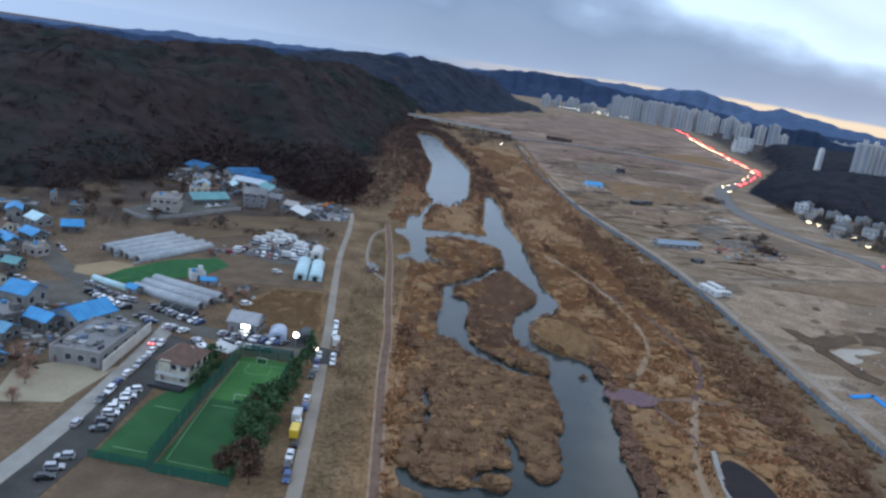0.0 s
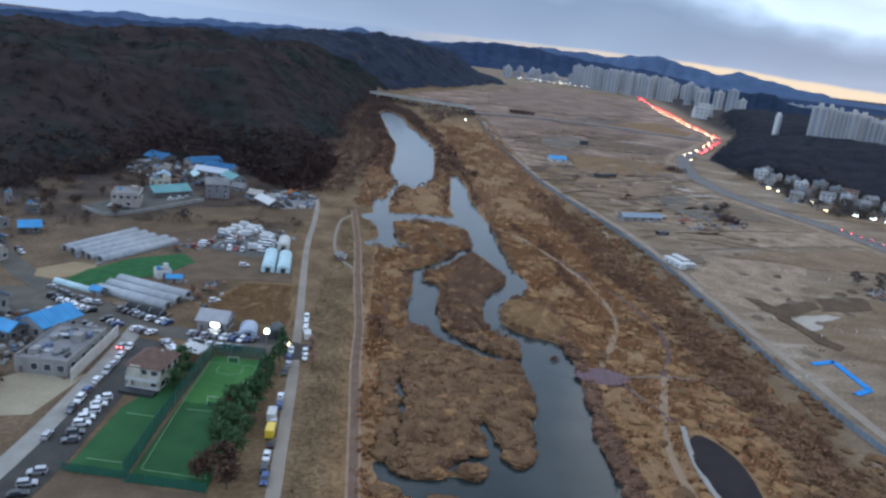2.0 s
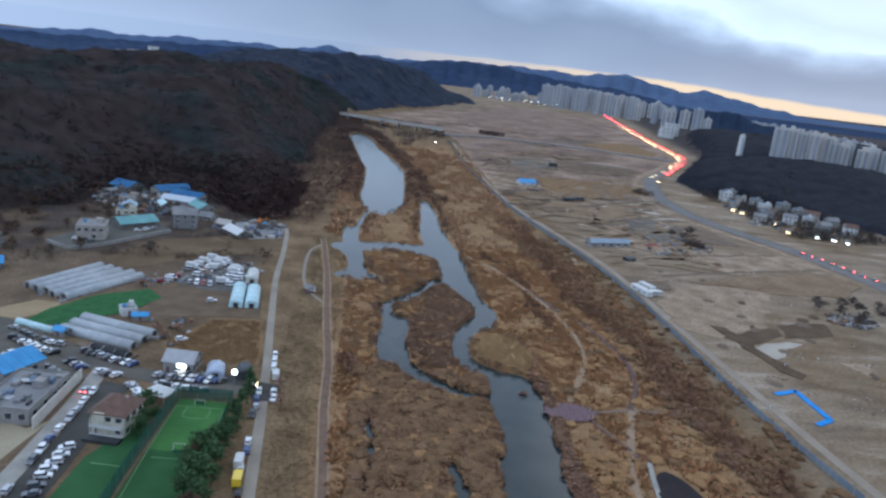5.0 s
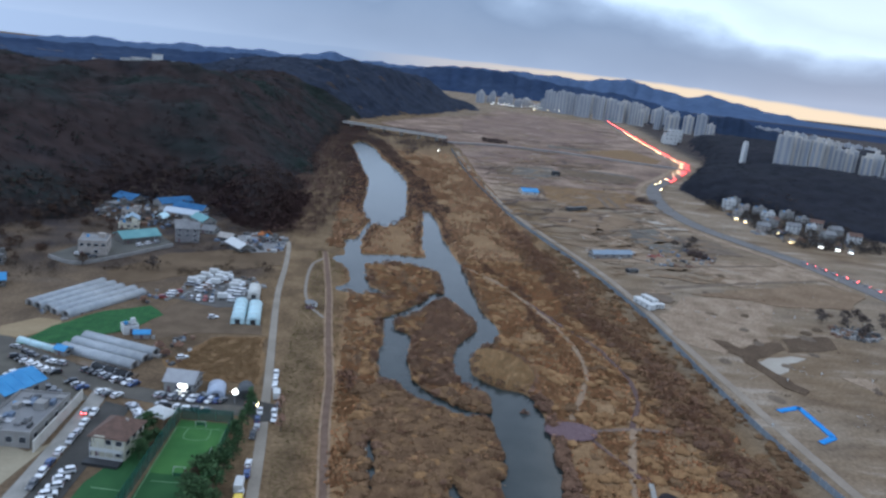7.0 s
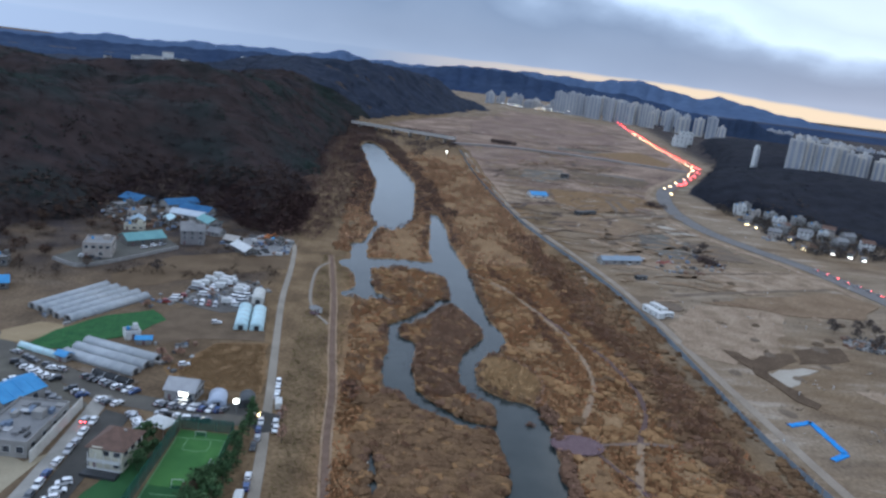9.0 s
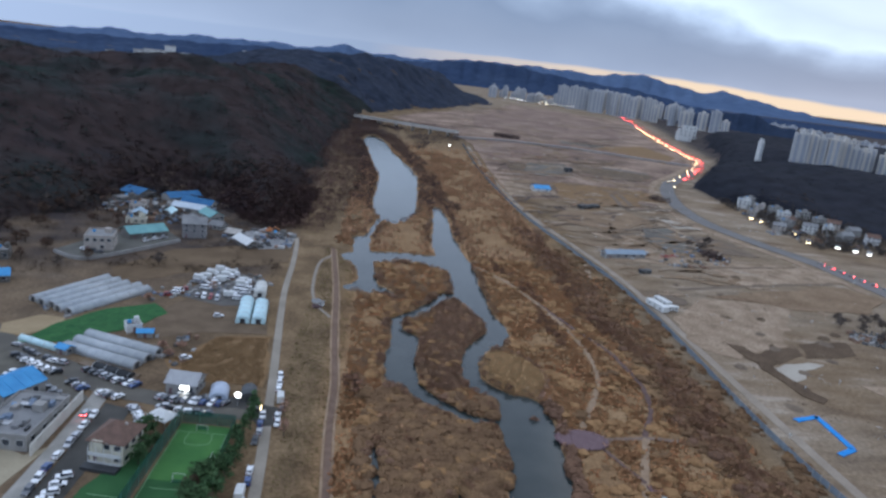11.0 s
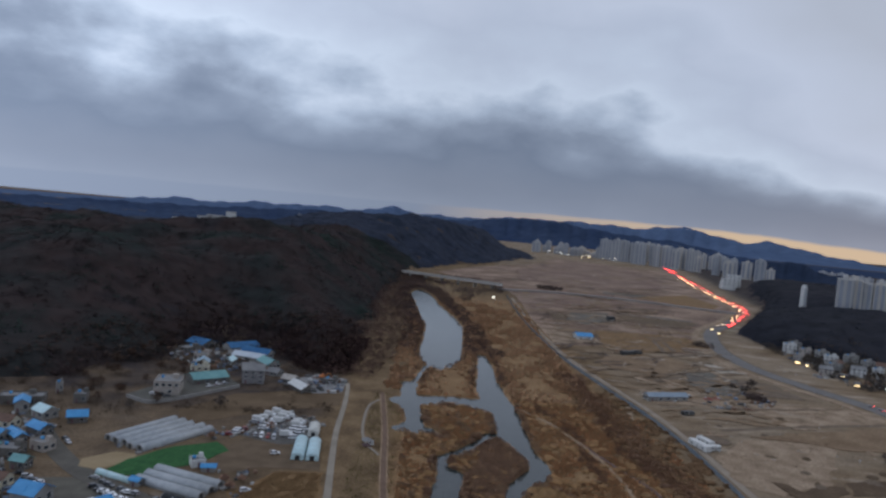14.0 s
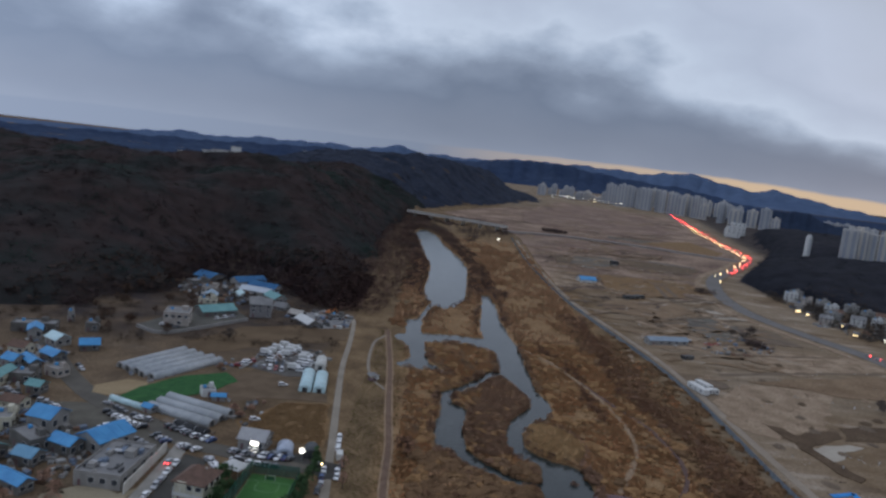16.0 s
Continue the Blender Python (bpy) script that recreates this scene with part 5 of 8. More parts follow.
# the near canopy's browns and greens are cooled a little for haze
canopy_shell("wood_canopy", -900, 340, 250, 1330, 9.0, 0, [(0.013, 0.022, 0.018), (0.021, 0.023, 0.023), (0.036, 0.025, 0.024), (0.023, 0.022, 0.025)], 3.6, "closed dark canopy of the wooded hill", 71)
# far hill: aerial haze is painted in as a blue base colour
canopy_shell("far_canopy", -900, 340, 1321, 2360, 9.0, 0, [(0.021, 0.029, 0.046), (0.030, 0.037, 0.056), (0.026, 0.034, 0.054)], 3.6, "closed haze-tinted canopy of the far wooded hill", 73)
# east hill: some haze-blue is put into the near-black wood tones
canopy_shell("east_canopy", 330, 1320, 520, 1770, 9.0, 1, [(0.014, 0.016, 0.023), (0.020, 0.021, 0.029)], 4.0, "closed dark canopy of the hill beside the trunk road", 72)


def wood(name, x0, x1, y0, y1, n, seed, mat, label, want, size, tall, count, which, ragged=1.0):
    x, y, rs = scatter(x0, x1, y0, y1, n, seed)
    hh = hill_height(x, y)[which]
    ok = (hh > 0.7) & want(x, y, rs)
    x, y, hh = x[ok], y[ok], hh[ok]
    s = 0.7 + 0.6 * rs.rand(len(x))
    soup(name, np.stack([x, y, hh + 1.3 * smooth(hh, 1, 6)], 1), size * s, tall * s, count, mat, label, "woodland", seed, flat=0.26, ragged=ragged)


pines = lambda x, y, rs: waves(x, y, 120, 41, 3) + 0.15 * rs.randn(len(x)) > 0.28
bare = lambda x, y, rs: waves(x, y, 120, 41, 3) + 0.15 * rs.randn(len(x)) <= 0.34
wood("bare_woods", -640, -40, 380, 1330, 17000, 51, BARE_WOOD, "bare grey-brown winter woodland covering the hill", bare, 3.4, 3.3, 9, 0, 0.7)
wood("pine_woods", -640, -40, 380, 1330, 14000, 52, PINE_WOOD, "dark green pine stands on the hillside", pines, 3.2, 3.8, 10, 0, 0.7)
# far crowns take the same painted haze-blue as their canopy
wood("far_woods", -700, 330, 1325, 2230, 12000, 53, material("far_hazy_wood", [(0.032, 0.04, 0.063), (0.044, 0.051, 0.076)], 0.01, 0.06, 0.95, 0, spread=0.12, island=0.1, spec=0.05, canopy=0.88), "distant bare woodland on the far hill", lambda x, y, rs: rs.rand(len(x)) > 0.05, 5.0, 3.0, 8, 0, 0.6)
# east crowns share their canopy's painted haze tint
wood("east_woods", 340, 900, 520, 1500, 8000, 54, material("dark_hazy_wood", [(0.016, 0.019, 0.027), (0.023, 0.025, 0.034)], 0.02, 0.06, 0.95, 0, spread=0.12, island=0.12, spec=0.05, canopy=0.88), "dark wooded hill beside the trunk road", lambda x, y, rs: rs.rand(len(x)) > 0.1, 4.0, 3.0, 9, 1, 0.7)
wood("foothill_scrub", -230, -40, 380, 640, 2600, 55, material("foothill_brown", [(0.039, 0.025, 0.022), (0.059, 0.038, 0.03)], 0.03, 0.1, 0.95, 0, spread=0.15, island=0.2, spec=0.05, canopy=0.88), "russet bare trees at the foot of the hill", lambda x, y, rs: hill_height(x, y)[0] < 12, 2.4, 4.5, 12, 0)


def tree(name, x, y, tall, crown, mat, label, seed, group="", cone=False, bare_top=False):
    """A tapered trunk with limbs under a crown of ragged clumps."""
    z = float(heights([(x, y)])[0])
    rs = random.Random(seed)
    ob = thing(name, x, y, z, rs.uniform(0, 360), label, "tree", group)
    bm = bmesh.new()
    rod(bm, (0, 0, -0.4), (0, 0, tall * 0.45), 0.05 * tall * 0.5, 0.03 * tall * 0.5, 7)
    rod(bm, (0, 0, tall * 0.45), (rs.uniform(-0.3, 0.3), rs.uniform(-0.3, 0.3), tall * 0.92), 0.03 * tall * 0.5, 0.02, 6)
    part("trunk", bm, BARK, ob)
    for k in range(3):
        a, h0 = rs.uniform(0, 6.28), tall * rs.uniform(0.25, 0.7)
        bm = bmesh.new()
        tip = (math.cos(a) * crown * 0.75, math.sin(a) * crown * 0.75, h0 + tall * 0.2)
        rod(bm, (0, 0, h0), tip, 0.012 * tall, 0.02, 5)
        part("limb", bm, BARK, ob)
    pts, rad, hts = [], [], []
    for k in range(46):
        t = rs.random()
        w = crown * ((1 - t) * 0.95 + 0.08 if cone else math.sqrt(max(0.05, 1 - (2 * t - 0.85) ** 2)))
        a, q = rs.uniform(0, 6.28), math.sqrt(rs.random())
        pts.append((math.cos(a) * q * w, math.sin(a) * q * w, tall * (0.16 + 0.72 * t if cone else 0.3 + 0.6 * t)))
        rad.append(crown * rs.uniform(0.24, 0.4))
        hts.append(crown * rs.uniform(0.25, 0.5))
    leaf = soup("crown", pts, rad, hts, 8 if bare_top else 17, mat, "", "", seed)
    leaf.parent = ob
    return ob


rs = random.Random(5)
for i, yy in enumerate([222, 218, 213, 209, 204, 200, 195, 190, 184]):
    tree("conifer_tree", -30.6 + rs.uniform(-1.3, 1.0), yy + rs.uniform(-1, 1), rs.uniform(5.5, 8.5), rs.uniform(1.7, 2.4), HEDGE, "dark green conifer in the row beside the levee road", 100 + i, "conifers beside the levee road", cone=True)
for i, (xx, yy, hh, cr) in enumerate([(-33, 187, 7, 3.2), (-36, 181, 7.5, 3.4), (-32.5, 177, 7, 3.0), (-38, 175, 6, 2.8), (-35, 170, 7.5, 3.4), (-31, 168, 6.5, 2.7), (-36.5, 164, 7, 3.0), (-32, 160, 7, 3.1)]):
    tree("evergreen_tree", xx, yy, hh, cr, HEDGE, "spreading dark evergreen tree at the edge of the pitch", 130 + i, "evergreens at the pitch edge")
for i, (xx, yy, hh, cr) in enumerate([(-33, 153, 7, 3.8), (-36.5, 150, 6, 3.2), (-30.5, 147, 6.5, 3.0), (-38, 178.5, 5, 2.4), (-33.5, 172, 5.5, 2.2)]):
    tree("brown_tree", xx, yy, hh, cr, BROWN_LEAF, "russet-brown tree with clinging winter leaves", 150 + i, "brown trees at the pitch edge")
tree("garden_tree", -57.0, 205.5, 5.5, 3.4, HEDGE, "round clipped evergreen tree beside the lodge", 170)
tree("garden_tree", -53.0, 199.5, 4.0, 2.0, HEDGE, "small round evergreen tree beside the net fence", 171)
tree("lone_tree", -0.3, 240, 7.5, 4.2, DARK_SCRUB, "lone bare rounded tree beside the footpath", 172, bare_top=True)
tree("river_snag", 60.5, 233.0, 3.0, 1.5, DARK_SCRUB, "dark twiggy snag standing in the river", 176, bare_top=True)
tree("lodge_tree", -54.6, 190.0, 6.0, 2.6, HEDGE, "dark evergreen tree leaning over the small pitch", 177, "trees round the lodge")
tree("lodge_tree", -54.8, 196.5, 5.0, 2.2, HEDGE, "dark evergreen tree close to the lodge wall", 178, "trees round the lodge")
tree("bare_tree", -21.0, 222, 6, 1.8, SCRUB, "small leaning bare tree on the levee slope", 173, "bare trees on the levee", bare_top=True)
tree("bare_tree", -19.5, 210, 6, 1.8, SCRUB, "small bare tree on the levee slope", 174, "bare trees on the levee", bare_top=True)
tree("bare_tree", -67.5, 330, 5, 2.0, SCRUB, "small bare tree by the van yard", 175, bare_top=True)
for i, (xx, yy, hh, cr) in enumerate([(232, 503, 6, 4), (244, 522, 6.5, 4), (226, 512, 5, 3), (262, 362, 6, 3.4), (270, 358, 5.5, 3.2), (255, 352, 5, 3), (278, 350, 6, 3.5), (265, 346, 5, 3), (247, 358, 5, 3.2), (284, 362, 6, 3.4), (290, 352, 5.5, 3), (258, 340, 4.5, 3), (274, 370, 5, 3.2), (250, 366, 5, 3)]):
    tree("site_tree", xx, yy, hh, cr, DARK_TWIG, "bare grey tree still standing on the building land", 180 + i, "bare trees on the building land", bare_top=True)
rs = random.Random(9)
for i in range(26):
    xx, yy = rs.uniform(-190, -100), rs.uniform(345, 470)
    if inside(np.array([xx]), np.array([yy]), [(-155, 355), (-100, 395), (-92, 440), (-110, 440), (-150, 405)])[0]:
        continue
    tree("village_tree", xx, yy, rs.uniform(4, 7), rs.uniform(2, 3.4), rs.choice([DARK_TWIG, BROWN_LEAF, BROWN_LEAF]), "bare russet tree among the hillside houses", 200 + i, "trees among the hillside houses", bare_top=True)
for i, (xx, yy) in enumerate([(-100, 186), (-97, 179), (-106, 192), (-110, 178), (-94, 168)]):
    tree("yard_tree", xx, yy, 4.5, 2.3, SCRUB, "bare brown tree on the sandy yard", 240 + i, "trees on the sandy yard", bare_top=True)
for i, (xx, yy, hh) in enumerate([(-66, 258, 3), (-70, 264, 3), (-64, 266, 2.5), (-90, 312, 3)]):
    tree("plot_bush", xx, yy, hh, 1.8, SCRUB, "dark bush at the field corner", 250 + i, "bushes at the field corner")

# ---- buildings ----
WINDOW_MESHES = {}


def window_mesh(w, h):
    key = (round(w, 1), round(h, 1))
    if key not in WINDOW_MESHES:
        WINDOW_MESHES[key] = (mesh_of("window", one_box(-w / 2 - 0.1, w / 2 + 0.1, -0.06, 0.02, -0.1, h + 0.1), WHITE),
                              mesh_of("pane", one_box(-w / 2, w / 2, -0.09, -0.062, 0, h), GLASS))
    return WINDOW_MESHES[key]


def window_at(parent, x, y, z, turn, w=1.5, h=1.2):
    frame_mesh, pane_mesh = window_mesh(w, h)
    win = part("window", frame_mesh, None, parent, at=pose(x, y, z, 0, 0, turn))
    part("pane", pane_mesh, None, win)


def gable(bm, w, d, z, rise, over, thick=0.18):
    """A pitched roof with thickness, its ridge along x."""
    a, b = w / 2 + over, d / 2 + over
    low = z - rise * over / (d / 2)
    pts = [(-b, low), (0, z + rise), (b, low), (b, low + thick), (0, z + rise + thick * 1.1), (-b, low + thick)]
    left = [bm.verts.new((-a, y, zz)) for y, zz in pts]
    right = [bm.verts.new((a, y, zz)) for y, zz in pts]
    n = len(pts)
    for i in range(n):
        j = (i + 1) % n
        bm.faces.new((left[i], left[j], right[j], right[i]))
    for ring in (left[::-1], right):
        bm.faces.new((ring[0], ring[1], ring[4], ring[5]))
        bm.faces.new((ring[1], ring[2], ring[3], ring[4]))
    bmesh.ops.recalc_face_normals(bm, faces=bm.faces[:])
    return bm


def hip(bm, w, d, z, rise, over, thick=0.2):
    a, b = w / 2 + over, d / 2 + over
    r = max(0.3, a - b) if a > b else 0.3
    base = [bm.verts.new(p) for p in ((-a, -b, z), (a, -b, z), (a, b, z), (-a, b, z))]
    eave = [bm.verts.new((v.co.x, v.co.y, z + thick)) for v in base]
    r1, r2 = bm.verts.new((-r, 0, z + rise)), bm.verts.new((r, 0, z + rise))
    for i in range(4):
        j = (i + 1) % 4
        bm.faces.new((base[i], base[j], eave[j], eave[i]))
    bm.faces.new(base[::-1])
    bm.faces.new((eave[0], eave[1], r2, r1))
    bm.faces.new((eave[1], eave[2], r2))
    bm.faces.new((eave[2], eave[3], r1, r2))
    bm.faces.new((eave[3], eave[0], r1))
    return bm


def ring_wall(bm, w, d, z0, z1, t):
    for x0, x1, y0, y1 in ((-w / 2, w / 2, -d / 2, -d / 2 + t), (-w / 2, w / 2, d / 2 - t, d / 2), (-w / 2, -w / 2 + t, -d / 2 + t, d / 2 - t), (w / 2 - t, w / 2, -d / 2 + t, d / 2 - t)):
        box(bm, x0, x1, y0, y1, z0, z1)
    return bm


def gable_ends(bm, w, d, z, rise, t=0.2):
    for s in (-1, 1):
        x0, x1 = sorted((s * w / 2, s * (w / 2 - t)))
        a = [bm.verts.new(p) for p in ((x0, -d / 2, z), (x0, d / 2, z), (x0, 0, z + rise))]
        b = [bm.verts.new(p) for p in ((x1, -d / 2, z), (x1, d / 2, z), (x1, 0, z + rise))]
        bm.faces.new(a[::-1])
        bm.faces.new(b)
        for i in range(3):
            j = (i + 1) % 3
            bm.faces.new((a[i], a[j], b[j], b[i]))


def house(name, x, y, w, d, rz, h, wall, roof, roof_mat, label, category="house", group="", floors=1, wins=2, z=None, along=True):
    """Walls, roof, doors and windows of one building; along: the ridge runs along its width."""
    z = float(heights([(x, y)])[0]) if z is None else z
    ob = thing(name, x, y, z, rz, label, category, group)
    bm = one_box(-w / 2, w / 2, -d / 2, d / 2, -0.6, h)
    turn = pose(0, 0, 0, 0, 0, 0 if along else 90)
    rw, rd = (w, d) if along else (d, w)
    rise = min(0.28 * rd, 2.6)
    if roof == "gable":
        g = bmesh.new()
        gable_ends(g, rw, rd, h, rise)
        tmp = bpy.data.meshes.new("tmp")
        bmesh.ops.transform(g, matrix=turn, verts=g.verts)
        g.to_mesh(tmp)
        g.free()
        bm.from_mesh(tmp)
        bpy.data.meshes.remove(tmp)
    part("wall", bm, wall, ob)
    rb = bmesh.new()
    if roof == "gable":
        gable(rb, rw, rd, h, rise, 0.5)
        part("roof", rb, roof_mat, ob, at=turn)
        rib = mesh_of("rib", one_box(-0.05, 0.05, -rd / 2 - 0.45, 0, -0.03, 0.06), roof_mat)
        pitch = math.degrees(math.atan2(rise, rd / 2))
        n = max(2, int(rw / 3.5))
        for i in range(n + 1):
            xx = -rw / 2 + rw * i / n
            part("rib", rib, None, ob, at=turn @ pose(xx, 0, h + rise + 0.2, pitch, 0, 0))
            part("rib", rib, None, ob, at=turn @ pose(0, 0, 0, 0, 0, 180) @ pose(-xx, 0, h + rise + 0.2, pitch, 0, 0))
    elif roof == "hip":
        hip(rb, rw, rd, h, rise * 1.5, 0.8)
        part("roof", rb, roof_mat, ob, at=turn)
    else:
        box(rb, -w / 2 + 0.22, w / 2 - 0.22, -d / 2 + 0.22, d / 2 - 0.22, h, h + 0.08)
        part("roof", rb, roof_mat, ob)
        part("parapet", ring_wall(bmesh.new(), w + 0.06, d + 0.06, h - 0.05, h + 0.7, 0.25), wall, ob)
        part("stair_house", one_box(w * 0.12, w * 0.12 + min(3, w * 0.3), d * 0.05, d * 0.05 + min(3, d * 0.3), h + 0.081, h + 2.3, bevel=0.05), wall, ob)
        part("water_tank", one_box(-w * 0.32, -w * 0.32 + 1.3, d * 0.1, d * 0.1 + 1.3, h + 0.081, h + 1.3, bevel=0.2), BLUE_ROOF, ob, "blue plastic water tank")
    story = h / floors
    for k in range(floors):
        for i in range(wins):
            if floors > 1 and k == 0 and i % 2:
                continue
            u = (i + 0.5) / wins - 0.5
            ww = min(1.8, w / wins * 0.6)
            if not (k == 0 and i == 0):
                window_at(ob, u * w, -d / 2, k * story + story * 0.36, 0, ww, story * 0.42)
            dd = min(1.8, d / wins * 0.6)
            side = 1 if x < 60 else -1
            window_at(ob, side * w / 2, u * d, k * story + story * 0.36, side * 90, dd, story * 0.42)
    u = 0.5 / wins - 0.5
    door = part("door", one_box(u * w - 0.5, u * w + 0.5, -d / 2 - 0.06, -d / 2 + 0.02, 0.0, 2.1), TIMBER, ob)
    part("door_handle", one_box(u * w + 0.3, u * w + 0.38, -d / 2 - 0.12, -d / 2 - 0.062, 0.95, 1.1), STEEL, door)
    return ob


def tunnel(name, x, y, length, width, rz, rise, cover_mat, label, group="", category="greenhouse", ribs=True, z=None):
    """An arched shed or plastic tunnel lying along its local x."""
    z = float(heights([(x, y)])[0]) if z is None else z
    ob = thing(name, x, y, z, rz, label, category, group)
    n, skirt = 9, rise * 0.3
    prof = [(-width / 2, -0.3), (-width / 2, skirt)] + [(-width / 2 * math.cos(math.pi * i / n), skirt + (rise - skirt) * math.sin(math.pi * i / n)) for i in range(1, n)] + [(width / 2, skirt), (width / 2, -0.3)]
    bm = bmesh.new()
    a = [bm.verts.new((-length / 2, p, q)) for p, q in prof]
    b = [bm.verts.new((length / 2, p, q)) for p, q in prof]
    for i in range(len(prof) - 1):
        f = bm.faces.new((a[i], b[i], b[i + 1], a[i + 1]))
        f.smooth = True
    bmesh.ops.recalc_face_normals(bm, faces=bm.faces[:])
    bmesh.ops.solidify(bm, geom=bm.faces[:], thickness=0.06)
    part("cover", bm, cover_mat, ob)
    for s in (-1, 1):
        bm = bmesh.new()
        ring = [bm.verts.new((s * (length / 2 - 0.12), p * 0.985, q - 0.04)) for p, q in prof]
        back = [bm.verts.new((s * (length / 2 - 0.26), p * 0.985, q - 0.04)) for p, q in prof]
        bm.faces.new(ring)
        bm.faces.new(back[::-1])
        for i in range(len(prof)):
            j = (i + 1) % len(prof)
            bm.faces.new((ring[i], back[i], back[j], ring[j]))
        bmesh.ops.recalc_face_normals(bm, faces=bm.faces[:])
        end = part("end_wall", bm, cover_mat if cover_mat is not FILM else GREY, ob)
        part("door", one_box(*sorted((s * (length / 2 - 0.1), s * (length / 2 - 0.02))), -width * 0.18, width * 0.18, 0, min(2.1, rise * 0.75)), DARK, end)
    if ribs:
        bm = bmesh.new()
        bars = [[bm.verts.new((sx, p * 1.004 + (0.05 if out else 0) * (1 if p > 0 else -1), q + (0.07 if out else 0.0))) for p, q in prof[1:-1]] for sx, out in ((-0.07, 0), (-0.07, 1), (0.07, 1), (0.07, 0))]
        for u, v in zip(bars, bars[1:] + bars[:1]):
            for i in range(len(u) - 1):
                bm.faces.new((u[i], v[i], v[i + 1], u[i + 1]))
        bmesh.ops.recalc_face_normals(bm, faces=bm.faces[:])
        hoop = mesh_of("hoop", bm, STEEL)
        for i in range(int(length / 5) + 1):
            part("hoop", hoop, None, ob, at=pose(-length / 2 + 0.2 + i * (length - 0.4) / int(length / 5), 0, 0))
    return ob


# greenhouses
def run_along(x0, y0, x1, y1):
    return (x0 + x1) / 2, (y0 + y1) / 2, math.hypot(x1 - x0, y1 - y0), math.degrees(math.atan2(y1 - y0, x1 - x0))


for i in range(5):
    u = i / 4
    cx, cy, ln, rz = run_along(-131 + 17.5 * u, 300 - 10.5 * u, -114 + 20.5 * u, 334 - 9.5 * u)
    tunnel("greenhouse", cx, cy, ln * (1.0, 1.0, 0.96, 1.02, 0.97)[i], 4.4, rz, 2.6, FILM, "long silvery plastic tunnel greenhouse beside a vegetable plot", "tunnel greenhouses by the vegetable plot")
for i in range(3):
    u = i / 2
    cx, cy, ln, rz = run_along(-101.5 + 3.0 * u, 259.5 + 11.5 * u, -73.5 + 3.6 * u, 247.5 + 11.8 * u)
    tunnel("greenhouse", cx, cy, ln, 4.6, rz, 2.6, FILM, "long silvery plastic tunnel greenhouse behind parked cars", "tunnel greenhouses by the village road")
strip("greenhouse_bank", [(-92, 248.5), (-80, 243.5), (-71, 240.5)], 1.6, DARK_SOIL, "dark earth bank in front of the greenhouses", "ground", lift=0.5)
CYAN = material("pale_cyan_sheet", [(0.42, 0.60, 0.64), (0.52, 0.70, 0.73)], 0.4, 3, 0.5, 0.1)
tunnel("tunnel_shed", -110.5, 260.0, 17.5, 2.4, -24, 1.9, CYAN, "low pale cyan tunnel by the road", "", "shed")
house("hut", -100.0, 254.8, 4.2, 3.2, -24, 2.4, GREY, "gable", BLUE_ROOF, "small hut with a blue sheet roof at the tunnel end", "hut", wins=1)
tunnel("arched_shed", -49.3, 308, 26, 5.6, 96, 3.0, CYAN, "white and cyan arched storage shed", "arched sheds by the levee", "shed")
tunnel("arched_shed", -43.0, 307.5, 24, 5.6, 96, 3.0, CYAN, "white and cyan arched storage shed", "arched sheds by the levee", "shed")
tunnel("arched_shed", -47.5, 335, 15, 5.4, 96, 3.2, material("cream_sheet", [(0.50, 0.50, 0.46), (0.6, 0.6, 0.56)], 0.4, 3, 0.6, 0.1), "pale cream arched shed beside the van yard", "", "shed")
tunnel("quonset_hut", -43.0, 232.0, 8.5, 5.8, 98, 3.1, material("pale_blue_canvas", [(0.36, 0.41, 0.50), (0.44, 0.49, 0.58)], 0.4, 3, 0.7, 0.1), "pale grey-blue canvas arched hut on the forecourt", "", "hut", ribs=False)
tunnel("arched_tent", -33.8, 233.0, 7.5, 5.0, 98, 3.1, material("dark_canvas", [(0.05, 0.055, 0.06), (0.08, 0.085, 0.09)], 0.4, 3, 0.8, 0.1), "dark canvas arched tent beside the floodlight", "", "tent", ribs=False)
shop = house("shop", -54.2, 234.8, 9.6, 8.5, -7, 3.9, GREY, "gable", material("pale_sheet_roof", [(0.30, 0.30, 0.31), (0.38, 0.38, 0.385)], 0.4, 3, 0.6, 0.1), "white shop with a pale sheet roof and a bright lamp", "shop", wins=3)

# the lodge above the pitches
lodge = house("lodge", -61.6, 194.6, 9.2, 10.5, -10, 6.4, CREAM, "hip", BROWN_ROOF, "cream two-storey lodge with a brown hipped roof and balconies", "house", floors=2, wins=3)
for zz in (2.9, 0.3):
    balcony = part("balcony", one_box(-4.4, 4.4, -6.7, -5.26, zz, zz + 0.18), WHITE, lodge, "white balcony")
    part("railing", one_box(-4.4, 4.4, -6.7, -6.62, zz + 0.182, zz + 1.0), WHITE, balcony)
    for i in range(5):
        part("post", one_box(-4.35 + i * 2.15, -4.2 + i * 2.15, -6.6, -6.45, zz + 0.19, zz + 2.6), WHITE, balcony)
part("gable_front", one_box(-3.6, -0.6, -5.9, -5.262, 3.2, 6.9, bevel=0.1), CREAM, lodge)
# the shade of the terrace is put into this base as near-black colour
part("terrace_base", one_box(-4.8, 4.8, -9.6, -6.8, -0.5, 0.9), DARK, lodge, "shaded dark terrace base")
part("chimney", one_box(1.8, 2.5, 0.5, 1.2, 7.0, 9.3), STONE, lodge)

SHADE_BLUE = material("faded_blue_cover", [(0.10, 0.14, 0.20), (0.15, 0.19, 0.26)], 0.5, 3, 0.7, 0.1)
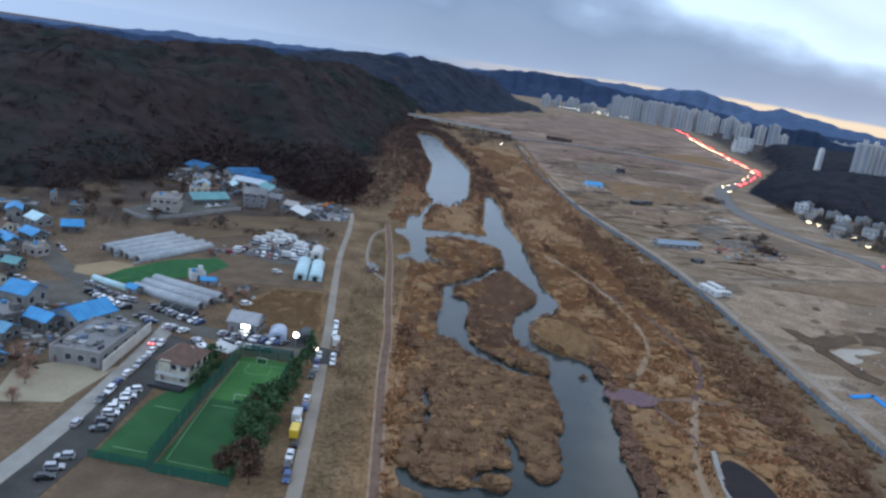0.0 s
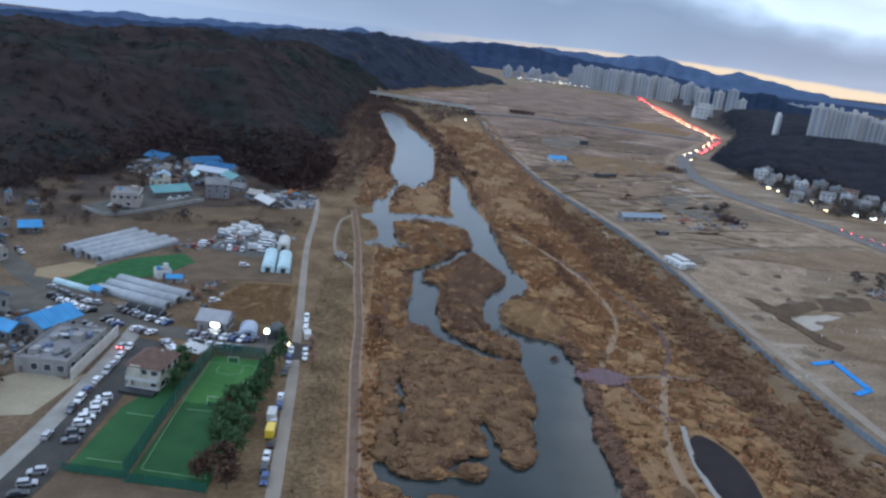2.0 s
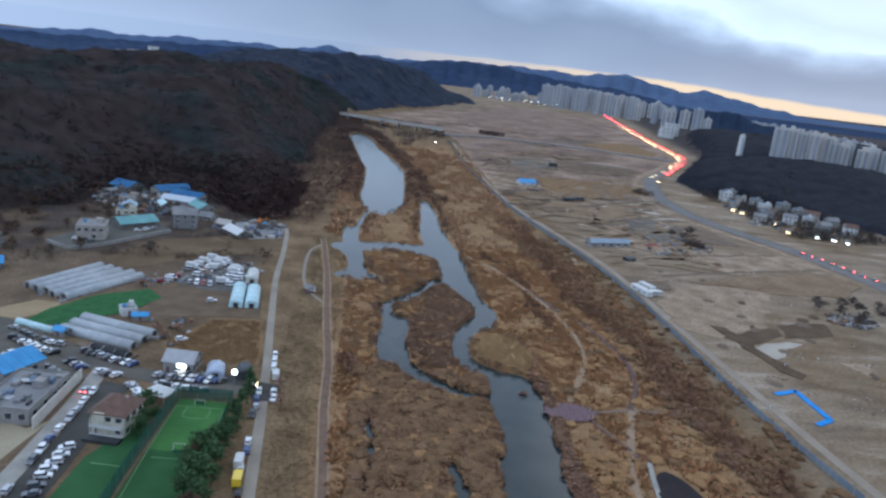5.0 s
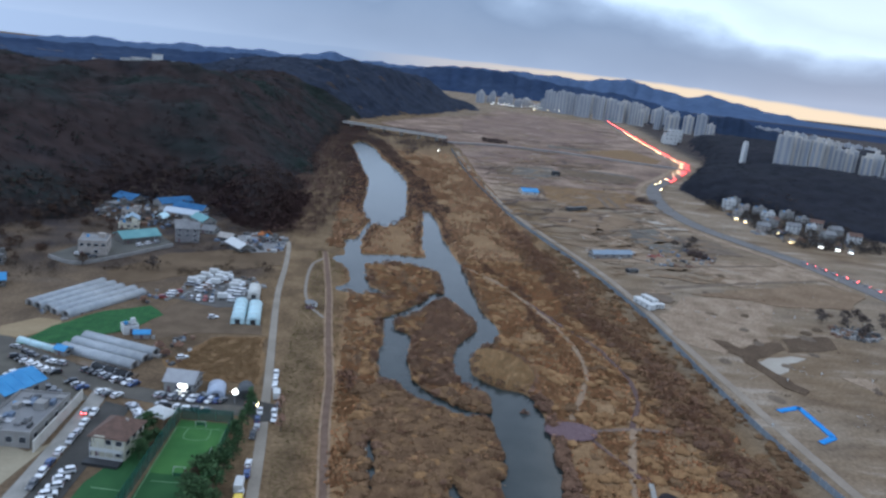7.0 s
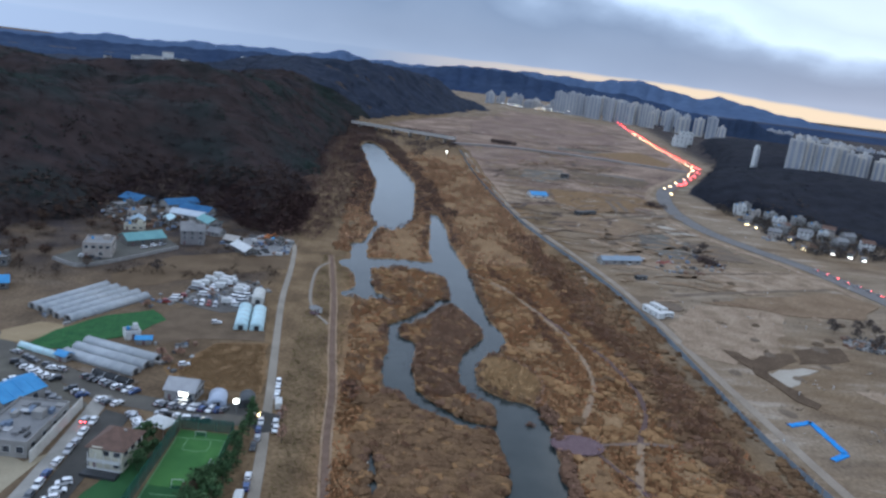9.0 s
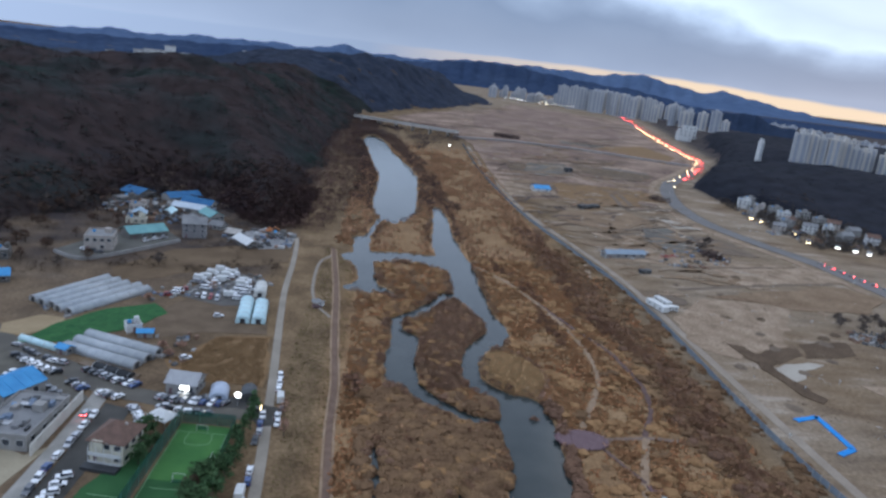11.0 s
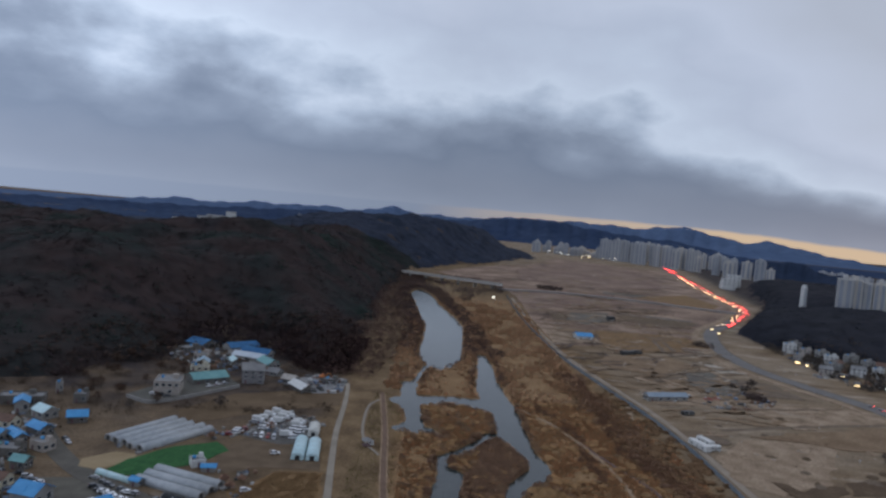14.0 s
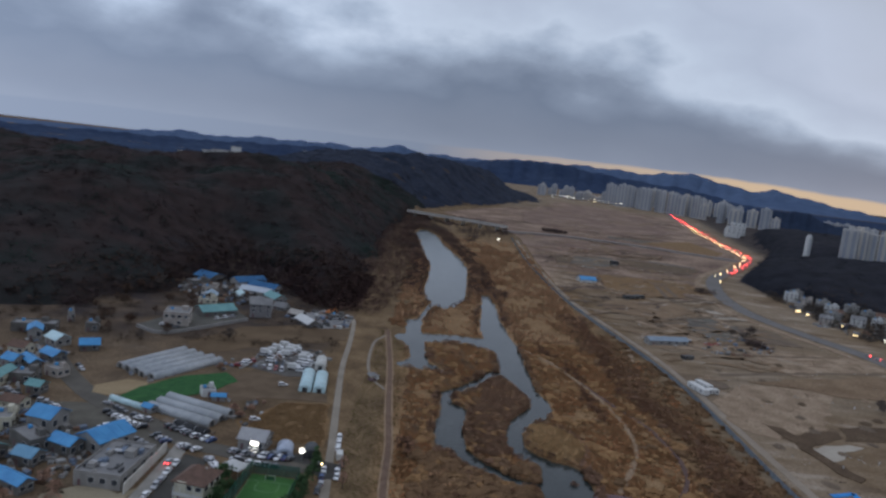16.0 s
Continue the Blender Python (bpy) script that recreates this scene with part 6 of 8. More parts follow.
# walled concrete yard and the blue-roofed houses round it
yard = house("depot", -90.5, 205.0, 14.5, 24.0, -3, 4.2, GREY, "flat", GREY_ROOF, "grey concrete depot with a parapet and a cluttered flat roof", "building", floors=1, wins=4)
ru = random.Random(31)
for i in range(26):
    ux, uy = ru.uniform(-6.6, 5.0), ru.uniform(-11, 9)
    sx, sy, sz = ru.uniform(0.7, 2.6), ru.uniform(0.7, 2.6), ru.uniform(0.3, 1.5)
    part("roof_unit", one_box(ux, ux + sx, uy, uy + sy, 4.285, 4.285 + sz, bevel=0.1), (GREY, STEEL, GREY_ROOF, DARK, SHADE_BLUE)[i % 5], yard)
wall_ob = thing("boundary_wall", -81.8, 206.5, 0, 0, "tall pale concrete boundary wall beside the lane", "wall")
seg = mesh_of("wall_panel", one_box(-0.2, 0.2, -1.96, 1.96, -0.4, 3.5, bevel=0.05), material("pale_wall_render", [(0.44, 0.42, 0.38), (0.54, 0.52, 0.47)], 0.3, 3, 0.85, 0.1))
for i in range(8):
    part("wall_panel", seg, None, wall_ob, at=pose(0.1 * i - 0.3, -14 + i * 4.0, 0, 0, 0, -1.5))
blue_houses = [
    (-101.8, 222.0, 11.5, 14.0, -26, 4.6, "gable", BLUE_ROOF, WHITE, "house with a broad bright blue sheet roof by the cross road"),
    (-126.4, 232.0, 9.5, 9.5, -13, 5.2, "gable", BLUE_ROOF, WHITE, "pale grey house with a bright blue pitched roof"),
    (-111.1, 214.5, 9.5, 6.2, -22, 4.2, "gable", BLUE_ROOF, GREY, "low grey house with a blue sheet roof"),
    (-117.7, 204.2, 7.4, 6.0, -15, 3.6, "gable", material("faded_blue_roof", [(0.10, 0.26, 0.40), (0.15, 0.33, 0.47)], 0.3, 4, 0.6, 0.1), GREY, "small house with a faded blue roof"),
    (-114.2, 188.6, 14.0, 5.0, -26, 3.4, "gable", BLUE_ROOF, GREY, "long shed with a vivid blue sheet roof"),
    (-123.5, 216.0, 14.0, 7.5, -36, 4.4, "flat", GREY_ROOF, GREY, "dark grey flat-roofed workshop"),
    (-140.0, 229.0, 6.0, 11.0, 20, 4.4, "flat", GREY_ROOF, CREAM, "cream flat-roofed house in the village"),
    (-131.0, 204.0, 9.0, 8.0, -20, 4.0, "gable", TEAL_ROOF, GREY, "grey house with a teal sheet roof"),
    (-146.8, 262.0, 6.0, 5.4, -8, 3.6, "gable", TEAL_ROOF, GREY, "small house with a pale teal roof"),
    (-164.9, 268.0, 5.0, 14.0, 2, 4.2, "gable", TEAL_ROOF, CREAM, "long cream house with a greenish sheet roof"),
    (-158.0, 274.0, 9.0, 9.0, 4, 3.4, "flat", GREY_ROOF, GREY, "grey flat-roofed village house"),
    (-164.8, 290.0, 11.5, 4.8, -41, 3.4, "gable", BLUE_ROOF, GREY, "narrow shed with a bright blue roof"),
    (-171.7, 289.0, 6.8, 6.8, -18, 3.4, "gable", BLUE_ROOF, WHITE, "small grey house with a blue roof"),
    (-160.9, 301.0, 10.0, 6.4, -30, 3.4, "gable", BLUE_ROOF, GREY, "grey house with a dull blue roof"),
    (-170.6, 323.4, 9.2, 7.6, -32, 3.6, "gable", CYAN, WHITE, "grey house with a pale cyan sheet roof"),
    (-154.6, 321.3, 8.4, 7.4, 25, 3.2, "gable", BLUE_ROOF, GREY, "low shed with a bright blue roof at the field edge"),
    (-185.3, 330.4, 6.2, 10.0, 27, 4.8, "gable", BLUE_ROOF, WHITE, "tall grey house with a blue roof"),
    (-191.5, 342.0, 20.0, 9.0, 15, 3.8, "flat", GREY_ROOF, GREY, "long grey flat-roofed building below the wood"),
    (-168.0, 352.7, 6.0, 9.0, 16, 4.0, "flat", GREY_ROOF, GREY, "small grey block at the foot of the wood"),
    (-184.9, 364.0, 3.0, 4.0, 29, 5.0, "flat", GREY_ROOF, WHITE, "slim white water tower block"),
    (-178.0, 306.0, 8.0, 7.0, -10, 3.6, "gable", BROWN_ROOF, CREAM, "cream house with a brown tiled roof"),
    (-150.0, 283.0, 8.0, 6.0, -25, 3.4, "flat", GREY_ROOF, STONE, "brown stone flat-roofed house"),
    (-145.5, 245.0, 8.0, 6.0, -10, 3.4, "gable", BROWN_ROOF, CREAM, "cream house with a dark brown roof"),
    (-157.0, 240.0, 8.0, 8.0, 10, 3.8, "gable", BLUE_ROOF, GREY, "grey house with a blue roof at the village edge"),
]
WEATHERED = material("weathered_wall", [(0.105, 0.10, 0.094), (0.17, 0.16, 0.148)], 0.3, 4, 0.9, 0.15)
for x, y, w, d, rz, h, rf, rm, wm_, lab in blue_houses:
    wm_ = {GREY: WEATHERED, WHITE: GREY}.get(wm_, wm_)
    house("village_house", x, y, w, d, rz, h, wm_, rf, rm, lab, "house", "village houses", wins=2, along=w >= d)

# hamlet at the foot of the wooded hill
house("stone_villa", -133.5, 378, 13, 15, 11, 6.8, STONE, "flat", GREY_ROOF, "two-storey stone-clad villa on a grassy terrace", "house", floors=2, wins=4, z=1.5)
house("teal_hall", -121.5, 406, 20.5, 12, 41, 3.4, WEATHERED, "gable", TEAL_ROOF, "low grey hall with a long teal sheet roof", "hall", wins=4, z=1.2)
house("slate_tower_house", -98.3, 420, 12.5, 12, 11, 8.0, material("slate_cladding", [(0.17, 0.165, 0.17), (0.23, 0.225, 0.225)], 0.3, 4, 0.8, 0.2), "gable", GREY_ROOF, "tall dark slate-clad house", "house", floors=3, wins=3)
FADED_BLUE = material("dark_blue_roof", [(0.030, 0.105, 0.235), (0.055, 0.16, 0.30)], 0.25, 4, 0.85, 0.1, spec=0.15)
hamlet = [
    (-128.4, 505, 22, 13, 42, 4.4, "gable", FADED_BLUE, WHITE, "long grey building with a dark blue roof by the wood"),
    (-115.0, 476, 22, 8, -16, 4.0, "gable", material("white_sheet_roof", [(0.40, 0.46, 0.52), (0.50, 0.55, 0.60)], 0.3, 4, 0.6, 0.1), WHITE, "long building with a pale white sheet roof by the wood"),
    (-113.0, 489, 21, 10, -16, 4.6, "gable", FADED_BLUE, WHITE, "narrow building with a blue roof by the wood"),
    (-124.1, 460.7, 6, 11, -4, 3.6, "gable", CYAN, WHITE, "small grey shed with a cyan roof"),
    (-156.5, 505, 16, 15, -27, 4.6, "gable", FADED_BLUE, GREY, "wide shed with a blue sheet roof under the trees"),
    (-159.0, 489, 9, 14, -31, 3.6, "flat", GREY_ROOF, GREY, "grey flat-roofed house under the trees"),
    (-138.1, 451, 7.5, 9, 14, 3.6, "gable", material("pale_blue_roof", [(0.26, 0.36, 0.44), (0.33, 0.43, 0.5)], 0.3, 4, 0.6, 0.1), CREAM, "cream house with a pale blue roof"),
    (-135.5, 437, 11, 6, 10, 3.4, "flat", GREY_ROOF, CREAM, "low cream building in the hamlet"),
    (-99.2, 462.6, 15, 9, -50, 4.0, "gable", TEAL_ROOF, WHITE, "grey building with a grey-teal roof"),
    (-145.0, 470, 9, 9, 5, 4.0, "flat", GREY_ROOF, STONE, "brown stone house in the hamlet"),
    (-108.0, 446, 8, 8, 20, 4.0, "gable", GREY_ROOF, GREY, "grey house behind the slate tower"),
    (-90.0, 440, 8, 7, -20, 3.6, "gable", GREY_ROOF, WHITE, "pale grey house beside the works yard"),
    (-68.2, 410.8, 17, 8, -53, 3.4, "gable", WHITE, GREY, "long white-roofed shed in the works yard"),
    (-77.7, 427, 8.5, 7, -19, 3.2, "gable", material("weathered_sheet", [(0.33, 0.30, 0.27), (0.42, 0.39, 0.35)], 0.3, 4, 0.7, 0.1), GREY, "weathered shed in the works yard"),
    (-54.0, 432, 9, 6, -10, 3.2, "flat", GREY_ROOF, GREY, "low grey office in the works yard"),
]
for x, y, w, d, rz, h, rf, rm, wm_, lab in hamlet:
    wm_ = {GREY: WEATHERED, WHITE: GREY}.get(wm_, wm_)
    house("hamlet_house", x, y, w, d, rz, h * 0.72, wm_, rf, rm, lab, "house", "hamlet below the wood", wins=3, along=w >= d, z=max(0.0, float(heights([(x, y)])[0]) * 0.3))
house("farm_hut", -85.4, 279.5, 5.4, 5.5, 30, 2.6, WHITE, "flat", GREY_ROOF, "small white hut between the plots", "hut", wins=1)
house("farm_hut", -79.4, 274.5, 5.4, 3.0, 13, 2.2, GREY, "gable", BLUE_ROOF, "low blue-roofed shelter between the plots", "hut", wins=1)

# white canopy tent, pavilion and viewing deck
canopy = thing("canopy_tent", -55.0, 212.0, 0, -25, "white pointed canopy tent beside the pitch", "tent")
bm = bmesh.new()
hip(bm, 7.5, 6, 2.7, 1.7, 0.1, 0.25)
part("canopy", bm, WHITE, canopy)
leg = mesh_of("leg", rod(bmesh.new(), (0, 0, -0.2), (0, 0, 2.75), 0.07), STEEL)
for sx in (-3.5, 3.5):
    for sy in (-2.8, 2.8):
        part("leg", leg, None, canopy, at=pose(sx, sy, 0))
pav = thing("pavilion", -20.9, 322.5, float(heights([(-20.9, 322.5)])[0]), 15, "small pale-roofed pavilion beside the footpath", "pavilion")
bm = bmesh.new()
hip(bm, 3.4, 3.4, 2.5, 1.4, 0.5, 0.15)
part("roof", bm, GREY_ROOF, pav)
part("floor_deck", one_box(-1.8, 1.8, -1.8, 1.8, -0.3, 0.45), TIMBER, pav)
leg = mesh_of("post", one_box(-0.1, 0.1, -0.1, 0.1, 0.452, 2.6), TIMBER)
for sx in (-1.5, 1.5):
    for sy in (-1.5, 1.5):
        part("post", leg, None, pav, at=pose(sx, sy, 0))
small = thing("tool_box", -19.0, 324.5, float(heights([(-19.0, 324.5)])[0]), 40, "small white cabin beside the pavilion", "cabin")
part("body", one_box(-1.0, 1.0, -0.8, 0.8, -0.3, 1.9, bevel=0.06), WHITE, small)
part("roof", one_box(-1.15, 1.15, -0.95, 0.95, 1.902, 2.05), GREY_ROOF, small)

deck = thing("viewing_deck", 73.4, 220.2, -0.2, 0, "oval purplish timber viewing deck over the river bank", "deck")
for i in range(22):
    u0, u1 = -1 + 2 * i / 22, -1 + 2 * (i + 0.93) / 22
    um = (u0 + u1) / 2
    hw = 6.3 * math.sqrt(max(0.02, 1 - um * um))
    part("plank", one_box(u0 * 8.8, u1 * 8.8, -hw, hw, 0.35, 0.5), TIMBER, deck)
part("bearer", one_box(-7.5, 7.5, -2.2, -1.9, -1.6, 0.348), TIMBER, deck)
part("bearer", one_box(-7.5, 7.5, 1.9, 2.2, -1.6, 0.348), TIMBER, deck)
for i in range(18):
    a = math.radians(20 + i * 17)
    part("rail_post", one_box(8.7 * math.cos(a) - 0.06, 8.7 * math.cos(a) + 0.06, 6.2 * math.sin(a) - 0.06, 6.2 * math.sin(a) + 0.06, 0.3, 1.4), TIMBER, deck)
step_deck = thing("small_deck", 89.8, 195.0, float(heights([(89.8, 195.0)])[0]), 5, "small purplish timber deck at the pond edge", "deck")
for i in range(8):
    part("plank", one_box(-2.8, 2.8, -1.9 + i * 0.48, -1.9 + i * 0.48 + 0.44, 0.1, 0.32), TIMBER, step_deck)
# the dark round pond with its pale curb
pond_ring = [(92.8 + (6.5 + 0.5 * math.sin(3 * a)) * math.cos(a), 166.5 + 20.3 * math.sin(a)) for a in [6.2832 * i / 36 for i in range(36)]]
patch("pond", pond_ring, material("dark_pond_water", [(0.022, 0.018, 0.02), (0.034, 0.027, 0.028)], 0.1, 1, 0.8, 0.05, spec=0.1), "dark still pond with a brown bottom", "pond", z=0.03)
strip("pond_curb", [(90.2, 191.5), (87.6, 180.3), (86.1, 169), (86.0, 156.5), (87.6, 146)], 0.75, CONCRETE, "pale concrete curb of the pond", "kerb", lift=0.45, step=2)


def clutter(name, ring, n, mats, label, seed, lift=0.1, size=1.0):
    """Crates, pallets, tanks and sheeting lying about a yard, joined per material."""
    rs = random.Random(seed)
    xs, ys = [p[0] for p in ring], [p[1] for p in ring]
    pts = []
    while len(pts) < n:
        x, y = rs.uniform(min(xs), max(xs)), rs.uniform(min(ys), max(ys))
        if inside(np.array([x]), np.array([y]), ring)[0]:
            pts.append((x, y))
    zs = heights(pts)
    for k, mat in enumerate(mats):
        verts, faces = [], []
        for (x, y), z in list(zip(pts, zs))[k::len(mats)]:
            a, w, d, h = rs.uniform(0, 3.14), size * rs.uniform(0.4, 1.6), size * rs.uniform(0.4, 1.1), size * rs.uniform(0.3, 1.3)
            c, s_ = math.cos(a), math.sin(a)
            b0 = len(verts)
            for hz, q in ((-0.3, 1.0), (h, 0.92)):
                for u, v in ((-w, -d), (w, -d), (w, d), (-w, d)):
                    verts.append((x + (u * c - v * s_) * q, y + (u * s_ + v * c) * q, z + lift + hz))
            faces += [(b0 + 4, b0 + 5, b0 + 6, b0 + 7)] + [(b0 + i, b0 + (i + 1) % 4, b0 + 4 + (i + 1) % 4, b0 + 4 + i) for i in range(4)]
        me = bpy.data.meshes.new(name)
        me.from_pydata(verts, [], faces)
        me.materials.append(mat)
        tagged(new(name, me), label, "clutter", kind="stuff")


BITS = [material("scrap_pale", [(0.20, 0.20, 0.195), (0.42, 0.42, 0.41)], 0.5, 3, 0.8, 0.2, island=0.4), GREY, material("scrap_dark", [(0.05, 0.05, 0.052), (0.10, 0.095, 0.09)], 0.5, 3, 0.8, 0.2, island=0.3), material("scrap_rust", [(0.14, 0.085, 0.06), (0.22, 0.14, 0.10)], 0.5, 3, 0.9, 0.2, island=0.3), SHADE_BLUE]
clutter("yard_clutter", [(-175, 480), (-140, 520), (-105, 500), (-88, 455), (-110, 440), (-150, 445)], 230, [BITS[2], BITS[0], BITS[3], BITS[1], BITS[2], BITS[4]], "crates, tanks and sheeting heaped about the hamlet", 1, size=1.3)
clutter("works_clutter", [(-84, 424), (-60, 404), (-44, 412), (-45, 444), (-66, 448)], 55, [BITS[2], BITS[0], BITS[3], BITS[2], BITS[4]], "machine parts and materials in the works yard", 2, size=1.3)
clutter("village_clutter", [(-150, 212), (-112, 180), (-100, 200), (-98, 212), (-112, 232), (-160, 255), (-190, 310), (-185, 330), (-165, 310), (-150, 262)], 330, BITS, "junk, pots and tanks between the village houses", 3)
clutter("van_yard_clutter", [(-90, 312), (-80, 335), (-64, 366), (-52, 356), (-44, 348), (-44, 340)], 60, BITS, "crates and scrap at the edge of the van yard", 4)
clutter("field_clutter", [(-75, 256), (-62, 250), (-55, 268), (-64, 282), (-80, 272)], 26, BITS, "crates and tools at the field corner", 5, size=0.8)
clutter("site_clutter", [(160, 480), (235, 512), (250, 480), (215, 450), (165, 452)], 60, BITS, "pallets and scrap on the works plot", 6, size=1.2)
clutter("greenhouse_clutter", [(-128, 296), (-112, 286), (-98, 318), (-88, 330), (-84, 322)], 40, BITS, "crates stacked by the greenhouse ends", 7, size=0.8)
clutter("grey_debris", [(240, 338), (246, 351), (268, 356), (272, 340), (253, 330)], 90, [BITS[2], GREY, BITS[3], BITS[2]], "grey heap of dumped sheeting and branches on the building land", 9, size=1.1)
clutter("town_clutter", [(350, 700), (372, 690), (425, 600), (400, 560), (345, 560), (330, 600), (345, 650)], 120, BITS, "parked vehicles and signs around the roadside houses", 8, size=1.6)

tunnel("shade_tunnel", -79.5, 242.5, 15, 3.4, -24.5, 2.2, material("black_shade_net", [(0.03, 0.032, 0.034), (0.05, 0.052, 0.055)], 0.5, 4, 0.9, 0.2), "low tunnel under black shade netting beside the greenhouses", "", "greenhouse")

# ---- fences, pitch furniture, lamps ----
NET = bpy.data.materials.new("green_net")
NET.use_nodes = True
nn, nl = NET.node_tree.nodes, NET.node_tree.links
nb = nn["Principled BSDF"]
nb.inputs["Base Color"].default_value, nb.inputs["Roughness"].default_value = (0.015, 0.11, 0.085, 1), 0.9
nt, nm = nn.new("ShaderNodeBsdfTransparent"), nn.new("ShaderNodeMixShader")
nm.inputs[0].default_value = 0.45
nl.new(nt.outputs[0], nm.inputs[1])
nl.new(nb.outputs[0], nm.inputs[2])
nl.new(nm.outputs[0], nn["Material Output"].inputs[0])
POST_GREEN = material("green_post_paint", [(0.03, 0.10, 0.07), (0.045, 0.13, 0.09)], 1, 5, 0.6, 0)


def net_fence(pts, tall, label):
    ob = thing("net_fence", pts[0][0], pts[0][1], 0.15, 0, label, "fence", "green nets round the pitches")
    post = mesh_of("post", rod(bmesh.new(), (0, 0, -0.5), (0, 0, tall + 0.1), 0.08), POST_GREEN)
    ox, oy = pts[0]
    for (ax, ay), (bx, by) in zip(pts, pts[1:]):
        ln, ang = math.hypot(bx - ax, by - ay), math.degrees(math.atan2(by - ay, bx - ax))
        n = max(1, round(ln / 5))
        panel = mesh_of("net", one_box(0.1, ln / n - 0.1, -0.02, 0.02, 0.05, tall), NET)
        for i in range(n):
            u = i / n
            at = pose(ax + (bx - ax) * u - ox, ay + (by - ay) * u - oy, 0, 0, 0, ang)
            part("post", post, None, ob, at=at)
            part("net", panel, None, ob, at=at)
    part("post", post, None, ob, at=pose(pts[-1][0] - ox, pts[-1][1] - oy, 0))
    return ob


net_fence([(-52.8, 147), (-52.2, 170), (-51, 192), (-49.8, 213.3)], 5.0, "tall green net fence dividing the two pitches")
net_fence([(-49.6, 213.6), (-34.0, 212.6)], 4.0, "green net fence at the road end of the pitch")
net_fence([(-34.0, 212.2), (-34.3, 190)], 4.0, "green net fence below the conifers")
net_fence([(-67, 149.6), (-53, 147.9)], 2.2, "low green net fence at the dirt plot")
net_fence([(-52.4, 146.9), (-34.4, 144.9)], 2.6, "low green net fence at the end of the large pitch")
LINE = material("pitch_line", [(0.17, 0.30, 0.15), (0.24, 0.37, 0.22)], 0.5, 4, 0.9, 0)
for pts, lab in [([(-48.6, 180), (-35.0, 179.4)], "worn white line across the pitch"), ([(-49.9, 208.5), (-36.0, 208)], "worn white goal line"), ([(-50.3, 152), (-35.4, 150)], "worn white goal line"),
                 ([(-50.6, 152), (-50.4, 180), (-49.4, 208)], "worn white touchline"), ([(-36, 150), (-35.6, 180), (-35.6, 208)], "worn white touchline"), ([(-46, 208), (-46, 202), (-39.5, 202), (-39.5, 208)], "worn white goal area line"), ([(-63.8, 155), (-55, 154)], "worn white line on the small pitch"), ([(-62.2, 176), (-54.5, 175)], "worn white line on the small pitch")]:
    strip("trim_line", pts, 0.09, LINE, lab, "line", lift=0.24, step=3)


def goal(x, y, rz, label):
    ob = thing("goal", x, y, 0.18, rz, label, "goal", "goals on the turf")
    for s in (-1.5, 1.5):
        part("post", rod(bmesh.new(), (s, 0, 0), (s, 0, 2.0), 0.06), WHITE, ob)
        part("stay", rod(bmesh.new(), (s, 0, 2.0), (s, 1.1, 0), 0.04), WHITE, ob)
    part("crossbar", rod(bmesh.new(), (-1.5, 0, 2.0), (1.5, 0, 2.0), 0.06), WHITE, ob)
    part("net", one_box(-1.45, 1.45, 1.1, 1.12, 0, 0.9), NET, ob)
    return ob


goal(-42.8, 209.0, 0, "white metal goal at the road end of the pitch")
goal(-36.6, 193.5, -90, "white metal goal standing at the side of the pitch")
goal(-42.5, 184.0, 180, "white metal goal at mid pitch")

SHEET = material("blue_grey_sheet", [(0.125, 0.156, 0.188), (0.180, 0.212, 0.240)], 0.06, 2, 0.55, 0.1)
fence_line = curve_line([(107, 1000), (104, 800), (107, 690), (114, 575), (127, 480), (137, 415), (142, 360), (143, 312), (142.6, 275), (142.6, 243), (143.6, 217), (145.6, 196), (148, 170), (152, 110), (155, 60)], 3.6)
sf = thing("site_fence", 145, 250, 0, 0, "long blue-grey sheet metal fence round the building land", "fence")
sheet = mesh_of("panel", one_box(-1.8, 1.8, -0.04, 0.04, 0.05, 2.3), SHEET)
fpost = mesh_of("post", rod(bmesh.new(), (0, 0, -0.4), (0, 0, 2.45), 0.07, sides=5), STEEL)
far_bm = bmesh.new()
for i, (p, q) in enumerate(zip(fence_line, fence_line[1:])):
    mid, ang = (p + q) / 2, math.degrees(math.atan2(q.y - p.y, q.x - p.x))
    zz = float(heights([mid])[0])
    if mid.y < 640:
        part("panel", sheet, None, sf, at=pose(mid.x - 145, mid.y - 250, zz, 0, 0, ang))
        part("post", fpost, None, sf, at=pose(p.x - 145, p.y - 250, zz, 0, 0, ang))
    else:
        b0 = len(far_bm.verts)
        box(far_bm, -1.8, 1.8, -0.04, 0.04, 0.05, 2.3)
        far_bm.verts.ensure_lookup_table()
        bmesh.ops.transform(far_bm, matrix=pose(mid.x - 145, mid.y - 250, zz, 0, 0, ang), verts=far_bm.verts[b0:])
tagged(part("far_panel", far_bm, SHEET, sf), kind="stuff")

LAMP_WHITE = lamp_glow("flood_white", (1.0, 0.97, 0.88), 14.0)
LAMP_WARM = lamp_glow("window_warm", (1.0, 0.72, 0.36), 15.0)
HEAD_GLOW = lamp_glow("headlight_glow", (1.0, 0.72, 0.32), 44.0)
TAIL_GLOW = lamp_glow("brake_glow", (1.0, 0.035, 0.035), 85.0)


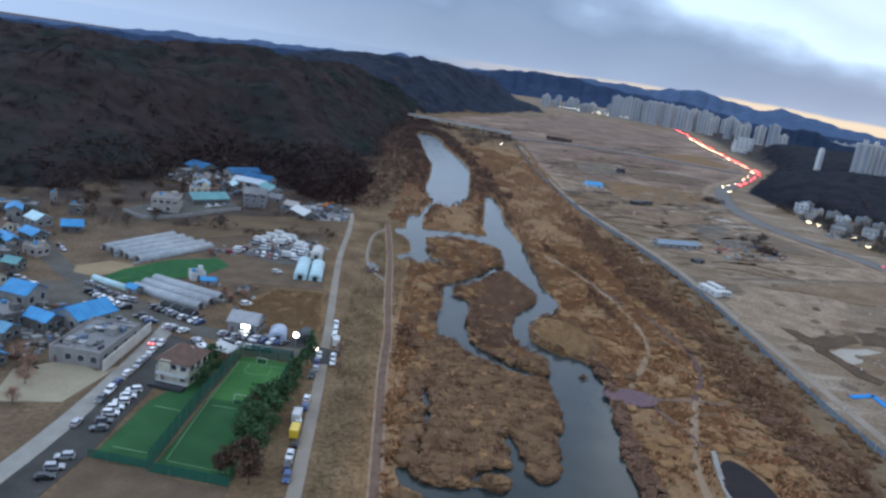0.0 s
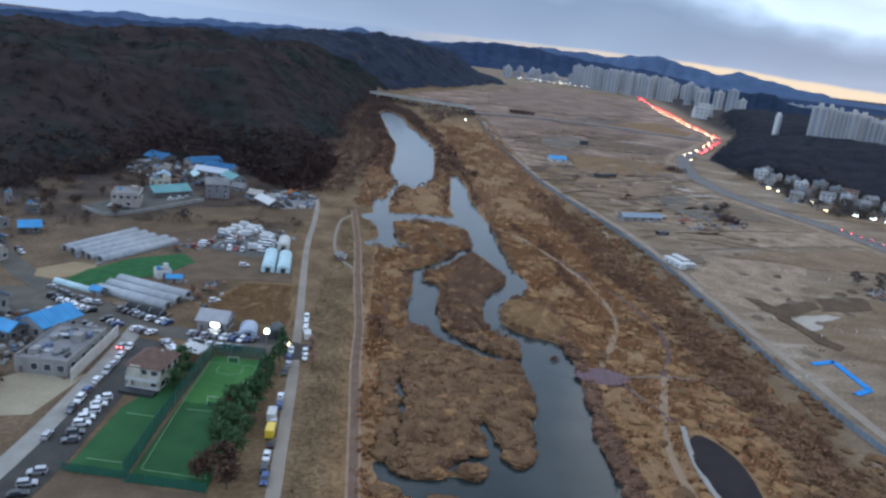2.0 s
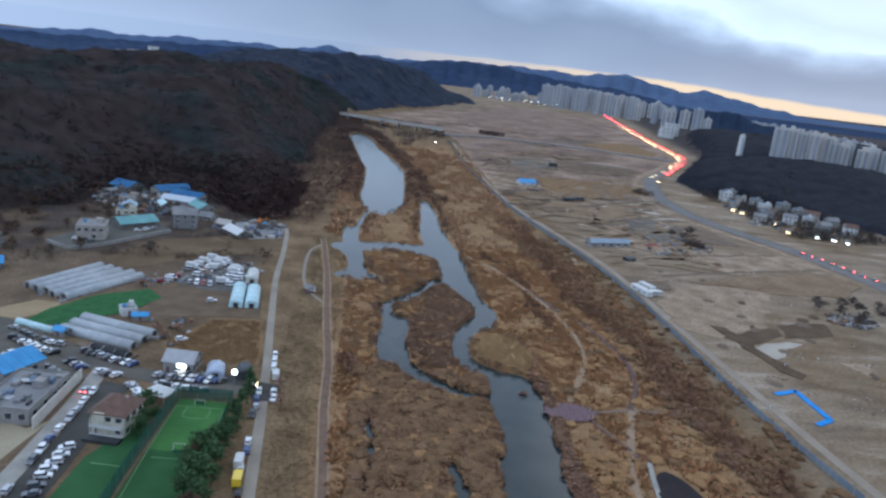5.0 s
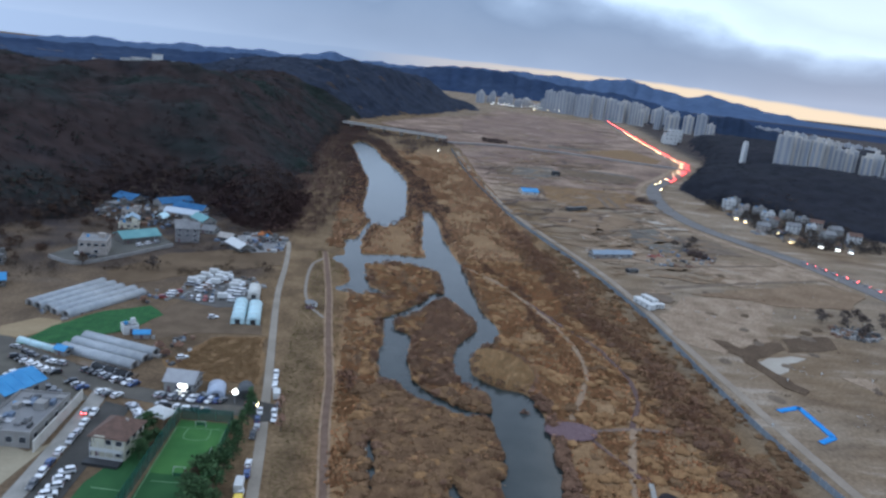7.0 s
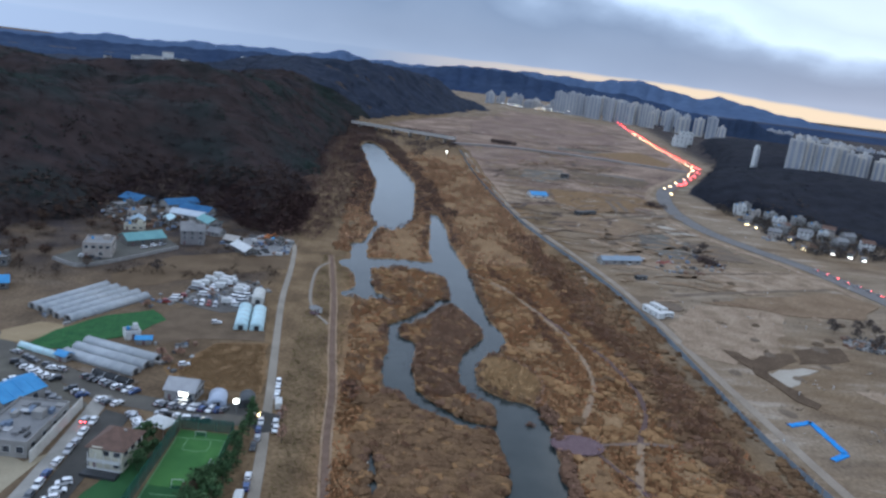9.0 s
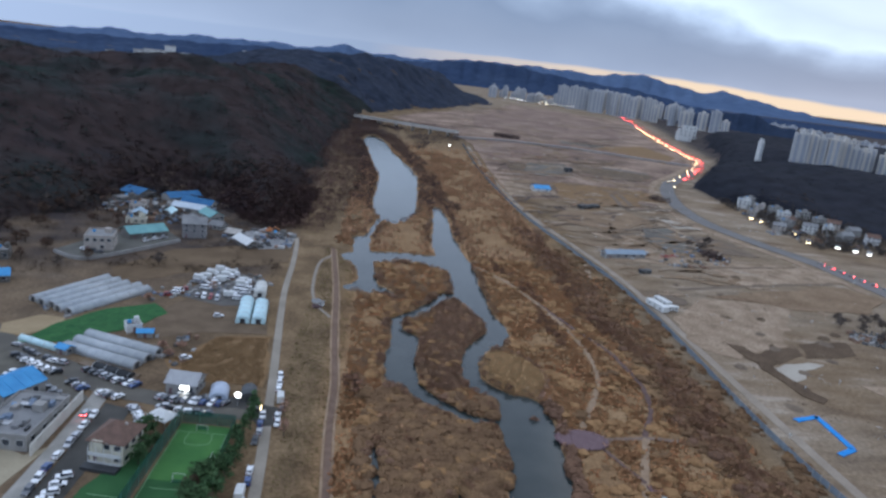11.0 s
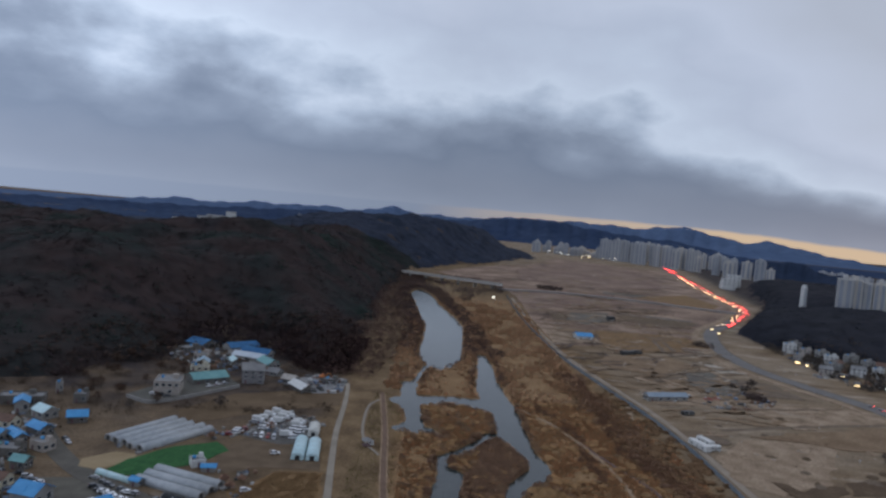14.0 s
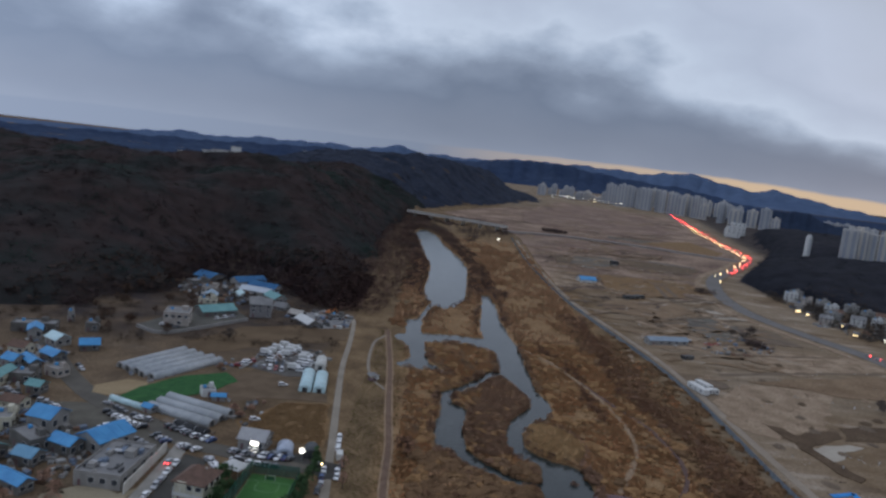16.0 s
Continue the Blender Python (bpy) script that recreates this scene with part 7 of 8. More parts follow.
def floodlight(x, y, tall, size, label, rz=0, name="floodlight"):
    ob = thing(name, x, y, float(heights([(x, y)])[0]), rz, label, "lamp", "lamps along the roads")
    part("pole", rod(bmesh.new(), (0, 0, -0.3), (0, 0, tall), 0.09, 0.06), STEEL, ob)
    hd = part("head", rod(bmesh.new(), (0, -0.25, tall + size * 0.6), (0, 0.2, tall + size * 0.6), size * 0.9, size * 0.5, 16), STEEL, ob)
    part("lens", rod(bmesh.new(), (0, -0.33, tall + size * 0.6), (0, -0.252, tall + size * 0.6), size * 0.7, size * 0.82, 16), LAMP_WHITE, hd, "glowing white lens")
    return ob


floodlight(-36.0, 226.0, 3.4, 1.15, "bright white floodlight on a pole at the crossing", 5)
floodlight(82, 762 * 1.2, 6, 1.0, "distant white lamp beside the bridge")
sign = part("lit_sign", one_box(-0.1, 2.7, -4.62, -4.3, 2.2, 3.5, bevel=0.05), LAMP_WHITE, shop, "glowing white sign panel")

# blue tarpaulins, trailers, sheds and piles on the building land
for pts, lab in [([(159.8, 245.6), (170.6, 250.0)], "bright blue tarpaulin strip over a trench"), ([(170.4, 250.2), (170.3, 238), (170.2, 227)], "long bright blue tarpaulin strip over a trench"), ([(170.2, 227), (162.3, 222.2)], "short blue tarpaulin strip over a trench")]:
    st = strip("tarpaulin", pts, 1.15, TARP, lab, "tarpaulin", lift=0.35, step=1.5, ragged=0.15, kind="thing")
    st["group"] = "blue tarpaulins on the building land"


def cabin_unit(name, x, y, ln, wd, ht, rz, mat, label, group=""):
    ob = thing(name, x, y, 0.1, rz, label, "container", group)
    part("body", one_box(-ln / 2, ln / 2, -wd / 2, wd / 2, 0.25, ht, bevel=0.08), mat, ob)
    part("roof", one_box(-ln / 2 - 0.06, ln / 2 + 0.06, -wd / 2 - 0.06, wd / 2 + 0.06, ht + 0.002, ht + 0.12), mat, ob)
    for sx in (-ln * 0.38, ln * 0.38):
        part("skid", one_box(sx - 0.2, sx + 0.2, -wd / 2, wd / 2, -0.15, 0.248), STEEL, ob)
    part("door", one_box(-0.45, 0.45, -wd / 2 - 0.05, -wd / 2 + 0.005, 0.3, 2.2), GREY, ob)
    for sx in (-ln * 0.3, ln * 0.3):
        window_at(ob, sx, -wd / 2, 1.2, 0, 1.2, 0.8)
    return ob


cabin_unit("site_cabin", 149.6, 363, 15, 3.4, 3.0, -74, WHITE, "long white site cabin beside the fence", "white site cabins")
cabin_unit("site_cabin", 155.4, 371, 11, 3.2, 2.8, -72, WHITE, "white site cabin beside the fence", "white site cabins")
cabin_unit("site_cabin", 156.5, 361, 6, 3.0, 2.6, 10, WHITE, "short white site cabin beside the fence", "white site cabins")
house("long_shed", 163.0, 464.5, 30, 6.5, 17, 3.2, GREY, "gable", material("grey_blue_sheet", [(0.20, 0.26, 0.32), (0.27, 0.33, 0.39)], 0.3, 4, 0.6, 0.1), "long low shed with a grey-blue sheet roof", "shed", wins=5)
house("site_shed", 152.5, 690, 16, 12, 10, 3.0, WHITE, "gable", BLUE_ROOF, "shed with a faded blue roof on the far building land", "shed", wins=2)
cabin_unit("black_container", 178, 622, 12, 5, 3, 20, DARK, "black container on the building land", "dark containers")
cabin_unit("black_container", 188, 629, 9, 5, 3, 15, DARK, "black container on the building land", "dark containers")
cabin_unit("black_container", 166, 430, 8, 3, 2.2, 18, DARK, "black container beside the service road", "dark containers")
cabin_unit("black_container", 214, 838, 8, 7, 5, 10, DARK, "black container on the far fields", "dark containers")


def excavator(x, y, rz, label):
    """A tracked digger: two tracks, a turning house with a cab, and a bent arm with its bucket."""
    orange = material("orange_machine_paint", [(0.42, 0.13, 0.03), (0.52, 0.18, 0.05)], 1, 5, 0.6, 0.05)
    ob = thing("excavator", x, y, float(heights([(x, y)])[0]), rz, label, "excavator")
    for sy in (-1.2, 1.2):
        part("track", one_box(-1.9, 1.9, sy - 0.3, sy + 0.3, -0.15, 0.8, bevel=0.25), DARK, ob, "black crawler track")
    part("house", one_box(-1.9, 1.1, -1.3, 1.3, 0.95, 2.1, bevel=0.12), orange, ob)
    part("turntable", rod(bmesh.new(), (0, 0, 0.6), (0, 0, 0.96), 0.8, 0.8, 14), DARK, ob)
    cab = part("cab", one_box(-0.3, 1.2, 0.35, 1.3, 2.102, 3.0, bevel=0.1), orange, ob)
    part("pane", one_box(1.19, 1.24, 0.45, 1.2, 2.25, 2.85), GLASS, cab, "dark cab window")
    part("boom", rod(bmesh.new(), (0.9, -0.4, 1.6), (4.0, -0.4, 3.6), 0.32, 0.26), orange, ob)
    part("arm", rod(bmesh.new(), (3.9, -0.4, 3.65), (6.4, -0.4, 1.4), 0.26, 0.18), orange, ob)
    part("bucket", one_box(6.0, 6.9, -0.9, 0.1, 0.5, 1.35, bevel=0.15), DARK, ob)


excavator(-60.5, 441.5, 20, "orange tracked excavator at the back of the works yard")


def heap(x, y, r, h, mat, label, seed):
    """A dumped pile: a worn cone with an uneven foot and surface."""
    rs = random.Random(seed)
    bm = bmesh.new()
    rings = []
    for k, (q, zz) in enumerate([(1.0, -0.3), (0.85, 0.22), (0.6, 0.6), (0.3, 0.92)]):
        rings.append([bm.verts.new((r * q * rs.uniform(0.8, 1.2) * math.cos(a), r * q * rs.uniform(0.8, 1.2) * math.sin(a) * 0.8, h * zz * rs.uniform(0.8, 1.15))) for a in [6.2832 * i / 14 for i in range(14)]])
    top = bm.verts.new((0, 0, h))
    for a, b in zip(rings, rings[1:]):
        for i in range(14):
            j = (i + 1) % 14
            bm.faces.new((a[i], a[j], b[j], b[i]))
    for i in range(14):
        bm.faces.new((rings[-1][i], rings[-1][(i + 1) % 14], top))
    ob = new("soil_mound", mesh_of("soil_mound", bm, mat))
    ob.matrix_basis = pose(x, y, 0, 0, 0, rs.uniform(0, 360))
    return tagged(ob, label, "heap", "heaps on the building land")


RED_SCRAP = material("rusty_red_scrap", [(0.20, 0.045, 0.035), (0.28, 0.08, 0.06)], 0.5, 3, 0.8, 0.2)
rs = random.Random(77)
mounds = [(196, 476, 4, 1.6), (203, 480, 3.5, 1.4), (184, 486, 4, 1.8), (210, 470, 3, 1.2), (236, 500, 4, 1.6), (222, 330, 5, 1.4), (236, 345, 4, 1.2), (212, 308, 3, 0.9), (190, 318, 4, 1.0), (176, 520, 5, 2), (260, 372, 3, 1.4), (250, 380, 3.5, 1.3), (200, 398, 3, 1.0), (245, 610, 5, 2), (170, 712, 5, 2), (290, 470, 4, 1.2), (178, 410, 2.5, 1.0)]
for k in range(46):
    yy = rs.uniform(250, 1000)
    mounds.append((rs.uniform(160, 190 + yy * 0.11), yy, rs.uniform(1.5, 4.5), rs.uniform(0.5, 1.6)))
for i, (x, y, r, h) in enumerate(mounds):
    heap(x, y, r, h, RED_SCRAP if i in (0, 1) else rs.choice([DARK_SOIL, PALE_SOIL, DARK_SOIL, PLOUGHED]), "heap of red scrap on the building land" if i in (0, 1) else "low dumped heap of soil and rubble", i)
for i, (x, y) in enumerate([(179.5, 274), (200, 283), (221, 279), (233, 361), (150, 232)]):
    ob = thing("marker_post", x, y, 0, 0, "short white marker post on the building land", "post", "white marker posts")
    part("stake", rod(bmesh.new(), (0, 0, -0.3), (0, 0, 1.6), 0.12), WHITE, ob)
    part("plate", one_box(-0.35, 0.35, -0.05, 0.05, 1.0, 1.7), WHITE, ob)


# bridge across the valley
bridge = thing("bridge", 30, 1115, 0, math.degrees(math.atan2(1073 - 1157, 104 + 44)), "long low concrete road bridge on piers", "bridge")
BL = 172
PALE_CONCRETE = material("pale_bridge_concrete", [(0.396, 0.378, 0.354), (0.475, 0.455, 0.428)], 0.05, 1, 0.85, 0)
part("deck", one_box(-BL / 2, BL / 2, -5, 5, 6.4, 8.6), PALE_CONCRETE, bridge)
part("parapet", one_box(-BL / 2, BL / 2, -5.2, -4.9, 8.0, 10.2), PALE_CONCRETE, bridge)
part("parapet", one_box(-BL / 2, BL / 2, 4.9, 5.2, 8.0, 9.8), CONCRETE, bridge)
pier = mesh_of("pier", one_box(-0.9, 0.9, -4, 4, -3, 6.998, bevel=0.3), CONCRETE)
for i in range(6):
    part("pier", pier, None, bridge, at=pose(-BL / 2 + 13 + i * 29, 0, 0))

# ---- the town beyond the plain ----
APT = [material("apartment_grey", [(0.416, 0.408, 0.403), (0.480, 0.470, 0.454)], 0.02, 1, 0.8, 0), material("apartment_cream", [(0.480, 0.450, 0.410), (0.544, 0.508, 0.461)], 0.02, 1, 0.8, 0), material("apartment_blue_grey", [(0.352, 0.362, 0.382), (0.416, 0.424, 0.432)], 0.02, 1, 0.8, 0)]
BAND = material("balcony_glass_band", [(0.23, 0.25, 0.29), (0.30, 0.32, 0.36)], 0.05, 1, 0.3, 0)


def apartment(w, d, h, mat, label, group):
    """A slab of flats: bays with glazed strips, floor ledges and a lift house."""
    ob = thing("apartment_block", 0, 0, 0, 0, label, "apartment building", group)
    part("wall", one_box(-w / 2, w / 2, -d / 2, d / 2, -25, h), mat, ob)
    n = max(2, int(w / 9))
    for i in range(n):
        x0 = -w / 2 + w * (i + 0.22) / n
        part("window_bay", one_box(x0, x0 + w / n * 0.5, -d / 2 - 0.5, -d / 2 + 0.01, 3, h - 2), BAND, ob)
    for i in range(n + 1):
        x0 = -w / 2 + (w - 1.2) * i / n
        part("pier", one_box(x0, x0 + 1.2, -d / 2 - 1.0, -d / 2 - 0.505, -3, h + 0.4), mat, ob)
    part("window_bay", one_box(w / 2 - 0.01, w / 2 + 0.3, -d * 0.2, d * 0.2, 3, h - 3), BAND, ob)
    part("window_bay", one_box(-w / 2 - 0.3, -w / 2 + 0.01, -d * 0.2, d * 0.2, 3, h - 3), BAND, ob)
    part("roof_house", one_box(-w * 0.15, w * 0.15, -d * 0.3, d * 0.3, h + 0.002, h + 4.5), mat, ob)
    return ob


proto = {}
rs = random.Random(3)


def flat_block(x, y, w, d, h, rz, k, label, group, z=0.0):
    key = (round(w), round(d), round(h / 3) * 3, k)
    m = pose(x, y, z, 0, 0, rz)
    if key in proto:
        ob = copy_thing(proto[key], m)
        return tagged(ob, label, group=group)
    ob = apartment(key[0], key[1], key[2], APT[k], label, group)
    ob.matrix_basis = m
    proto[key] = ob
    return ob


for i in range(26):
    u = i / 25
    x, y = 540 + 312 * u + rs.uniform(-6, 6), 2300 - 470 * u + rs.uniform(-28, 28)
    h = 65 - 20 * u + (rs.uniform(-3, 2) if i < 7 else rs.uniform(-11, 7))
    flat_block(x, y, rs.choice([15, 18, 24]) if i > 6 else 30, 13, h, -14 - rs.uniform(0, 25), i % 3 if i > 6 else 2, "tall grey apartment tower at the edge of the town", "apartment towers by the trunk road")
for i in range(15):
    u = i / 14
    x, y = 700 + 190 * u + rs.uniform(-12, 12), 2420 - 270 * u + rs.uniform(-30, 30)
    flat_block(x, y, rs.choice([18, 24]), 13, 60 - 20 * u + rs.uniform(-6, 4), -20 - rs.uniform(0, 20), rs.randrange(3), "apartment tower in the second row of the town", "apartment towers by the trunk road")
for i in range(16):
    u = i / 15
    x, y = 330 + 210 * u + rs.uniform(-10, 10), 2420 - 60 * u + rs.uniform(-60, 60)
    flat_block(x, y, rs.choice([15, 24, 30]), 14, rs.uniform(18, 44) - 10 * u, rs.uniform(-20, 10), rs.randrange(3), "low block on the far side of the town", "far blocks of the town")
for i in range(13):
    u = i / 12
    x, y = 553 + 175 * u, 958 + 30 * u + rs.uniform(-12, 12)
    flat_block(x, y, rs.choice([15, 18]), 13, 54 - 20 * u + rs.uniform(-3, 3), -25 + rs.uniform(-6, 6), i % 2, "pale apartment tower behind the wooded hill", "apartment towers behind the wooded hill", z=14)
for i in range(14):
    az = 28.2 + 7.4 * i / 13 + rs.uniform(-0.15, 0.15)
    r = 3000 - 700 * i / 13
    flat_block(r * math.sin(radians(az)), r * math.cos(radians(az)), rs.choice([24, 30]), 14, rs.choice([9, 12, 12]), -az, rs.randrange(3), "pale low block in the far valley", "far blocks in the valley")
water_tower = thing("tower", 412, 803, 15, 10, "slim white tower rising from the wooded hill", "tower")
water_tower.matrix_basis = pose(494, 952, 18, 0, 0, 20)
part("shaft", one_box(-3, 3, -2.8, 2.8, -10, 34, bevel=0.4), WHITE, water_tower)
part("window_bay", one_box(-0.9, 0.9, -3.1, -2.79, 2, 32), BAND, water_tower)
part("cap", one_box(-2, 2, -1.8, 1.8, 34.002, 37), WHITE, water_tower)
for i, (az, r, w, h, z) in enumerate([(-17.6, 2330, 40, 20, 6), (-16.7, 2350, 60, 24, 6), (-15.7, 2360, 30, 38, 6), (-15.0, 2340, 60, 22, 6), (-13.9, 2330, 46, 18, 6), (-19.6, 2300, 20, 14, 4), (-10.5, 2700, 24, 16, 30)]):
    ob = thing("factory", r * math.sin(radians(az)), r * math.cos(radians(az)), z, -az, "white factory block between far hills", "factory", "far factory blocks")
    part("wall", one_box(-w / 2, w / 2, -12, 12, -20, h), WHITE, ob)
    part("roof", one_box(-w / 2 - 0.5, w / 2 + 0.5, -12.5, 12.5, h + 0.002, h + 1.5), GREY, ob)
    part("window_band", one_box(-w / 2 + 3, w / 2 - 3, -12.3, -11.99, h * 0.45, h * 0.6), BAND, ob)

# houses and shops along the trunk road
for i, (x, y, w, d, h, rf) in enumerate([(364, 712, 14, 11, 11, "flat"), (374, 722, 11, 10, 12, "flat"), (373, 698, 12, 10, 9, "flat"), (384, 688, 12, 10, 10, "flat"), (380, 664, 13, 10, 10, "flat"), (362, 626, 12, 9, 9, "flat"), (344, 604, 12, 9, 8, "gable"), (407, 678, 12, 10, 10, "flat"), (376, 612, 13, 9, 9, "gable"), (410, 655, 12, 10, 9, "flat"), (411, 634, 13, 10, 10, "gable"), (417, 614, 12, 10, 9, "gable"), (399, 622, 9, 8, 8, "flat"), (372, 640, 12, 9, 8, "gable"), (352, 668, 10, 9, 8, "flat"), (395, 590, 12, 10, 8, "gable"), (418, 588, 12, 10, 9, "gable")]):
    house("roadside_house", x, y, w * 0.85, d * 0.85, (-20, 15, -35, 5)[i % 4], h * 0.8, (WHITE, GREY, STONE, GREY)[i % 4], rf, (GREY_ROOF, BROWN_ROOF, GREY_ROOF)[i % 3] if rf == "gable" else GREY_ROOF, "pale three-storey house at the foot of the wooded hill", "house", "houses along the trunk road", floors=3, wins=3, z=0.0)


def lit_shop(x, y, w, h, rz, label, glow):
    ob = thing("lit_shop", x, y, 0, rz, label, "shop", "lit shops along the trunk road")
    part("wall", one_box(-w / 2, w / 2, -4, 4, -0.5, h), GREY, ob)
    part("roof", one_box(-w / 2 - 0.3, w / 2 + 0.3, -4.3, 4.3, h + 0.002, h + 0.3), GREY_ROOF, ob)
    for i in range(3):
        part("lit_window", one_box(-w / 2 + w * (i + 0.12) / 3, -w / 2 + w * (i + 0.85) / 3, -4.12, -3.99, 1.3, h - 0.9), glow, ob, "glowing shop window")
    return ob


lit_shop(343, 652, 3.6, 3.2, -25, "roadside shop with warm glowing windows", LAMP_WARM)
lit_shop(349, 566, 4, 3.0, -30, "roadside shop with warm glowing windows", LAMP_WARM)
lit_shop(368, 556, 3.6, 3.2, -30, "roadside shop with bright white glowing windows", LAMP_WHITE)
lit_shop(379, 550, 3.6, 3.0, -30, "roadside shop with bright white glowing windows", LAMP_WHITE)
for i, (x, y) in enumerate([(618, 1520), (630, 1540), (610, 1490), (648, 1560)]):
    house("town_hall_block", x, y, 26, 20, -20 + 5 * i, 14 + 4 * i, WHITE, "flat", GREY_ROOF, "white low block beside the trunk road", "building", "low blocks beside the trunk road", floors=3, wins=3, z=0.0)
for i in range(34):
    x, y = rs.uniform(340, 560), rs.uniform(2140, 2330)
    ob = thing("street_lamp", x, y, 0, 0, "distant glowing street lamp in the town", "lamp", "street lamps of the town")
    part("pole", rod(bmesh.new(), (0, 0, -0.3), (0, 0, 9), 0.15), STEEL, ob)
    part("lens", one_box(-0.9, 0.9, -0.9, 0.9, 9.0, 9.6), LAMP_WHITE if i % 3 else LAMP_WARM, ob, "glowing lens")
lit_shop(356, 600, 3.0, 3.0, -28, "roadside shop with warm glowing windows", LAMP_WARM)
lit_shop(386, 543, 3.2, 3.0, -30, "roadside shop with bright white glowing windows", LAMP_WHITE)
lit_shop(346, 640, 2.6, 3.0, -25, "roadside shop with warm glowing windows", LAMP_WARM)

# ---- vehicles ----
def vehicle_body(bm, ln, wd, profile, inset):
    """Lofts a side profile of (along, up) across the width, drawn in towards the top."""
    rings = []
    for s in (-1, -0.86, 0.86, 1):
        k = wd / 2 * s
        rings.append([bm.verts.new((x * ln, k * (1 - inset * max(0.0, z - 0.75)), z if abs(s) < 0.9 else z * 0.985)) for x, z in profile])
    n = len(profile)
    for a, b in zip(rings, rings[1:]):
        for i in range(n):
            j = (i + 1) % n
            bm.faces.new((a[i], a[j], b[j], b[i]))
    bm.faces.new(rings[0][::-1])
    bm.faces.new(rings[-1])
    bmesh.ops.recalc_face_normals(bm, faces=bm.faces[:])
    return bm


def wheel_mesh():
    bm = bmesh.new()
    rod(bm, (0, -0.12, 0), (0, 0.12, 0), 0.33, 0.33, 10)
    return mesh_of("wheel", bm, material("tyre_rubber", [(0.015, 0.015, 0.016), (0.025, 0.025, 0.026)], 2, 8, 0.9, 0.1))


WHEEL = wheel_mesh()
PLASTIC_LAMP = material("lamp_glass_clear", [(0.55, 0.55, 0.55), (0.65, 0.65, 0.65)], 2, 5, 0.15, 0)
RED_LAMP = material("lamp_glass_red", [(0.25, 0.01, 0.01), (0.32, 0.015, 0.015)], 2, 5, 0.2, 0)


def wheels(ob, ln, wd):
    for sx in (-0.31, 0.32):
        for sy in (-1, 1):
            part("wheel", WHEEL, None, ob, at=pose(sx * ln, sy * (wd / 2 - 0.08), 0.33))


def car(colour, label, lit="", kind="sedan"):
    """A car along its local x, nose to +x."""
    ln, wd = {"sedan": (4.05, 1.68), "suv": (4.1, 1.74), "van": (4.7, 1.82)}[kind]
    ob = thing("car" if kind != "van" else "van", 0, 0, 0, 0, label, "car" if kind != "van" else "van", "parked cars" if not lit else "cars queueing with lights on")
    roof = {"sedan": 1.40, "suv": 1.58, "van": 1.88}[kind]
    back = {"sedan": -0.40, "suv": -0.47, "van": -0.485}[kind]
    belt = 0.92 if kind != "van" else 1.15
    low = [(-0.5, 0.32), (-0.5, 0.8), (-0.485, belt), (0.2, belt), (0.44, 0.78), (0.5, 0.6), (0.5, 0.3)]
    if kind == "van":
        low = [(-0.5, 0.32), (-0.5, 0.8), (-0.495, belt), (0.36, belt), (0.48, 0.85), (0.5, 0.6), (0.5, 0.3)]
    body = part("body", vehicle_body(bmesh.new(), ln, wd, low, 0.0), colour, ob)
    nose = 0.22 if kind != "van" else 0.38
    cab = [(back, belt + 0.003), (back + 0.05, roof - 0.1), (nose - 0.14, roof - 0.1), (nose, belt + 0.003)]
    part("glasshouse", vehicle_body(bmesh.new(), ln, wd * 0.93, cab, 0.22), GLASS, ob, "dark window glass")
    top = [(back + 0.045, roof - 0.098), (back + 0.06, roof), (nose - 0.17, roof), (nose - 0.135, roof - 0.098)]
    part("roof", vehicle_body(bmesh.new(), ln, wd * 0.8, top, 0.0), colour, ob)
    wheels(ob, ln, wd)
    for s in (-1, 1):
        size = 0.2 if not lit.startswith(("head", "tail")) or lit.endswith("near") else 0.34
        part("headlight", one_box(ln / 2 - 0.02, ln / 2 + 0.04, s * wd * 0.34 - size, s * wd * 0.34 + size, 0.55, 0.75 if not lit or lit.endswith("near") else 1.05), HEAD_GLOW if lit.startswith("head") else PLASTIC_LAMP, ob)
        part("tail_light", one_box(-ln / 2 - 0.04, -ln / 2 + 0.02, s * wd * 0.36 - size, s * wd * 0.36 + size, 0.62, 0.84 if not lit or lit.endswith("near") else 1.1), TAIL_GLOW if lit.startswith("tail") else RED_LAMP, ob)
    return ob


def truck(cab_mat, box_mat, label):
    ob = thing("truck", 0, 0, 0, 0, label, "truck", "parked trucks")
    part("cab", vehicle_body(bmesh.new(), 1.9, 2.0, [(-0.5, 0.5), (-0.5, 2.2), (0.3, 2.2), (0.48, 1.4), (0.5, 0.5)], 0.0), cab_mat, ob, at=pose(2.1, 0, 0))
    part("windscreen", one_box(2.88, 3.0, -0.85, 0.85, 1.35, 2.0), GLASS, ob)
    part("chassis", one_box(-3, 1.1, -0.5, 0.5, 0.45, 0.78), DARK, ob)
    part("cargo_box", one_box(-3.1, 1.08, -1.1, 1.1, 0.785, 3.0, bevel=0.06), box_mat, ob)
    wheels(ob, 5.8, 2.0)
    return ob


def paint(name, c, metal=0.0):
    return material(name, [c, tuple(min(1, v * 1.06) for v in c)], 1.0, 6, 0.35, 0, metal=metal, spread=0.04, coat=0.4)


PAINTS = {"white": paint("car_white", (0.74, 0.75, 0.76)), "silver": paint("car_silver", (0.42, 0.43, 0.45), 0.4), "grey": paint("car_grey", (0.12, 0.125, 0.135), 0.3), "black": paint("car_black", (0.018, 0.019, 0.022)), "blue": paint("car_blue", (0.03, 0.07, 0.2)), "red": paint("car_red", (0.32, 0.03, 0.025)), "yellow": paint("truck_yellow", (0.72, 0.5, 0.04))}
STOCK = {}
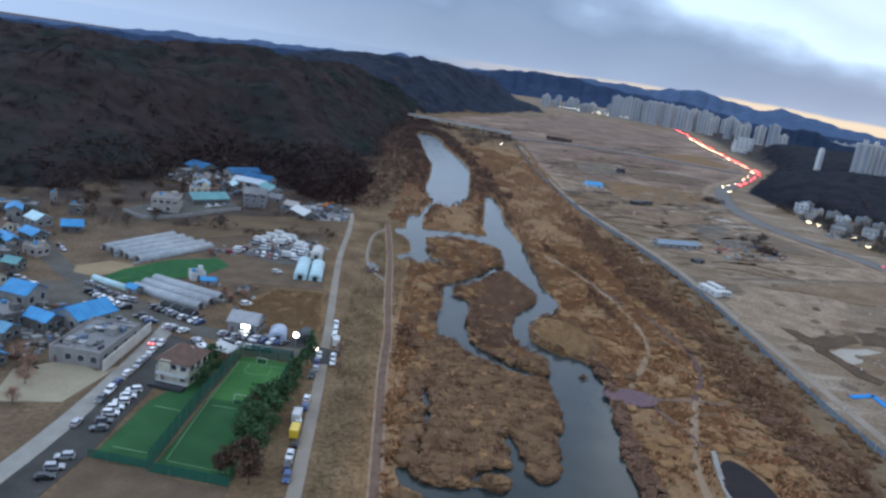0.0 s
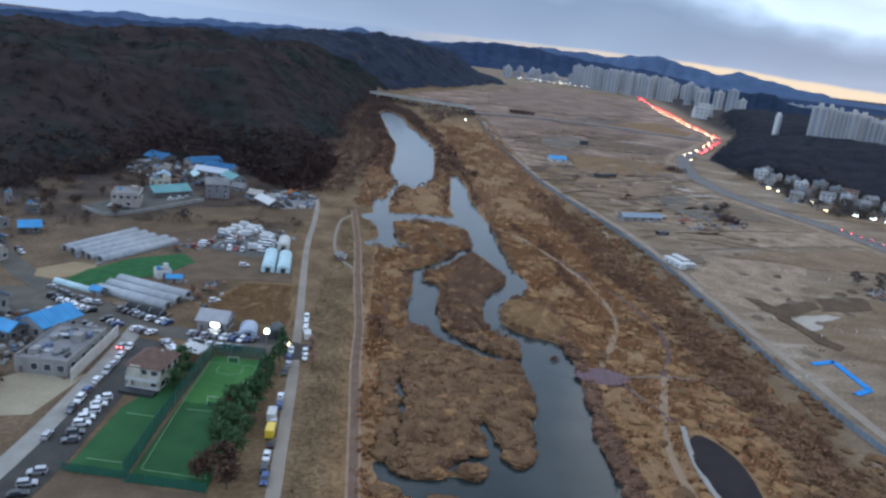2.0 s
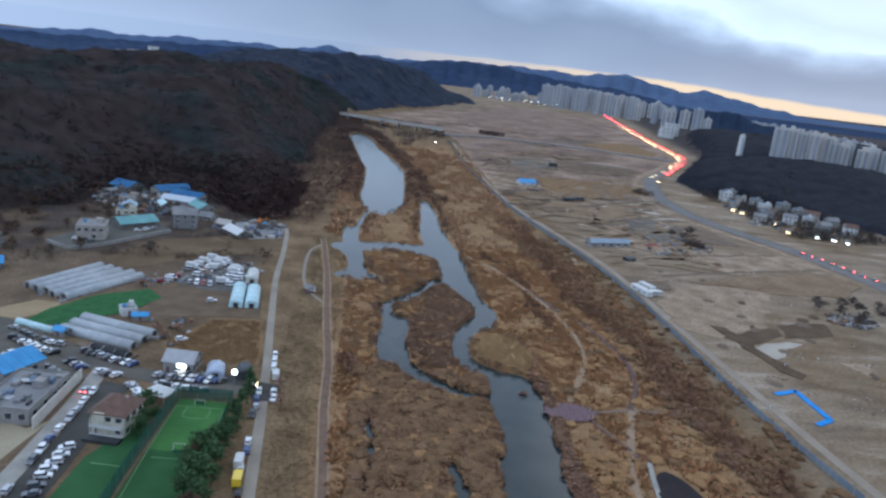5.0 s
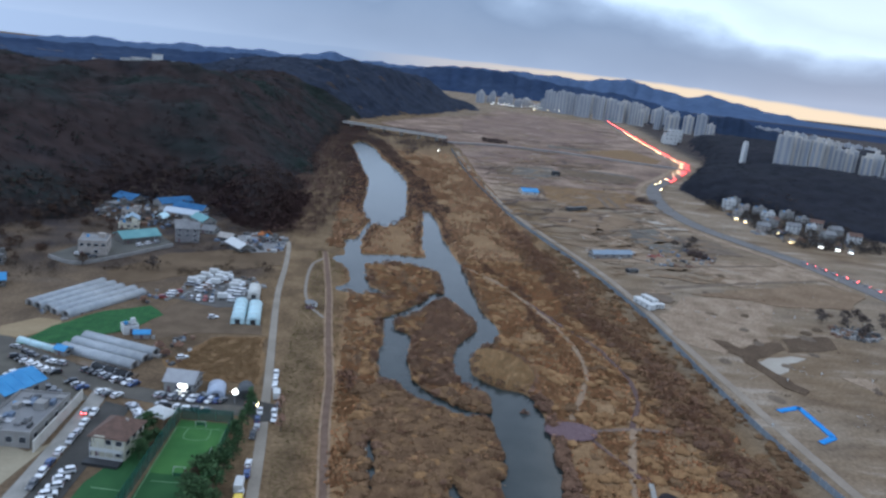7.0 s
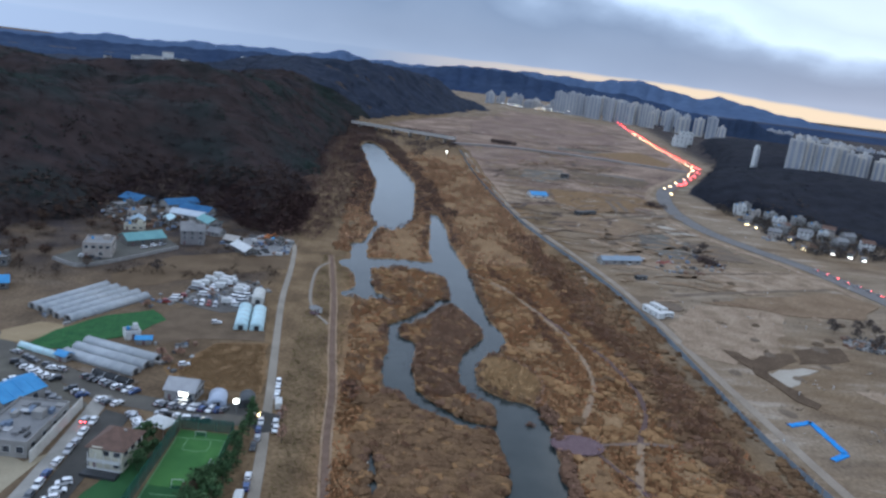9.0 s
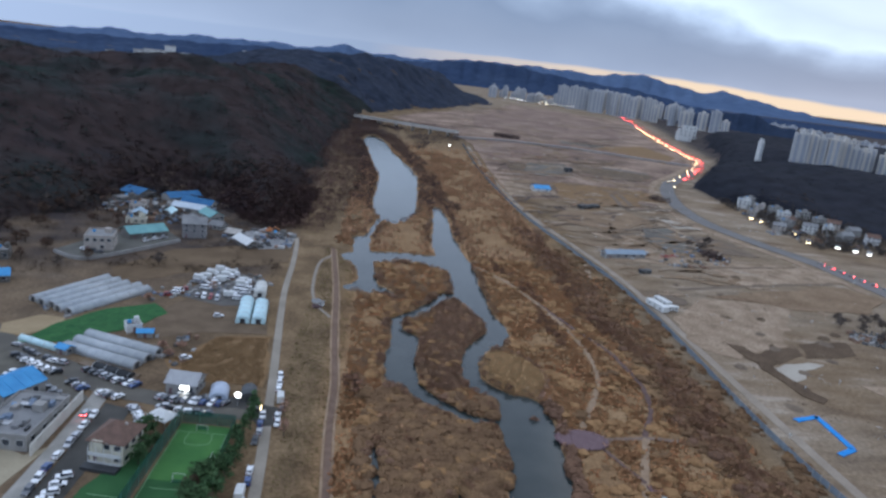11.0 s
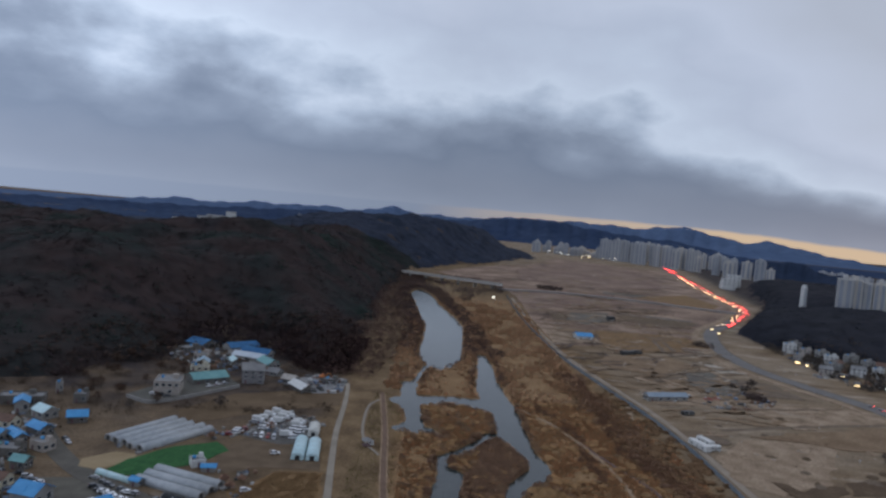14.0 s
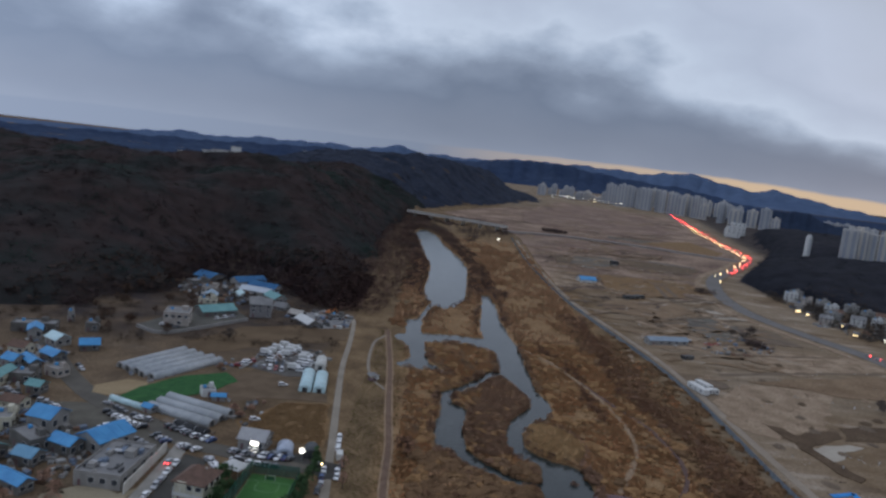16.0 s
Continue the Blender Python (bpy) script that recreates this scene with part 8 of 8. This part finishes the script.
for kind in ("sedan", "suv", "van"):
    for cname in ("white", "silver", "grey", "black", "blue", "red"):
        if kind == "van" and cname not in ("white", "silver", "red"):
            continue
        STOCK[kind, cname] = [car(PAINTS[cname], {"sedan": f"parked {cname} saloon car", "suv": f"parked {cname} estate car with a high roof", "van": f"parked {cname} delivery van"}[kind], "", kind), False]
STOCK["truck", "white"] = [truck(PAINTS["white"], WHITE, "white box truck parked beside the road"), False]
STOCK["truck", "yellow"] = [truck(PAINTS["yellow"], PAINTS["yellow"], "yellow box truck parked beside the levee road"), False]
STOCK["tail", "grey"] = [car(PAINTS["grey"], "grey car queueing with red brake lights", "tail"), False]
STOCK["tail_near", "grey"] = [car(PAINTS["silver"], "silver car waiting with small red brake lights", "tail_near"), False]
STOCK["head", "grey"] = [car(PAINTS["grey"], "grey oncoming car with yellow headlights", "head"), False]


def park(kind, cname, x, y, rz, z=0.17):
    m = pose(x, y, z, 0, 0, rz)
    entry = STOCK[kind, cname]
    if not entry[1]:
        entry[0].matrix_basis, entry[1] = m, True
        return entry[0]
    return copy_thing(entry[0], m)


rs = random.Random(12)
MIX = ["white"] * 6 + ["silver"] * 4 + ["grey"] * 3 + ["black"] * 4 + ["blue", "silver"]


def park_row(pts, n, turn, skip=0.0, kinds=("sedan", "suv", "sedan"), mix=MIX, jitter=0.4, z=0.17):
    """Cars spaced along a line, turned by so many degrees from it."""
    line = curve_line(pts, 0.5)
    for i in range(n):
        if rs.random() < skip:
            continue
        k = min(len(line) - 2, int((i + 0.5) / n * (len(line) - 1)))
        p, q = line[k], line[k + 1]
        ang = math.degrees(math.atan2(q.y - p.y, q.x - p.x))
        kd = rs.choice(kinds)
        cn = rs.choice(mix if kd != "van" else ["white", "white", "silver"]) if kd != "truck" else "white"
        park(kd, cn, p.x + rs.uniform(-jitter, jitter), p.y + rs.uniform(-jitter, jitter), ang + turn + rs.uniform(-4, 4) + (180 if rs.random() < 0.4 else 0), z)


park_row([(-69.9, 160), (-70.2, 184)], 7, -70, 0.0, mix=["white", "white", "silver", "white", "grey"])
park_row([(-75.6, 160), (-75.6, 190), (-75.2, 205), (-75.2, 222)], 11, 0, 0.12)
park_row([(-71.3, 138), (-71.5, 150)], 3, -70, 0.2)
park_row([(-92, 236.5), (-84, 229.5), (-76, 226.5), (-70, 225)], 8, 70, 0.1)
park_row([(-88, 243), (-78, 237.5), (-68, 233.5)], 9, 75, 0.05)
park_row([(-118, 258), (-106, 250), (-96, 245)], 8, 10, 0.15)
park_row([(-114, 250), (-104, 243), (-95, 238)], 8, 60, 0.1)
park_row([(-110, 236), (-98, 231), (-90, 224)], 8, 60, 0.15)
park_row([(-101, 213.5), (-96, 218.5), (-91, 221.5)], 5, 60, 0.1, z=0.12)
park_row([(-61, 227.5), (-48, 226.2), (-39, 226)], 11, 70, 0.1)
park_row([(-58, 230.6), (-40, 228.5)], 9, 80, 0.3)
park_row([(-61, 222.3), (-50, 219.8), (-37, 218.6)], 9, 15, 0.15)
park_row([(-66, 220), (-62, 214), (-60.5, 207)], 7, 30, 0.0, mix=["white", "white", "silver"])
park_row([(-27.8, 222), (-27.2, 214), (-26.4, 200), (-25.4, 184), (-24.3, 165), (-23.0, 148)], 15, 0, 0.25, z=0.1)
park_row([(-24.6, 236), (-25.8, 248), (-27.0, 262)], 5, 0, 0.2, mix=["white", "white", "silver"], z=0.1)
park_row([(-22.6, 228), (-22.4, 214)], 3, 0, 0.0, z=0.1)
park("truck", "white", -23.6, 231.5, 98, 0.1)
park("truck", "white", -26.0, 178.5, 92, 0.1)
park("truck", "yellow", -25.0, 170.5, 92, 0.1)
park("head", "grey", -30.5, 224.5, -5, 0.14)
for pts, n, kinds in [([(-78, 338), (-69, 360)], 7, ("van", "truck", "van")), ([(-72, 331), (-63, 356)], 7, ("van", "van", "truck")), ([(-74, 322), (-62, 320)], 4, ("van", "suv")), ([(-59, 322), (-56, 346)], 6, ("truck", "van")), ([(-55, 320), (-52.5, 338)], 4, ("van", "van", "suv"))]:
    park_row(pts, n, -75, 0.16, kinds=kinds, mix=["white", "white", "silver", "red"], z=0.2, jitter=0.25)
park_row([(-84, 318), (-79, 330)], 4, -60, 0.0, kinds=("suv", "van"), mix=["red", "red", "white"], z=0.2)
park_row([(-80, 413), (-62, 425), (-48, 433)], 9, 60, 0.1, z=0.2)
park_row([(-140, 370), (-128, 366)], 3, 40, 0.0, z=1.68)
park_row([(-118, 392), (-108, 405)], 3, 10, 0.0, z=1.68)
park_row([(-150, 258), (-138, 252), (-128, 244)], 6, 50, 0.2)
park_row([(-168, 312), (-160, 310), (-150, 300), (-140, 285)], 8, 20, 0.3)
park_row([(-160, 262), (-150, 254)], 3, 30, 0.2)
park_row([(-126, 492), (-118, 470)], 4, 30, 0.2, z=float(heights([(-120, 480)])[0]) + 0.1)
park("suv", "white", -60.2, 257.5, 30, 0.12)
park("suv", "white", -58.5, 300, 20, 0.12)
park("tail_near", "grey", -77.2, 214.0, 90, 0.2)

# evening traffic on the trunk road
for lane in (-6.0, -2.5, 2.5, 6.0):
    line = curve_line([(325, 815), (395, 930), (470, 1075), (497, 1235), (553, 1540), (640, 2000), (660, 2080)], 2.0)
    s = 30 + rs.randint(0, 12)
    while s < len(line) - 2:
        p, q = line[s], line[s + 1]
        t = (q - p).normalized()
        ang = math.degrees(math.atan2(t.y, t.x))
        if lane < 0:
            park("tail", "grey", p.x + t.y * -lane, p.y - t.x * -lane, ang, 0.37)
        elif 930 < p.y < 1700:
            park("head", "grey", p.x + t.y * -lane, p.y - t.x * -lane, ang + 180, 0.37)
        s += rs.randint(9, 28) if lane < 0 else rs.randint(10, 30)
for s, (x, y) in enumerate([(336, 836), (352, 862), (330, 800), (372, 893)]):
    park("head", "grey", x - 2.5, y, 240, 0.37)
line = curve_line([(331, 420), (322, 462), (312, 505)], 1.0)
for s in range(4, len(line) - 2, 9):
    park("tail_near", "grey", line[s].x + 4, line[s].y, 100, 0.37)

# samples that stand for nothing in the valley are cleared away
for proto, used in STOCK.values():
    if not used:
        for ob in list(proto.children_recursive) + [proto]:
            bpy.data.objects.remove(ob)
